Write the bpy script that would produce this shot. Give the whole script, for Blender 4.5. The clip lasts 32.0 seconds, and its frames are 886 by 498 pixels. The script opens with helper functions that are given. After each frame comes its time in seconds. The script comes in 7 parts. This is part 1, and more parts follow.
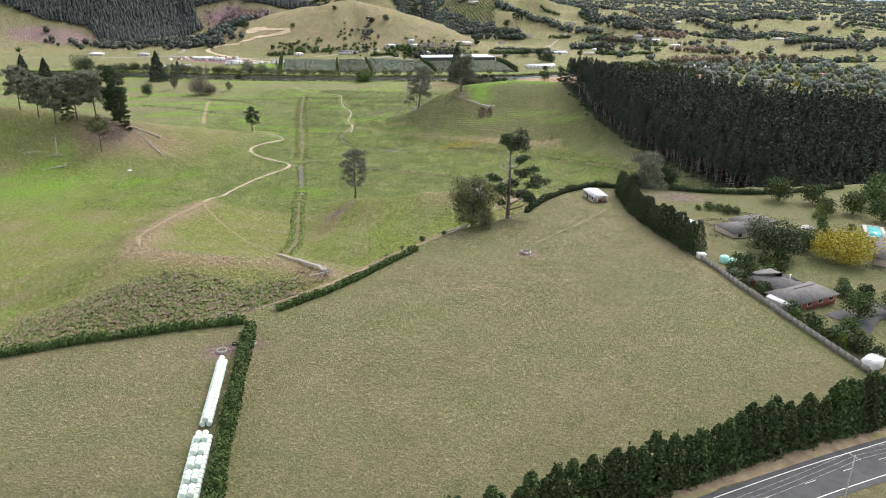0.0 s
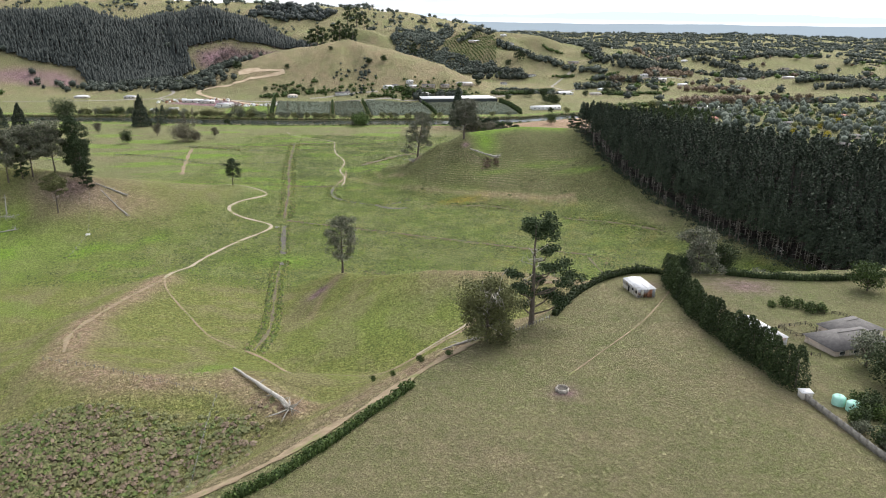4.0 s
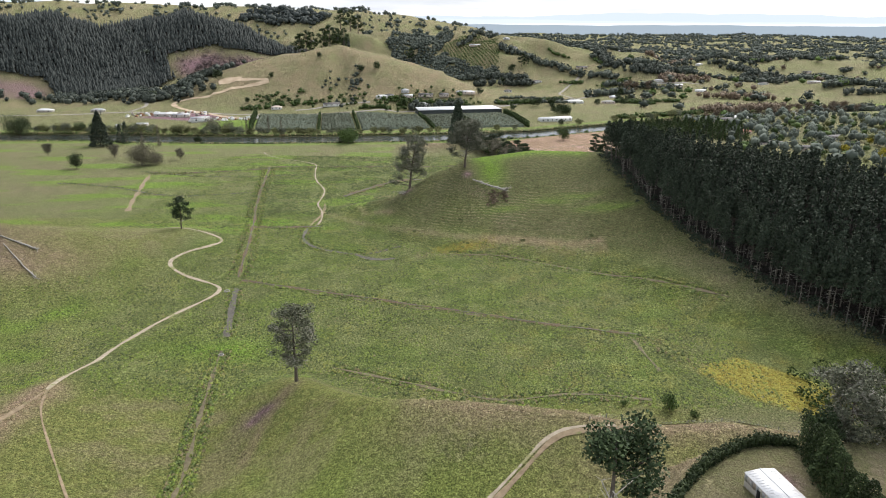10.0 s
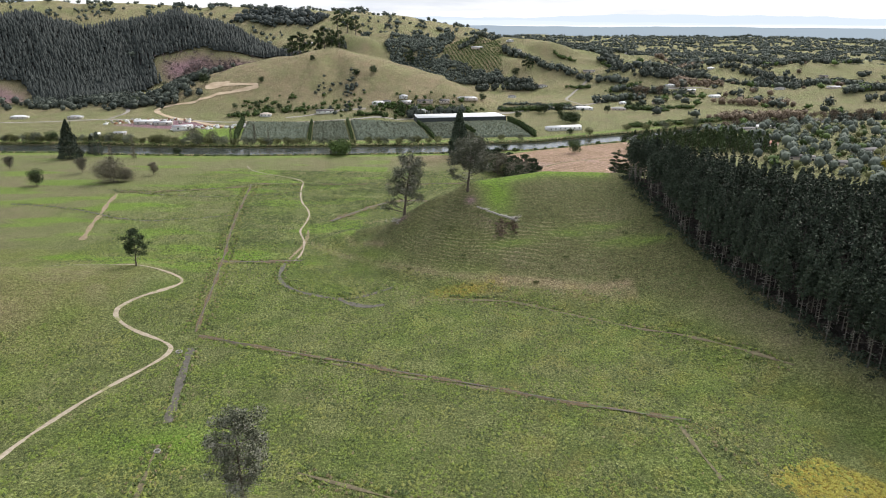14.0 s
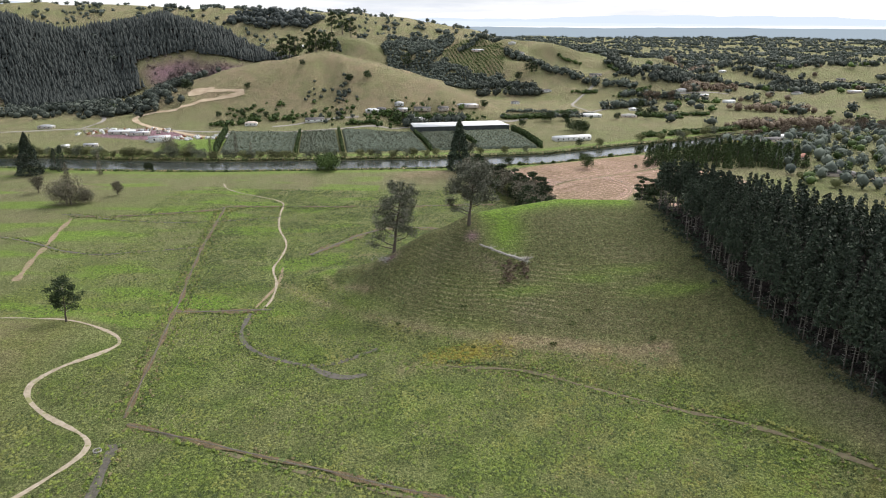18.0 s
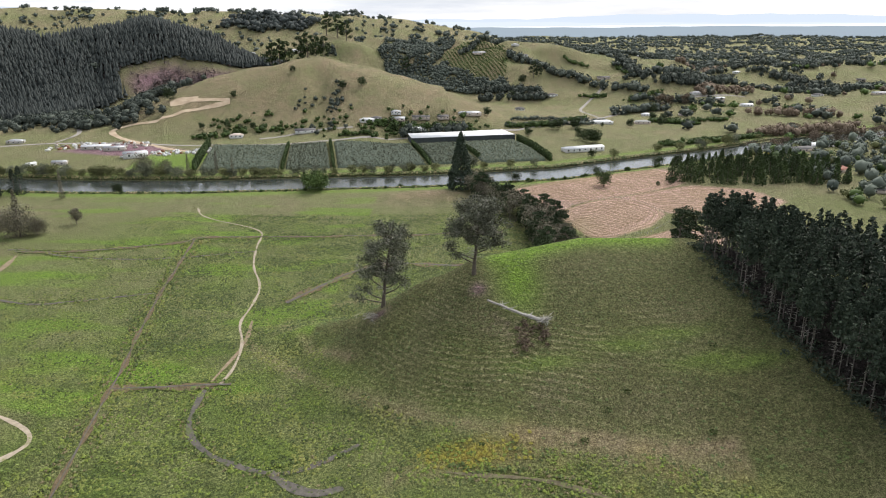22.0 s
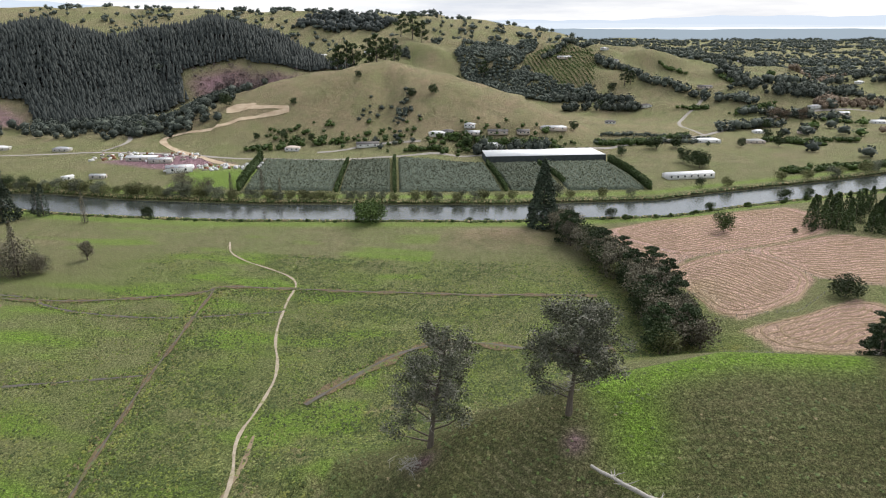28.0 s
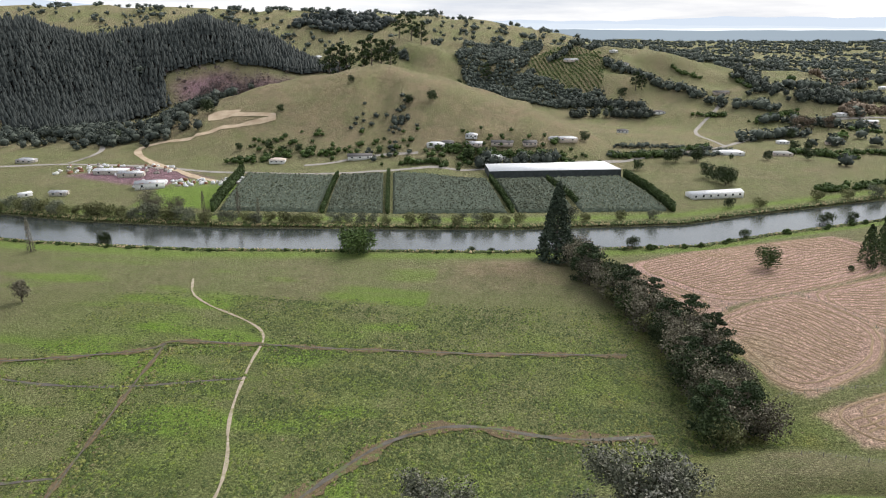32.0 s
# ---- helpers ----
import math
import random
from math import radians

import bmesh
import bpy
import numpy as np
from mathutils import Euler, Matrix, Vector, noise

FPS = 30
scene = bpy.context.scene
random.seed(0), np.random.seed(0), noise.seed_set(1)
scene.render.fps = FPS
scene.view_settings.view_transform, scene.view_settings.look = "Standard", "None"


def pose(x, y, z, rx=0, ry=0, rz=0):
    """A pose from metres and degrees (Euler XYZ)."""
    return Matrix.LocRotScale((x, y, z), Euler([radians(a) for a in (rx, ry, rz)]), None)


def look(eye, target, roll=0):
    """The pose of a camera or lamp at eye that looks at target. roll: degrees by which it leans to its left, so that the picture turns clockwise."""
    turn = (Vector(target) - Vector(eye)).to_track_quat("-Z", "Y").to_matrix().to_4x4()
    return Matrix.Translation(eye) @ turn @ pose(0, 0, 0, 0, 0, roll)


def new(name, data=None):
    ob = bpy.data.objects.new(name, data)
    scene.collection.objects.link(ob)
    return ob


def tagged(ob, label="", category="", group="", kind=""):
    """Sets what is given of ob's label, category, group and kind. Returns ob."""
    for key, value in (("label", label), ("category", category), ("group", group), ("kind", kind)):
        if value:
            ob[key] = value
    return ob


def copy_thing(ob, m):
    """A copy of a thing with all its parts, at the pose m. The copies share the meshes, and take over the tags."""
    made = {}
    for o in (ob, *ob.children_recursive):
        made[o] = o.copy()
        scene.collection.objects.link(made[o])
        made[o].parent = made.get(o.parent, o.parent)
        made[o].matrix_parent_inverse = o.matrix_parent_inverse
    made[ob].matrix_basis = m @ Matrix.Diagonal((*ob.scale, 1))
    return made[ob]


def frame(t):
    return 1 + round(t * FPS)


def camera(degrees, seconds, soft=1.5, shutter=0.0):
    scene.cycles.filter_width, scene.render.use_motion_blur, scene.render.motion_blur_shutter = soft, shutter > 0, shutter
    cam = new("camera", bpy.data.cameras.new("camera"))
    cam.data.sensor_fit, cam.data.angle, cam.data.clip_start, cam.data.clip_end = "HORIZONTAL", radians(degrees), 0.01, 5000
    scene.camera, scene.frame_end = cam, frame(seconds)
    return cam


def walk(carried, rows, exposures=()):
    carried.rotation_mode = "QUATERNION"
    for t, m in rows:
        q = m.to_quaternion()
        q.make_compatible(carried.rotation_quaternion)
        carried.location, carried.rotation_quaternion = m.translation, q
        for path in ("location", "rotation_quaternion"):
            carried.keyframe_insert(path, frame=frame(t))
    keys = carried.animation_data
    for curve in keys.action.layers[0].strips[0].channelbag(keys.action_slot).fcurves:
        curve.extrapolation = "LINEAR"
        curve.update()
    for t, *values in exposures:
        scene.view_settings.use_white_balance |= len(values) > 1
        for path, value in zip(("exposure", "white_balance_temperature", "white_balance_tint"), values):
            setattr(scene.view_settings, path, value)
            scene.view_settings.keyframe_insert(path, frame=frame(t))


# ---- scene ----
cam = camera(64.0, 32.0, soft=1.0)

PATH = [
    (0, (1.61, 14.77, 135.69), (1.47, 33.45, 128.54), 0.8),
    (1, (0.47, 29.52, 135.68), (0.34, 48.19, 128.50), 0.9),
    (1.5, (0.06, 37.71, 135.74), (-0.09, 56.38, 128.57), 0.9),
    (2, (-0.09, 46.33, 135.79), (-0.25, 65.12, 128.94), 0.8),
    (2.5, (-0.23, 55.39, 135.77), (-0.40, 74.34, 129.39), 0.7),
    (3, (-0.42, 64.59, 135.77), (-0.59, 83.54, 129.39), 0.7),
    (3.5, (-0.47, 73.88, 135.79), (-0.63, 92.86, 129.48), 0.6),
    (5.5, (0.36, 110.76, 136.45), (0.17, 129.80, 130.32), 0.4),
    (6, (0.60, 120.36, 136.40), (0.38, 139.39, 130.26), 0.1),
    (7, (1.21, 139.61, 136.08), (0.97, 158.64, 129.94), -0.1),
    (8, (1.35, 158.18, 135.95), (1.12, 177.21, 129.79), -0.2),
    (9, (1.33, 175.92, 136.06), (1.10, 194.95, 129.91), -0),
    (10, (1.30, 193.82, 136.24), (1.09, 212.84, 130.08), 0.1),
    (11, (1.43, 210.83, 136.57), (1.21, 229.86, 130.40), -0),
    (12, (1.60, 227.96, 136.96), (1.37, 246.98, 130.80), 0),
    (13, (1.67, 245.52, 137.06), (1.44, 264.55, 130.92), 0),
    (14, (1.31, 263.47, 137.04), (1.08, 282.50, 130.90), 0.2),
    (14.5, (1.25, 272.51, 137.00), (1.02, 291.54, 130.86), 0.2),
    (16.5, (1.80, 308.76, 137.04), (1.57, 327.79, 130.91), 0.2),
    (17, (1.96, 317.86, 137.12), (1.73, 336.90, 130.99), 0.2),
    (18, (2.30, 336.05, 137.43), (2.06, 355.09, 131.32), 0.1),
    (19, (2.66, 354.09, 137.85), (2.39, 373.13, 131.74), 0),
    (20, (2.97, 371.77, 137.92), (2.69, 390.82, 131.83), -0),
    (21, (2.85, 389.19, 138.33), (2.55, 408.23, 132.24), -0.3),
    (22, (2.88, 407.19, 138.87), (2.57, 426.24, 132.78), -0.5),
    (23, (3.10, 425.35, 139.21), (2.79, 444.40, 133.12), -0.3),
    (23.5, (3.07, 434.55, 139.28), (2.76, 453.60, 133.19), -0.5),
    (24, (2.94, 443.77, 139.30), (2.39, 462.82, 133.22), -0.5),
    (24.5, (2.67, 452.99, 139.28), (1.59, 472.02, 133.20), -0.5),
    (25, (2.19, 462.15, 139.26), (0.04, 481.09, 133.19), -0.4),
    (25.5, (1.55, 471.18, 139.31), (-0.76, 490.10, 133.24), -0.5),
    (27.5, (-1.32, 506.45, 140.18), (-3.65, 525.36, 134.12), -0.4),
    (28, (-1.87, 515.11, 140.28), (-4.21, 534.02, 134.21), -0.2),
    (29, (-3.06, 532.60, 140.43), (-5.42, 551.52, 134.38), -0.3),
    (30, (-4.56, 549.96, 140.63), (-6.95, 568.87, 134.58), -0.3),
    (31, (-6.59, 567.49, 140.98), (-8.98, 586.40, 134.93), -0.2),
    (32, (-8.92, 584.72, 141.24), (-11.27, 603.63, 135.17), 0),
]
EXPOSURES = [(0.0, 0.90), (3.0, 0.75), (6.0, 0.63), (9.0, 0.58), (14.0, 0.52), (19.0, 0.49), (25.0, 0.44), (32.0, 0.38)]
walk(cam, [(t, look(eye, target, roll)) for t, eye, target, roll in PATH], EXPOSURES)

# ---------------------------------------------------------------- daylight: bright overcast sky, soft sun from the right
world = bpy.data.worlds.new("sky")
scene.world = world
world.use_nodes = True
SUN_DIR = Vector((-0.40, -0.60, -0.69)).normalized()
wn, wl = world.node_tree.nodes, world.node_tree.links
sky_tex = wn.new("ShaderNodeTexSky")
sky_tex.sky_type = "NISHITA"
sky_tex.sun_disc = False
sky_tex.sun_elevation = math.asin(-SUN_DIR.z)
sky_tex.sun_rotation = math.atan2(-SUN_DIR.x, -SUN_DIR.y)
sky_tex.dust_density = 2.0
w_co = wn.new("ShaderNodeTexCoord")
w_map = wn.new("ShaderNodeMapping")
w_map.inputs["Scale"].default_value = (1.0, 1.0, 9.0)
w_noise = wn.new("ShaderNodeTexNoise")
w_noise.inputs["Scale"].default_value = 2.6
w_noise.inputs["Detail"].default_value = 7
w_noise.inputs["Roughness"].default_value = 0.62
w_ramp = wn.new("ShaderNodeValToRGB")
w_ramp.color_ramp.elements[0].position, w_ramp.color_ramp.elements[0].color = 0.34, (0.62, 0.67, 0.76, 1)
w_ramp.color_ramp.elements[1].position, w_ramp.color_ramp.elements[1].color = 0.60, (1.0, 1.0, 1.0, 1)
w_gain = wn.new("ShaderNodeMix")
w_gain.data_type, w_gain.blend_type = "RGBA", "MULTIPLY"
w_gain.inputs[0].default_value = 1.0
w_gain.inputs[7].default_value = (7.8, 7.9, 8.1, 1)
w_mix = wn.new("ShaderNodeMix")
w_mix.data_type = "RGBA"
w_mix.inputs[0].default_value = 0.86
wl.new(w_co.outputs["Generated"], w_map.inputs["Vector"])
wl.new(w_map.outputs[0], w_noise.inputs["Vector"])
wl.new(w_noise.outputs["Fac"], w_ramp.inputs[0])
wl.new(w_ramp.outputs[0], w_gain.inputs[6])
wl.new(sky_tex.outputs[0], w_mix.inputs[6])
wl.new(w_gain.outputs[2], w_mix.inputs[7])
wl.new(w_mix.outputs[2], wn["Background"].inputs["Color"])
wn["Background"].inputs["Strength"].default_value = 0.112
sun = new("sun", bpy.data.lights.new("sun", "SUN"))
sun.data.energy, sun.data.angle, sun.data.color = 3.1, radians(42), (1.0, 0.96, 0.90)
sun.matrix_world = look((0, 0, 0), SUN_DIR)

# ---------------------------------------------------------------- materials
def shader(name, rough=0.85, metal=0.0):
    m = bpy.data.materials.new(name)
    m.use_nodes = True
    b = m.node_tree.nodes["Principled BSDF"]
    b.inputs["Roughness"].default_value = rough
    b.inputs["Metallic"].default_value = metal
    b.inputs["Specular IOR Level"].default_value = 0.25
    return m, m.node_tree.nodes, m.node_tree.links, b


def noise_fac(nodes, links, scale, detail=5, lo=0.35, hi=0.65, stretch=None, rough=0.6):
    co = nodes.new("ShaderNodeTexCoord")
    n = nodes.new("ShaderNodeTexNoise")
    n.inputs["Scale"].default_value = scale
    n.inputs["Detail"].default_value = detail
    n.inputs["Roughness"].default_value = rough
    if stretch:
        mp = nodes.new("ShaderNodeMapping")
        mp.inputs["Scale"].default_value = stretch
        links.new(co.outputs["Object"], mp.inputs["Vector"])
        links.new(mp.outputs[0], n.inputs["Vector"])
    else:
        links.new(co.outputs["Object"], n.inputs["Vector"])
    r = nodes.new("ShaderNodeMapRange")
    r.inputs["From Min"].default_value, r.inputs["From Max"].default_value = lo, hi
    links.new(n.outputs["Fac"], r.inputs["Value"])
    return r.outputs[0]


def mix(nodes, links, fac, a, b, blend="MIX"):
    """a and b: a colour or a socket; fac: a number or a socket."""
    m = nodes.new("ShaderNodeMix")
    m.data_type, m.blend_type = "RGBA", blend
    m.clamp_factor = True
    for slot, v in ((0, fac), (6, a), (7, b)):
        if isinstance(v, bpy.types.NodeSocket):
            links.new(v, m.inputs[slot])
        elif slot == 0:
            m.inputs[0].default_value = v
        else:
            m.inputs[slot].default_value = (*v, 1)
    return m.outputs[2]


def times(nodes, links, a, b):
    m = nodes.new("ShaderNodeMath")
    m.operation = "MULTIPLY"
    m.use_clamp = True
    for slot, v in ((0, a), (1, b)):
        if isinstance(v, bpy.types.NodeSocket):
            links.new(v, m.inputs[slot])
        else:
            m.inputs[slot].default_value = v
    return m.outputs[0]


def bump(nodes, links, b, height, strength=0.4, dist=0.3):
    n = nodes.new("ShaderNodeBump")
    n.inputs["Strength"].default_value, n.inputs["Distance"].default_value = strength, dist
    links.new(height, n.inputs["Height"])
    links.new(n.outputs[0], b.inputs["Normal"])


def surface(name, dark, light, scale, rough=0.8, metal=0.0, fine=None, third=None, relief=0.3, depth=0.1, stretch=None, third_scale=None):
    """Two colours broken up at one scale, a finer grain over them, and now and then a third colour in patches."""
    m, n, l, b = shader(name, rough, metal)
    f = noise_fac(n, l, scale, 5, 0.32, 0.68, stretch)
    c = mix(n, l, f, dark, light)
    g = noise_fac(n, l, fine or scale * 9, 4, 0.3, 0.7, stretch)
    c = mix(n, l, times(n, l, g, 0.35), c, tuple(v * 0.62 for v in dark))
    if third:
        c = mix(n, l, noise_fac(n, l, third_scale or scale * 0.4, 4, 0.56, 0.66), c, third)
    l.new(c, b.inputs["Base Color"])
    if relief:
        bump(n, l, b, g, relief, depth)
    return m


def foliage(name, dark, light, tip=None, rough=0.75, patch=0.35):
    """Leaves: each leaf clump its own tone, and each plant its own."""
    m, n, l, b = shader(name, rough)
    geo = n.new("ShaderNodeNewGeometry")
    obj = n.new("ShaderNodeObjectInfo")
    c = mix(n, l, geo.outputs["Random Per Island"], dark, light)
    r = n.new("ShaderNodeMapRange")
    r.inputs["To Min"].default_value, r.inputs["To Max"].default_value = 0.72, 1.25
    l.new(obj.outputs["Random"], r.inputs["Value"])
    comb = n.new("ShaderNodeCombineColor")
    for k in range(3):
        l.new(r.outputs[0], comb.inputs[k])
    c = mix(n, l, 1.0, c, comb.outputs[0], "MULTIPLY")
    if tip:
        f = noise_fac(n, l, patch, 3, 0.5, 0.62)
        c = mix(n, l, times(n, l, f, 0.8), c, tip)
    l.new(c, b.inputs["Base Color"])
    b.inputs["Specular IOR Level"].default_value = 0.2
    return m


def grey(n, l, fac, a, b):
    """A neutral tone that runs from a to b."""
    v = mix_number(n, l, fac, a, b)
    comb = n.new("ShaderNodeCombineColor")
    for k in range(3):
        l.new(v, comb.inputs[k])
    return comb.outputs[0]


def lumps(n, l, scale, lo, hi):
    """Rounded tussocks packed side by side: 1 on their tops, 0 between them."""
    co = n.new("ShaderNodeTexCoord")
    warp = n.new("ShaderNodeTexNoise")
    warp.inputs["Scale"].default_value = scale * 1.3
    warp.inputs["Detail"].default_value = 3
    l.new(co.outputs["Object"], warp.inputs["Vector"])
    add = n.new("ShaderNodeVectorMath")
    add.operation = "MULTIPLY_ADD"
    add.inputs[1].default_value = (1.1 / scale,) * 3
    l.new(warp.outputs["Color"], add.inputs[0])
    l.new(co.outputs["Object"], add.inputs[2])
    v = n.new("ShaderNodeTexVoronoi")
    v.inputs["Scale"].default_value = scale
    l.new(add.outputs[0], v.inputs["Vector"])
    r = n.new("ShaderNodeMapRange")
    r.inputs["From Min"].default_value, r.inputs["From Max"].default_value = hi, lo
    l.new(v.outputs["Distance"], r.inputs["Value"])
    return r.outputs[0]


def ground_material():
    m, n, l, b = shader("pasture", 0.95)
    b.inputs["Specular IOR Level"].default_value = 0.08
    za, zb = n.new("ShaderNodeVertexColor"), n.new("ShaderNodeVertexColor")
    za.layer_name, zb.layer_name = "zone_a", "zone_b"
    sa, sb = n.new("ShaderNodeSeparateColor"), n.new("ShaderNodeSeparateColor")
    zc, sc = n.new("ShaderNodeVertexColor"), n.new("ShaderNodeSeparateColor")
    zc.layer_name = "zone_c"
    l.new(za.outputs[0], sa.inputs[0])
    l.new(zb.outputs[0], sb.inputs[0])
    l.new(zc.outputs[0], sc.inputs[0])
    big = noise_fac(n, l, 0.020, 6, 0.38, 0.62)
    mid = noise_fac(n, l, 0.085, 6, 0.38, 0.62, None, 0.65)
    small = noise_fac(n, l, 0.36, 6, 0.38, 0.62, None, 0.72)
    tuft = noise_fac(n, l, 0.95, 6, 0.40, 0.60, None, 0.80)
    fine = noise_fac(n, l, 2.3, 5, 0.38, 0.62, None, 0.80)
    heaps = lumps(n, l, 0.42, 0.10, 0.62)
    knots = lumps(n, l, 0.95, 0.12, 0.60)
    # grazed paddock
    c = mix(n, l, mid, (0.146, 0.178, 0.060), (0.206, 0.224, 0.088))
    c = mix(n, l, times(n, l, big, 0.65), c, (0.150, 0.215, 0.055))
    c = mix(n, l, times(n, l, small, 0.35), c, (0.235, 0.225, 0.115))
    # greener slopes below the terrace
    slope = mix(n, l, small, (0.150, 0.205, 0.046), (0.215, 0.262, 0.062))
    slope = mix(n, l, times(n, l, noise_fac(n, l, 0.05, 5, 0.46, 0.60), 0.7), slope, (0.225, 0.232, 0.090))
    c = mix(n, l, sc.outputs[2], c, slope)
    # rank grass of the hill, its face's shade painted in as darker green
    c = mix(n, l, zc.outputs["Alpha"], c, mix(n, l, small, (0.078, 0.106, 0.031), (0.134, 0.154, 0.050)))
    # dry grass
    dry = mix(n, l, small, (0.255, 0.215, 0.100), (0.420, 0.350, 0.190))
    dry = mix(n, l, times(n, l, tuft, 0.4), dry, (0.140, 0.135, 0.058))
    c = mix(n, l, times(n, l, sa.outputs[0], mix_number(n, l, mid, 0.60, 1.0)), c, dry)
    # lush valley weeds: bright heads, shade painted dark between, browner stands here and there
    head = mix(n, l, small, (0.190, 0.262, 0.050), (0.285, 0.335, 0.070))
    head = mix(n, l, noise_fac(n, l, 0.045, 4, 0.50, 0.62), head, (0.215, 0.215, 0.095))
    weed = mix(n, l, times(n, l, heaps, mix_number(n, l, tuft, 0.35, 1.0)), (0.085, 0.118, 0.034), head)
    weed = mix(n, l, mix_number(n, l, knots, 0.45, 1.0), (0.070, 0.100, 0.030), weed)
    turf = mix(n, l, tuft, (0.120, 0.165, 0.048), (0.205, 0.245, 0.075))
    weed = mix(n, l, noise_fac(n, l, 0.06, 5, 0.47, 0.58), weed, turf)
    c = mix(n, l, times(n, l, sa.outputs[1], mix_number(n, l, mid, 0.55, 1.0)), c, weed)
    # sheep terraces along the contours of the hill: paler treads, darker risers, in colour
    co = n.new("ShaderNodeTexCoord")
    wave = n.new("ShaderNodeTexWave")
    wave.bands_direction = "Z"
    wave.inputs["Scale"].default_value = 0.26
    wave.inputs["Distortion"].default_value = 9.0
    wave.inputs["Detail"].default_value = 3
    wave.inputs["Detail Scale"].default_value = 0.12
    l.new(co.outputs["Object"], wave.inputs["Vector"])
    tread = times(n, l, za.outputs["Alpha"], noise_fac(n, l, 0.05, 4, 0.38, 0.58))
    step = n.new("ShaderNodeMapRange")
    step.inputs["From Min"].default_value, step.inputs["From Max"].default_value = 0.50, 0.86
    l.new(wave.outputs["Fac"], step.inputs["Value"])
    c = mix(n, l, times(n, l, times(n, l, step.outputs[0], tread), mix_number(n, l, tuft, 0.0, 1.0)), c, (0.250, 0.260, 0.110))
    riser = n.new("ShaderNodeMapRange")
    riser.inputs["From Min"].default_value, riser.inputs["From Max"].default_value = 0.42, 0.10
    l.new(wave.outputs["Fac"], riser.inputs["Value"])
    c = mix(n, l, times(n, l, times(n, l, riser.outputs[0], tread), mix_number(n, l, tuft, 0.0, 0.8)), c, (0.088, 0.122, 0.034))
    # bracken and scrub litter
    bracken = mix(n, l, tuft, (0.070, 0.062, 0.040), (0.200, 0.165, 0.105))
    c = mix(n, l, times(n, l, sc.outputs[1], mix_number(n, l, small, 0.0, 1.0)), c, bracken)
    # mown hay, bare earth
    hay = mix(n, l, small, (0.380, 0.295, 0.172), (0.500, 0.395, 0.242))
    c = mix(n, l, sa.outputs[2], c, hay)
    earth = mix(n, l, small, (0.150, 0.108, 0.085), (0.310, 0.230, 0.190))
    c = mix(n, l, sb.outputs[2], c, earth)
    # bright fresh grass, yellow weeds
    c = mix(n, l, times(n, l, sb.outputs[0], mix_number(n, l, small, 0.60, 1.0)), c, (0.155, 0.310, 0.030))
    c = mix(n, l, times(n, l, sb.outputs[1], mix_number(n, l, small, 0.35, 1.0)), c, (0.330, 0.295, 0.045))
    # near-black ground under the woods
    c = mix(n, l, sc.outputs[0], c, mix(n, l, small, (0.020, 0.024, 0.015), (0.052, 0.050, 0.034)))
    # tufts and clods
    rough_grass = mix_number(n, l, zb.outputs["Alpha"], 1.0, 0.40)
    c = mix(n, l, rough_grass, c, grey(n, l, tuft, 0.58, 1.40), "MULTIPLY")
    c = mix(n, l, rough_grass, c, grey(n, l, fine, 0.38, 1.54), "MULTIPLY")
    c = mix(n, l, 1.0, c, (1.15, 0.98, 1.36), "MULTIPLY")
    l.new(c, b.inputs["Base Color"])
    bump(n, l, b, tuft, 0.9, 0.7)
    return m


def mix_number(n, l, fac, a, b):
    r = n.new("ShaderNodeMapRange")
    r.inputs["To Min"].default_value, r.inputs["To Max"].default_value = a, b
    l.new(fac, r.inputs["Value"])
    return r.outputs[0]


M_GROUND = ground_material()
M_PINE = foliage("pine_needles", (0.018, 0.032, 0.014), (0.050, 0.075, 0.030))
M_WOODPINE = foliage("plantation_needles", (0.024, 0.036, 0.025), (0.070, 0.092, 0.060))
# Far foliage: haze is painted in as paler, bluer leaf and needle colours.
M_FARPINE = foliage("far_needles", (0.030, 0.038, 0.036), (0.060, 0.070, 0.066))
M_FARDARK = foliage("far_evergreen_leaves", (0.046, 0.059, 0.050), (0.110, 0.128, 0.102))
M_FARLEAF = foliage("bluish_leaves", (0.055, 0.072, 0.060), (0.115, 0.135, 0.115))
M_OLDPINE = foliage("lichened_needles", (0.056, 0.068, 0.042), (0.185, 0.190, 0.130), (0.270, 0.264, 0.222))
M_CONIFER = foliage("shelter_needles", (0.024, 0.042, 0.014), (0.070, 0.105, 0.032))
M_CYPRESS = foliage("cypress_foliage", (0.020, 0.034, 0.012), (0.058, 0.082, 0.030))
M_LEAF = foliage("broad_leaves", (0.030, 0.052, 0.014), (0.085, 0.130, 0.034))
M_OLIVE = foliage("olive_leaves", (0.080, 0.090, 0.036), (0.190, 0.195, 0.084))
M_GREY = foliage("grey_leaves", (0.075, 0.088, 0.055), (0.185, 0.195, 0.135))
M_BROWN = foliage("bare_twigs", (0.095, 0.070, 0.048), (0.190, 0.145, 0.105))
M_GREYTWIG = foliage("grey_twigs", (0.085, 0.078, 0.054), (0.195, 0.178, 0.128))
M_PURPLE = foliage("purple_twigs", (0.095, 0.068, 0.070), (0.185, 0.145, 0.145))
M_YELLOW = foliage("golden_leaves", (0.26, 0.22, 0.018), (0.52, 0.45, 0.040))
M_LIME = foliage("fresh_leaves", (0.070, 0.115, 0.020), (0.150, 0.220, 0.045))
M_WEED = foliage("weed_leaves", (0.100, 0.148, 0.030), (0.225, 0.285, 0.050), (0.230, 0.235, 0.068), patch=0.05)
M_DOCK = foliage("dark_weed_leaves", (0.040, 0.060, 0.018), (0.105, 0.140, 0.040))
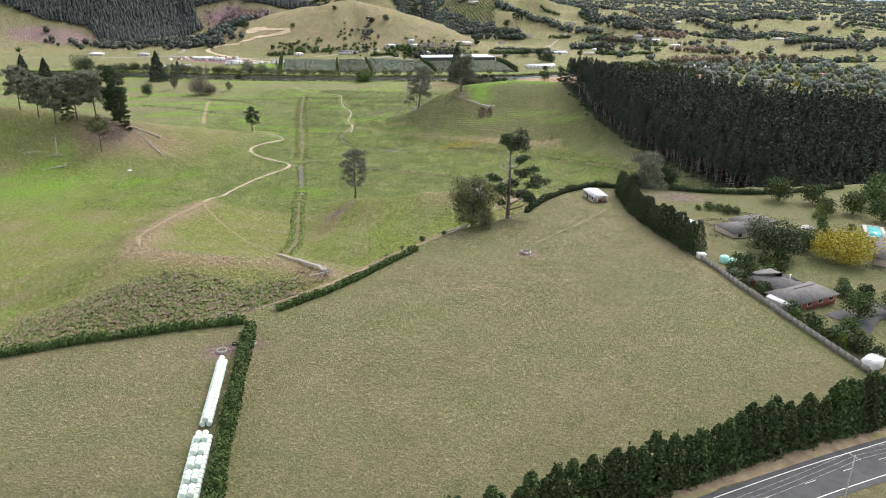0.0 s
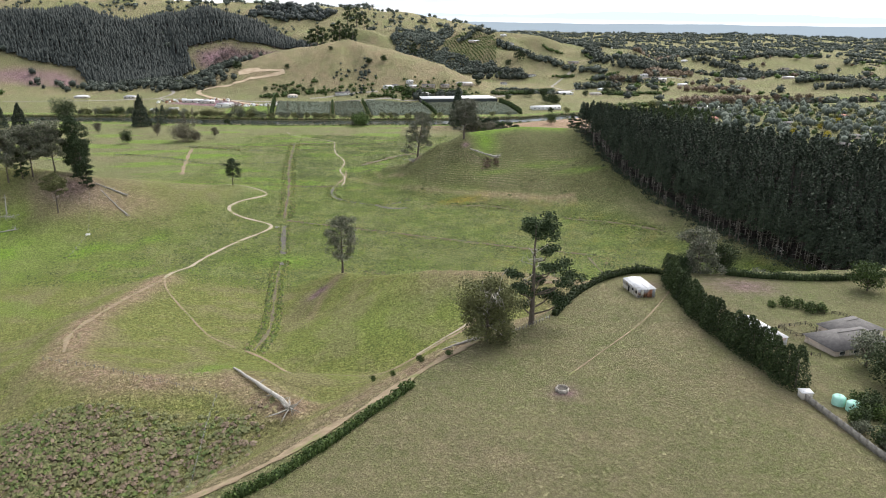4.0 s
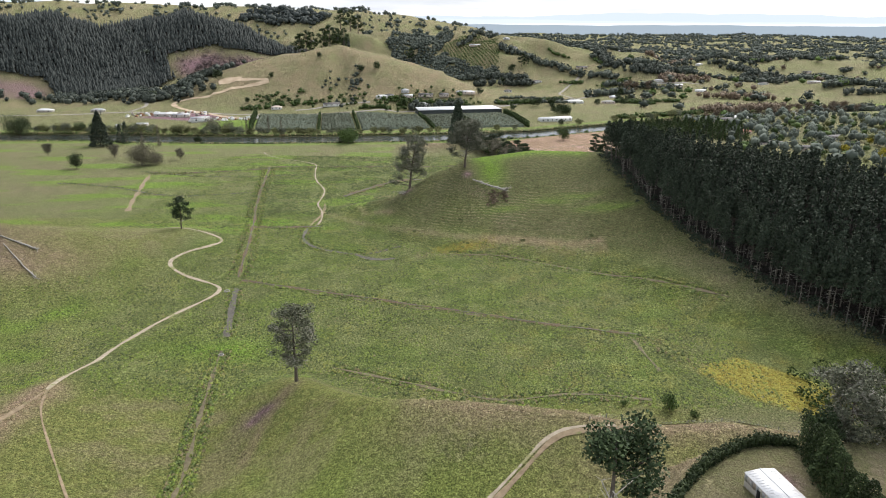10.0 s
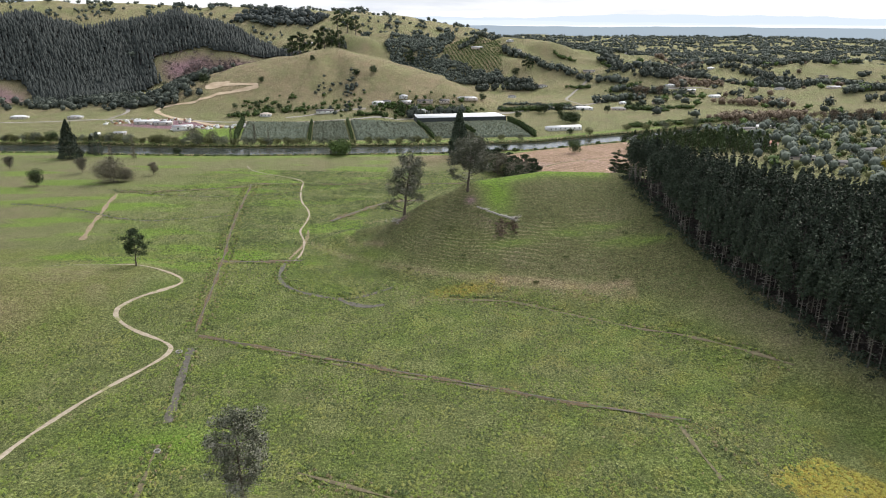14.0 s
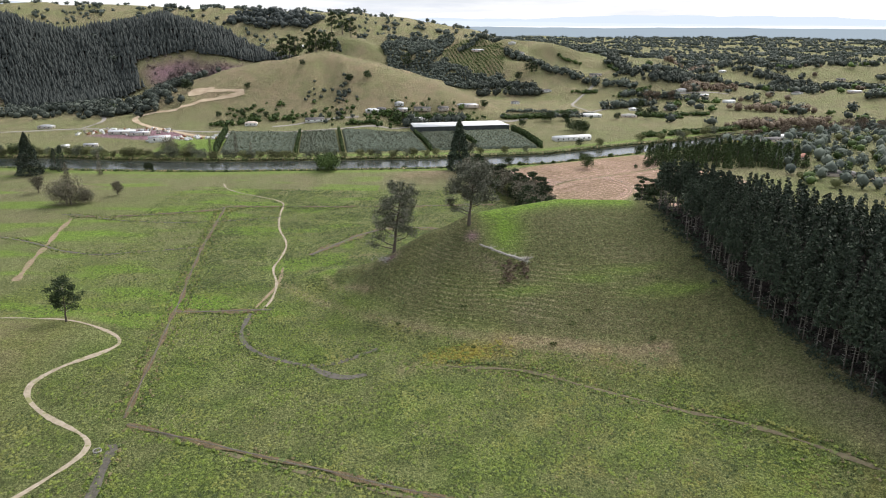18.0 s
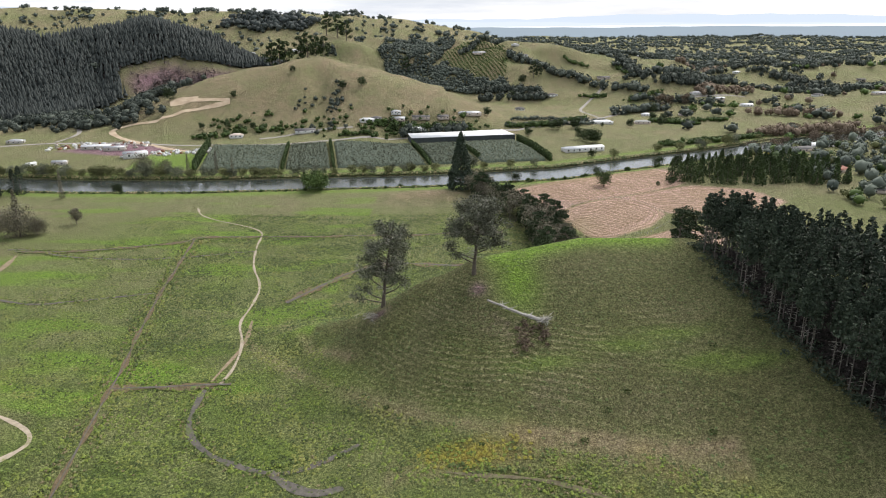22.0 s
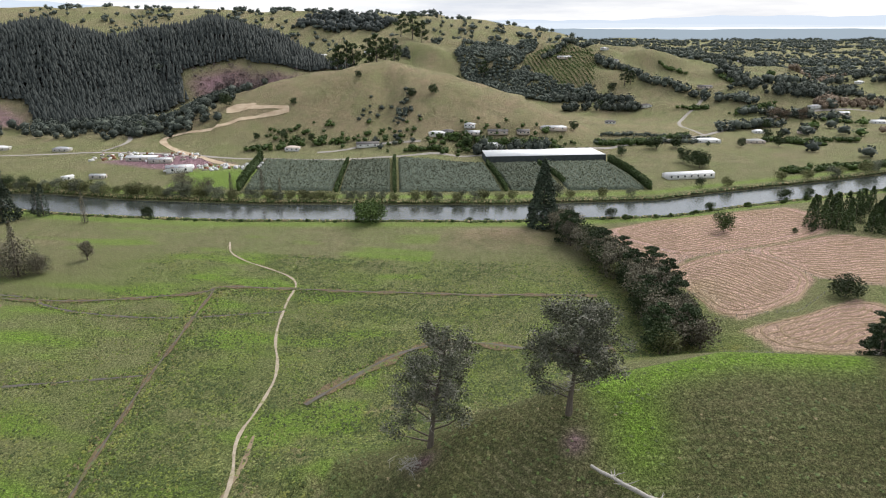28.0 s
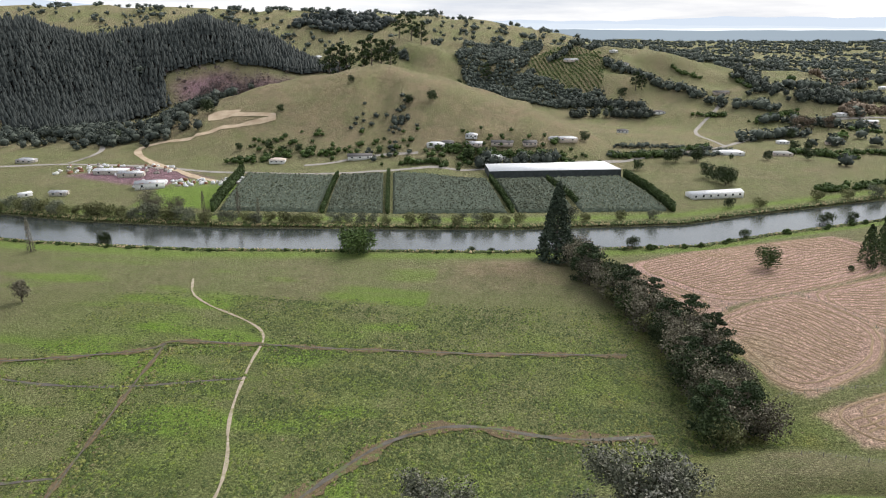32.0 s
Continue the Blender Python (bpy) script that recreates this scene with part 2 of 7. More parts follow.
M_RUSH = foliage("dry_rush", (0.17, 0.145, 0.070), (0.32, 0.265, 0.145))
M_FERN = foliage("weed_flower", (0.24, 0.21, 0.030), (0.36, 0.33, 0.050))
M_BARK = surface("bark", (0.085, 0.068, 0.055), (0.175, 0.150, 0.125), 3.0, 0.9, stretch=(1, 1, 0.25))
M_STEM = surface("grey_pine_stems", (0.085, 0.075, 0.066), (0.190, 0.172, 0.152), 2.0, 0.9, stretch=(1, 1, 0.25))
M_GREYWOOD = surface("weathered_wood", (0.24, 0.215, 0.185), (0.42, 0.39, 0.35), 2.0, 0.9, stretch=(1, 1, 0.3))
M_PALEWOOD = surface("bleached_limbs", (0.30, 0.28, 0.25), (0.48, 0.46, 0.42), 2.0, 0.9)
M_PATH = surface("pale_track", (0.27, 0.225, 0.16), (0.43, 0.37, 0.29), 0.5, 0.95, third=(0.20, 0.20, 0.085))
M_DIRT = surface("trodden_earth", (0.17, 0.125, 0.08), (0.32, 0.25, 0.165), 0.4, 0.95, third=(0.15, 0.16, 0.06))
M_DITCH = surface("ditch_mud", (0.055, 0.050, 0.042), (0.135, 0.120, 0.100), 0.5, 0.7, third=(0.085, 0.10, 0.035))
M_PEAT = surface("dry_ditch_bank", (0.085, 0.072, 0.044), (0.19, 0.160, 0.098), 0.5, 0.95, third=(0.13, 0.165, 0.05), third_scale=0.35)
M_DRYBANK = surface("dry_bank_grass", (0.095, 0.070, 0.040), (0.20, 0.148, 0.082), 0.6, 0.95, third=(0.11, 0.155, 0.045), relief=0.6, depth=0.3, third_scale=0.22)
M_ROAD = surface("asphalt", (0.052, 0.052, 0.055), (0.082, 0.082, 0.086), 0.4, 0.9, fine=6)
M_LINE = surface("road_paint", (0.55, 0.55, 0.52), (0.78, 0.78, 0.75), 2.0, 0.7, relief=0)
M_GRAVEL = surface("yard_gravel", (0.22, 0.20, 0.18), (0.40, 0.37, 0.33), 0.4, 0.95, third=(0.14, 0.125, 0.10))
M_CUT = surface("cut_clay", (0.36, 0.27, 0.18), (0.55, 0.44, 0.32), 0.12, 0.95)
M_HAYROW = surface("hay_windrow", (0.25, 0.175, 0.105), (0.40, 0.295, 0.190), 0.8, 0.95, relief=0.6, depth=0.3)
M_WHITEROOF = surface("white_painted_iron", (0.60, 0.60, 0.62), (0.80, 0.80, 0.81), 0.5, 0.45, third=(0.46, 0.44, 0.42), relief=0.1)
M_TIN = surface("galvanised_iron", (0.30, 0.31, 0.33), (0.50, 0.51, 0.53), 0.7, 0.5, 0.35, third=(0.24, 0.13, 0.08), relief=0.1)
M_RUST = surface("rusty_iron", (0.20, 0.08, 0.045), (0.36, 0.19, 0.12), 1.5, 0.8, relief=0.1)
M_BOARD = surface("pale_boards", (0.42, 0.39, 0.34), (0.58, 0.55, 0.49), 1.2, 0.85, third=(0.30, 0.25, 0.20), stretch=(1, 1, 0.3))
M_DARK = surface("dark_opening", (0.012, 0.012, 0.013), (0.03, 0.03, 0.03), 1.0, 0.9, relief=0)
M_TILE = surface("grey_roof_tiles", (0.085, 0.080, 0.080), (0.15, 0.14, 0.138), 0.8, 0.75, stretch=(1, 1, 1))
M_TILERED = surface("terracotta_roof", (0.24, 0.105, 0.075), (0.36, 0.17, 0.125), 0.8, 0.8)
M_BRICK = surface("red_brick_wall", (0.17, 0.055, 0.045), (0.29, 0.11, 0.085), 1.6, 0.9)
M_CREAM = surface("cream_wall", (0.50, 0.42, 0.36), (0.66, 0.57, 0.50), 0.8, 0.9)
M_WALLW = surface("white_wall", (0.62, 0.62, 0.60), (0.80, 0.80, 0.78), 0.6, 0.8)
M_GLASS = surface("window_glass", (0.02, 0.025, 0.03), (0.05, 0.06, 0.065), 0.6, 0.08, relief=0)
M_FENCE = surface("weathered_fence", (0.20, 0.185, 0.165), (0.36, 0.34, 0.31), 1.2, 0.9)
M_DARKFENCE = surface("dark_stained_rails", (0.030, 0.025, 0.022), (0.065, 0.055, 0.048), 1.5, 0.85)
M_POOL = surface("pool_water", (0.10, 0.42, 0.44), (0.18, 0.55, 0.56), 0.3, 0.08, relief=0)
M_WRAP = surface("bale_wrap", (0.52, 0.62, 0.54), (0.74, 0.82, 0.75), 1.6, 0.38, relief=0.2, depth=0.05)
M_TANK = surface("green_tank", (0.28, 0.55, 0.46), (0.40, 0.68, 0.58), 0.7, 0.5)
M_CONCRETE = surface("concrete", (0.30, 0.29, 0.27), (0.46, 0.45, 0.42), 0.9, 0.9)
M_CLOTH = surface("canopy_cloth", (0.66, 0.67, 0.68), (0.82, 0.83, 0.84), 0.06, 0.6, relief=0.1)
M_SHADE = surface("shade_net", (0.035, 0.042, 0.044), (0.07, 0.08, 0.082), 0.3, 0.9)
M_ORCHARD = surface("orchard_canopy", (0.055, 0.075, 0.052), (0.130, 0.155, 0.115), 0.45, 0.9, fine=2.2, relief=0.8, depth=0.8)


def water_material():
    m, n, l, b = shader("river_water", 0.045)
    c = mix(n, l, noise_fac(n, l, 0.02, 3), (0.030, 0.038, 0.036), (0.055, 0.062, 0.058))
    l.new(c, b.inputs["Base Color"])
    b.inputs["Specular IOR Level"].default_value = 1.0
    b.inputs["IOR"].default_value = 1.9
    bump(n, l, b, noise_fac(n, l, 0.7, 3, 0.3, 0.7, (0.5, 1.6, 1)), 0.14, 0.25)
    return m


M_WATER = water_material()
# ---------------------------------------------------------------- terrain
def ramp(a, b, v):
    s = np.clip((np.asarray(v, float) - a) / (b - a), 0, 1)
    return s * s * (3 - 2 * s)


def line_near(x, y, pts):
    """Distance to a bent line, and how far along it (0 to 1) the nearest place lies."""
    x, y = np.asarray(x, float), np.asarray(y, float)
    best, along = np.full(x.shape, 1e9), np.zeros(x.shape)
    n = len(pts) - 1
    for i in range(n):
        (ax, ay), (bx, by) = pts[i], pts[i + 1]
        dx, dy = bx - ax, by - ay
        s = np.clip(((x - ax) * dx + (y - ay) * dy) / (dx * dx + dy * dy), 0, 1)
        d = np.hypot(x - ax - s * dx, y - ay - s * dy)
        along = np.where(d < best, (i + s) / n, along)
        best = np.minimum(best, d)
    return best, along


def ridge(x, y, pts, heights, width, power=2.0):
    d, s = line_near(x, y, pts)
    top = np.interp(s, np.linspace(0, 1, len(heights)), heights)
    return top * np.exp(-(d / width) ** power)


def crest(x, y, pts, heights, left, right, bend=1.2, blunt=6.0):
    """A spur with a marked crest line: its own width on each side (as one walks along it), even slopes, a soft foot."""
    x, y = np.asarray(x, float), np.asarray(y, float)
    z = np.zeros(x.shape)
    for i in range(len(pts) - 1):
        (ax, ay), (bx, by) = pts[i], pts[i + 1]
        dx, dy = bx - ax, by - ay
        s = np.clip(((x - ax) * dx + (y - ay) * dy) / (dx * dx + dy * dy), 0, 1)
        d = np.hypot(x - ax - s * dx, y - ay - s * dy)
        share = ramp(-1, 1, (dx * (y - ay) - dy * (x - ax)) / math.hypot(dx, dy) / np.maximum(d, 0.1))
        width = (left[i] * (1 - s) + left[i + 1] * s) * share + (right[i] * (1 - s) + right[i + 1] * s) * (1 - share)
        f = np.clip(1 - (np.sqrt(d * d + blunt * blunt) - blunt) / width, 0, 1)
        z = np.maximum(z, (heights[i] * (1 - s) + heights[i + 1] * s) * f ** bend)
    return z


def wav(x, y, size, seed=0.0):
    a, b = x / size + seed, y / size - seed * 1.7
    return (np.sin(a * 2.1 + 1.3 * np.sin(b * 1.3)) * np.cos(b * 1.9 + 1.1 * np.sin(a * 1.7)) +
            0.5 * np.sin(a * 4.3 + b * 3.1 + 2 * np.sin(a * 1.1)) * np.cos(b * 4.7 - a * 1.9)) / 1.5


SPUR = ((-147, 424), (-150, 352), (-132, 296), (-97, 267), (-68, 280), (-43, 252))
NOSE = ((104, 352), (80, 366), (56, 362), (36, 370), (10, 376), (-10, 381), (-24, 392), (-42, 408), (-55, 426))
HILL = ((-62, 702), (-30, 698), (-3, 701), (15, 703), (62, 722), (112, 728), (185, 640), (235, 540), (290, 480), (420, 450))
EDGE = ((-900, 90), (-108, 164), (-52, 184), (-31, 207), (-9, 241), (9, 265), (25, 280), (42, 306), (62, 331), (90, 334), (130, 341),
        (200, 353), (320, 368), (900, 430))
RIVER_X = (-1400, -700, -417, -345, -225, -23, 105, 154, 297, 420, 560, 800, 1600)
RIVER_Y = (1010, 1040, 1052, 1040, 1037, 1057, 1086, 1116, 1192, 1270, 1330, 1390, 1500)


def river_mid(x):
    return np.interp(x, RIVER_X, RIVER_Y)


def over(a, b, soft=5.0):
    """The higher of two surfaces, with a rounded joint."""
    soft = soft * ramp(0, 14, np.minimum(a, b)) + 0.01
    return 0.5 * (a + b + np.sqrt((a - b) ** 2 + soft * soft))


def ground_height(x, y):
    x, y = np.asarray(x, float), np.asarray(y, float)
    z = 0.5 * wav(x, y, 70, 1.0) + 0.25 * wav(x, y, 23, 4.0)
    # terrace of the near fields and the garden houses
    gap = line_near(x, y, EDGE)[0] * np.where(y > np.interp(x, [p[0] for p in EDGE], [p[1] for p in EDGE]), 1, -1)
    top = 50.5 - 4.0 * ramp(200, 330, y) - 2.5 * ramp(60, 140, x) + 0.4 * wav(x, y, 60, 2.0)
    fall = np.interp(x, (-120, -60, 0, 40, 80, 140, 300), (62, 84, 90, 68, 58, 56, 70))
    steep = 0.28 + 0.47 * ramp(15, 45, x)
    part_way = np.clip(gap / fall, 0, 1)
    z = z + (top - z) * (1 - (1 - steep) * ramp(0, 1, part_way) - steep * (1 - (1 - part_way) ** 2))
    # left spur above its gully, the knoll with the lone pine, the hill on the left
    z = over(z, crest(x, y, SPUR, (7, 15, 25, 34, 29, 36), (40, 75, 90, 75, 50, 40), (24, 32, 60, 140, 140, 90), 1.1), 4)
    z = over(z, crest(x, y, NOSE, (33, 30, 31, 31, 30, 28, 22, 15.5, 10.5), (60, 60, 80, 98, 104, 66, 44, 33, 28), (40, 40, 38, 38, 40, 38, 34, 26, 18), 1.1, 3), 3)
    z = over(z, ridge(x, y, ((-420, 560), (-300, 565), (-250, 572), (-175, 612)), (45, 34, 26, 10), 40))
    # hill before the river, with its long flank under the wood
    z = over(z, crest(x, y, HILL, (7, 15, 32, 40, 43, 41, 38, 40, 44, 44), (24, 30, 45, 50, 60, 60, 80, 80, 80, 80), (14, 24, 66, 86, 128, 136, 112, 106, 100, 90), 1.1), 4)
    # sheep terraces on its face
    face = np.exp(-((x - 35) / 55) ** 2 - ((y - 655) / 32) ** 2)
    z = z + 0.22 * face * np.sin(z * 3.4 + 0.6 * wav(x, y, 25, 5.0))
    # hay terrace on the right bank, low mound by the bank
    z = z + 8.0 * ramp(45, 110, x) * ramp(735, 840, y) * (1 - ramp(-90, -30, y - river_mid(x)))
    z = z + 4 * np.exp(-((x + 18) / 34) ** 2 - ((y - 985) / 17) ** 2)
    # far bank and the hills behind
    far = ramp(40, 120, y - river_mid(x))
    z = z + 4.0 * far
    hill = ridge(x, y, ((-470, 1400), (-400, 1425), (-310, 1440), (-190, 1458), (-100, 1436), (-15, 1410), (70, 1420)), (16, 44, 70, 90, 70, 46, 12), 122, 2.3)
    gully = np.exp(-((x + 175 + 0.12 * (y - 1340)) / 16) ** 2) * ramp(1255, 1330, y) * (1 - ramp(1380, 1440, y))
    hill = hill * (1 - (1 - ramp(1258, 1325, y)) * ramp(-110, -70, x))
    z = z + (hill * (1 - 0.20 * gully) + 2.5 * wav(x, y, 34, 5.0) * ramp(8, 30, hill)) * far
    cut = np.abs(wav(x, y, 95, 6.0))
    z = over(z, ridge(x, y, ((-1000, 1490), (-843, 1560), (-757, 1600), (-693, 1640), (-626, 1700), (-537, 1720), (-446, 1720), (-348, 1705), (-262, 1760)), (124, 134, 144, 112, 128, 150, 116, 74, 56), 150, 2.2) * (0.92 + 0.08 * cut), 8)
    z = over(z, ridge(x, y, ((-330, 2020), (-235, 1960), (-100, 1990), (0, 1970), (110, 1930), (220, 1880), (330, 1800)), (114, 114, 104, 105, 106, 92, 54), 165, 2.2) * (0.86 + 0.2 * cut), 8)
    z = over(z, ridge(x, y, ((-2400, 2500), (-1300, 2700), (-700, 2800), (-300, 2700), (-60, 2600), (140, 2480)), (190, 195, 180, 168, 140, 88), 330) * (0.95 + 0.06 * cut), 10)
    z = over(z, ridge(x, y, ((330, 2050), (430, 2000), (520, 1900)), (40, 38, 22), 90) * (0.86 + 0.2 * cut), 6)
    z = over(z, ridge(x, y, ((620, 1880), (800, 1960), (1000, 1900)), (34, 44, 30), 110) * (0.86 + 0.2 * cut), 6)
    roll = ramp(1380, 1700, y)
    z = z + 7 * wav(x, y, 120, 3.0) * roll + 12 * ramp(180, 420, x) * roll * (1 + wav(x, y, 210, 7.0)) * (1 - 0.6 * ramp(2400, 3600, y))
    z = z + 45 * ramp(2600, 4600, y)
    # river bed
    off = np.abs(y - river_mid(x) + 4.5) * 1.14
    z = np.where(off < 60, z * ramp(32, 60, off) + 0.4 - 3.8 * (1 - ramp(27, 36, off)), z)
    return z


def ground_z(x, y):
    return float(ground_height(np.array([x]), np.array([y]))[0])

# ---------------------------------------------------------------- building kit
def mesh_of(name, co, faces, mats, index=None, smooth=False):
    """faces: an array of quads or triangles, or a list of both."""
    me = bpy.data.meshes.new(name)
    co = np.asarray(co, np.float32)
    if isinstance(faces, np.ndarray):
        k = faces.shape[1]
        flat, starts = faces.ravel(), np.arange(0, faces.size, k)
    else:
        flat = np.array([v for f in faces for v in f])
        starts = np.cumsum([0] + [len(f) for f in faces[:-1]])
    me.vertices.add(len(co))
    me.vertices.foreach_set("co", co.ravel())
    me.loops.add(len(flat))
    me.loops.foreach_set("vertex_index", flat.astype(np.int32))
    me.polygons.add(len(starts))
    me.polygons.foreach_set("loop_start", starts.astype(np.int32))
    for mat in (mats if isinstance(mats, (list, tuple)) else [mats]):
        me.materials.append(mat)
    if index is not None:
        me.polygons.foreach_set("material_index", np.asarray(index, np.int32))
    if smooth:
        me.polygons.foreach_set("use_smooth", np.ones(len(starts), bool))
    me.update(calc_edges=True)
    return me


class Heap:
    """Collects pieces of one mesh."""

    def __init__(self):
        self.co, self.fs, self.ix, self.n = [], [], [], 0

    def add(self, co, faces, index=0):
        self.fs += [tuple(int(v) + self.n for v in f) for f in faces]
        self.ix += [index] * len(faces)
        self.co.append(np.asarray(co, float).reshape(-1, 3))
        self.n += len(self.co[-1])

    def box(self, cx, cy, cz, sx, sy, sz, turn=0.0, index=0, taper=1.0):
        p = np.array([(a, b, c) for c in (-1, 1) for b in (-1, 1) for a in (-1, 1)], float) * 0.5
        p[4:, :2] *= taper
        p *= (sx, sy, sz)
        c, s = math.cos(turn), math.sin(turn)
        q = np.stack([p[:, 0] * c - p[:, 1] * s + cx, p[:, 0] * s + p[:, 1] * c + cy, p[:, 2] + cz], -1)
        self.add(q, ((0, 2, 3, 1), (4, 5, 7, 6), (0, 1, 5, 4), (1, 3, 7, 5), (3, 2, 6, 7), (2, 0, 4, 6)), index)

    def tube(self, pts, radii, sides=6, index=0):
        pts = np.asarray(pts, float)
        n = len(pts)
        rings = []
        for i in range(n):
            d = pts[min(i + 1, n - 1)] - pts[max(i - 1, 0)]
            d /= max(np.linalg.norm(d), 1e-6)
            u = np.cross(d, (0, 0, 1) if abs(d[2]) < 0.9 else (1, 0, 0))
            u /= np.linalg.norm(u)
            v = np.cross(d, u)
            a = np.arange(sides) * 2 * math.pi / sides
            rings.append(pts[i] + radii[i] * (np.outer(np.cos(a), u) + np.outer(np.sin(a), v)))
        fs = [(i * sides + k, i * sides + (k + 1) % sides, (i + 1) * sides + (k + 1) % sides, (i + 1) * sides + k)
              for i in range(n - 1) for k in range(sides)]
        fs.append(tuple(range((n - 1) * sides, n * sides)))
        self.add(np.concatenate(rings), fs, index)

    def mesh(self, name, mats, smooth=False):
        return mesh_of(name, np.concatenate(self.co), self.fs, mats, self.ix, smooth)


def part(name, me, parent, label=""):
    ob = new(name, me)
    ob.parent = parent
    if label:
        ob["label"] = label
    return ob


def thing(name, x, y, label, category, group="", turn=0.0, z=None):
    e = new(name)
    e.matrix_basis = pose(x, y, ground_z(x, y) if z is None else z, 0, 0, turn)
    return tagged(e, label, category, group)


def leaf_quads(centres, size, rs, droop=0.0):
    """Small bent leaf clumps turned every way: corners and faces."""
    n = len(centres)
    a = rs.normal(size=(n, 3))
    a[:, 2] *= 0.6
    a /= np.linalg.norm(a, axis=1)[:, None]
    b = np.cross(a, rs.normal(size=(n, 3)))
    b /= np.linalg.norm(b, axis=1)[:, None] + 1e-9
    s = (np.asarray(size) * rs.uniform(0.6, 1.35, n))[:, None]
    a, b = a * s * 0.62, b * s * 0.42
    lift = np.cross(a, b)
    lift /= np.linalg.norm(lift, axis=1)[:, None] + 1e-9
    lift = lift * s * 0.16
    c = np.asarray(centres, float)
    co = np.stack([c - a - lift, c + b + lift, c + a - lift, c - b + lift], 1).reshape(-1, 3)
    return co, np.arange(n * 4).reshape(n, 4)


def in_ball(rs, n, c, r, shell=0.45):
    d = rs.normal(size=(n, 3))
    d /= np.linalg.norm(d, axis=1)[:, None]
    return np.asarray(c) + d * (rs.uniform(0, 1, n) ** shell)[:, None] * np.asarray(r)


def crown_mesh(blobs, leaf, seed, mat, density=1.0):
    """blobs: (centre, radii, count)."""
    rs = np.random.RandomState(seed)
    pts = np.concatenate([in_ball(rs, max(3, int(k * density)), c, r) for c, r, k in blobs])
    co, fs = leaf_quads(pts, leaf, rs)
    return mesh_of("crown", co, fs, mat)


def trunk_heap(h, r, lean, rs, sides=7):
    hp = Heap()
    k = 6
    pts = [(lean[0] * (i / k) ** 1.4 * h + 0.12 * r * rs.normal(), lean[1] * (i / k) ** 1.4 * h + 0.12 * r * rs.normal(), h * i / k - 0.4 * (i == 0))
           for i in range(k + 1)]
    hp.tube(pts, [r * (1.25 if i == 0 else 1 - 0.82 * i / k) for i in range(k + 1)], sides)
    return hp, np.array(pts)


def tree_thing(name, trunk, crown, label, category="tree", group="", extra=None):
    e = tagged(new(name), label, category, group)
    if trunk:
        part("trunk", trunk, e)
    part("crown", crown, e)
    if extra:
        part("dead_wood", extra, e, "bleached dead limbs")
    return e


def open_pine(name, seed, h, spread, label, bare=0.34, limbs=13, lean=(0.02, 0.0), mat=None, leaf=0.55, dead=5, group="", flat=0.42, per=70, sides=1.0):
    """An old pine: straight trunk, bare below, shelves of needles at the limb ends."""
    rs = np.random.RandomState(seed)
    hp, line = trunk_heap(h * 0.96, h * 0.019 + 0.12, lean, rs)
    blobs = []
    snag = Heap()
    for i in range(limbs):
        f = bare + (0.97 - bare) * (i + 0.5) / limbs
        az = i * 2.4 + rs.uniform(-0.6, 0.6)
        reach = spread * (1.0 - 0.62 * ((f - bare) / (1 - bare)) ** 1.6) * rs.uniform(0.62, 1.12)
        base = np.array([np.interp(f, np.linspace(0, 1, len(line)), line[:, k]) for k in range(3)])
        tip = base + np.array([math.cos(az) * reach, math.sin(az) * reach * sides, reach * rs.uniform(0.05, 0.42)])
        mid = (base + tip) / 2 + (0, 0, -0.12 * reach)
        hp.tube([base, mid, tip], [0.020 * h * (1 - 0.6 * f), 0.012 * h * (1 - 0.5 * f), 0.03], 4)
        r = reach * rs.uniform(0.34, 0.52) + 0.5
        blobs.append((tip, (r, r, r * flat), per))
        blobs.append(((base + 2 * tip) / 3 + (0, 0, 0.35), (r * 0.8, r * 0.8, r * flat), int(per * 0.7)))
    blobs.append(((line[-1][0], line[-1][1], h * 0.95), (spread * 0.34, spread * 0.34, h * 0.06), per))
    for i in range(dead):
        f, az = bare * rs.uniform(0.55, 1.9), rs.uniform(0, 6.28)
        base = np.array([0, 0, h * min(f, 0.9)])
        tip = base + np.array([math.cos(az), math.sin(az), rs.uniform(-0.35, 0.25)]) * spread * rs.uniform(0.5, 0.9)
        kink = (base + tip) / 2 + rs.normal(size=3) * 0.4
        snag.tube([base, kink, tip], [0.13, 0.09, 0.02], 4)
        for _ in range(3):
            snag.tube([kink, kink + rs.normal(size=3) * spread * 0.28], [0.06, 0.015], 3)
    return tree_thing(name, hp.mesh("trunk", M_BARK, True), crown_mesh(blobs, leaf, seed + 1, mat or M_PINE), label, "pine tree", group,
                      snag.mesh("dead_wood", M_PALEWOOD) if dead else None)


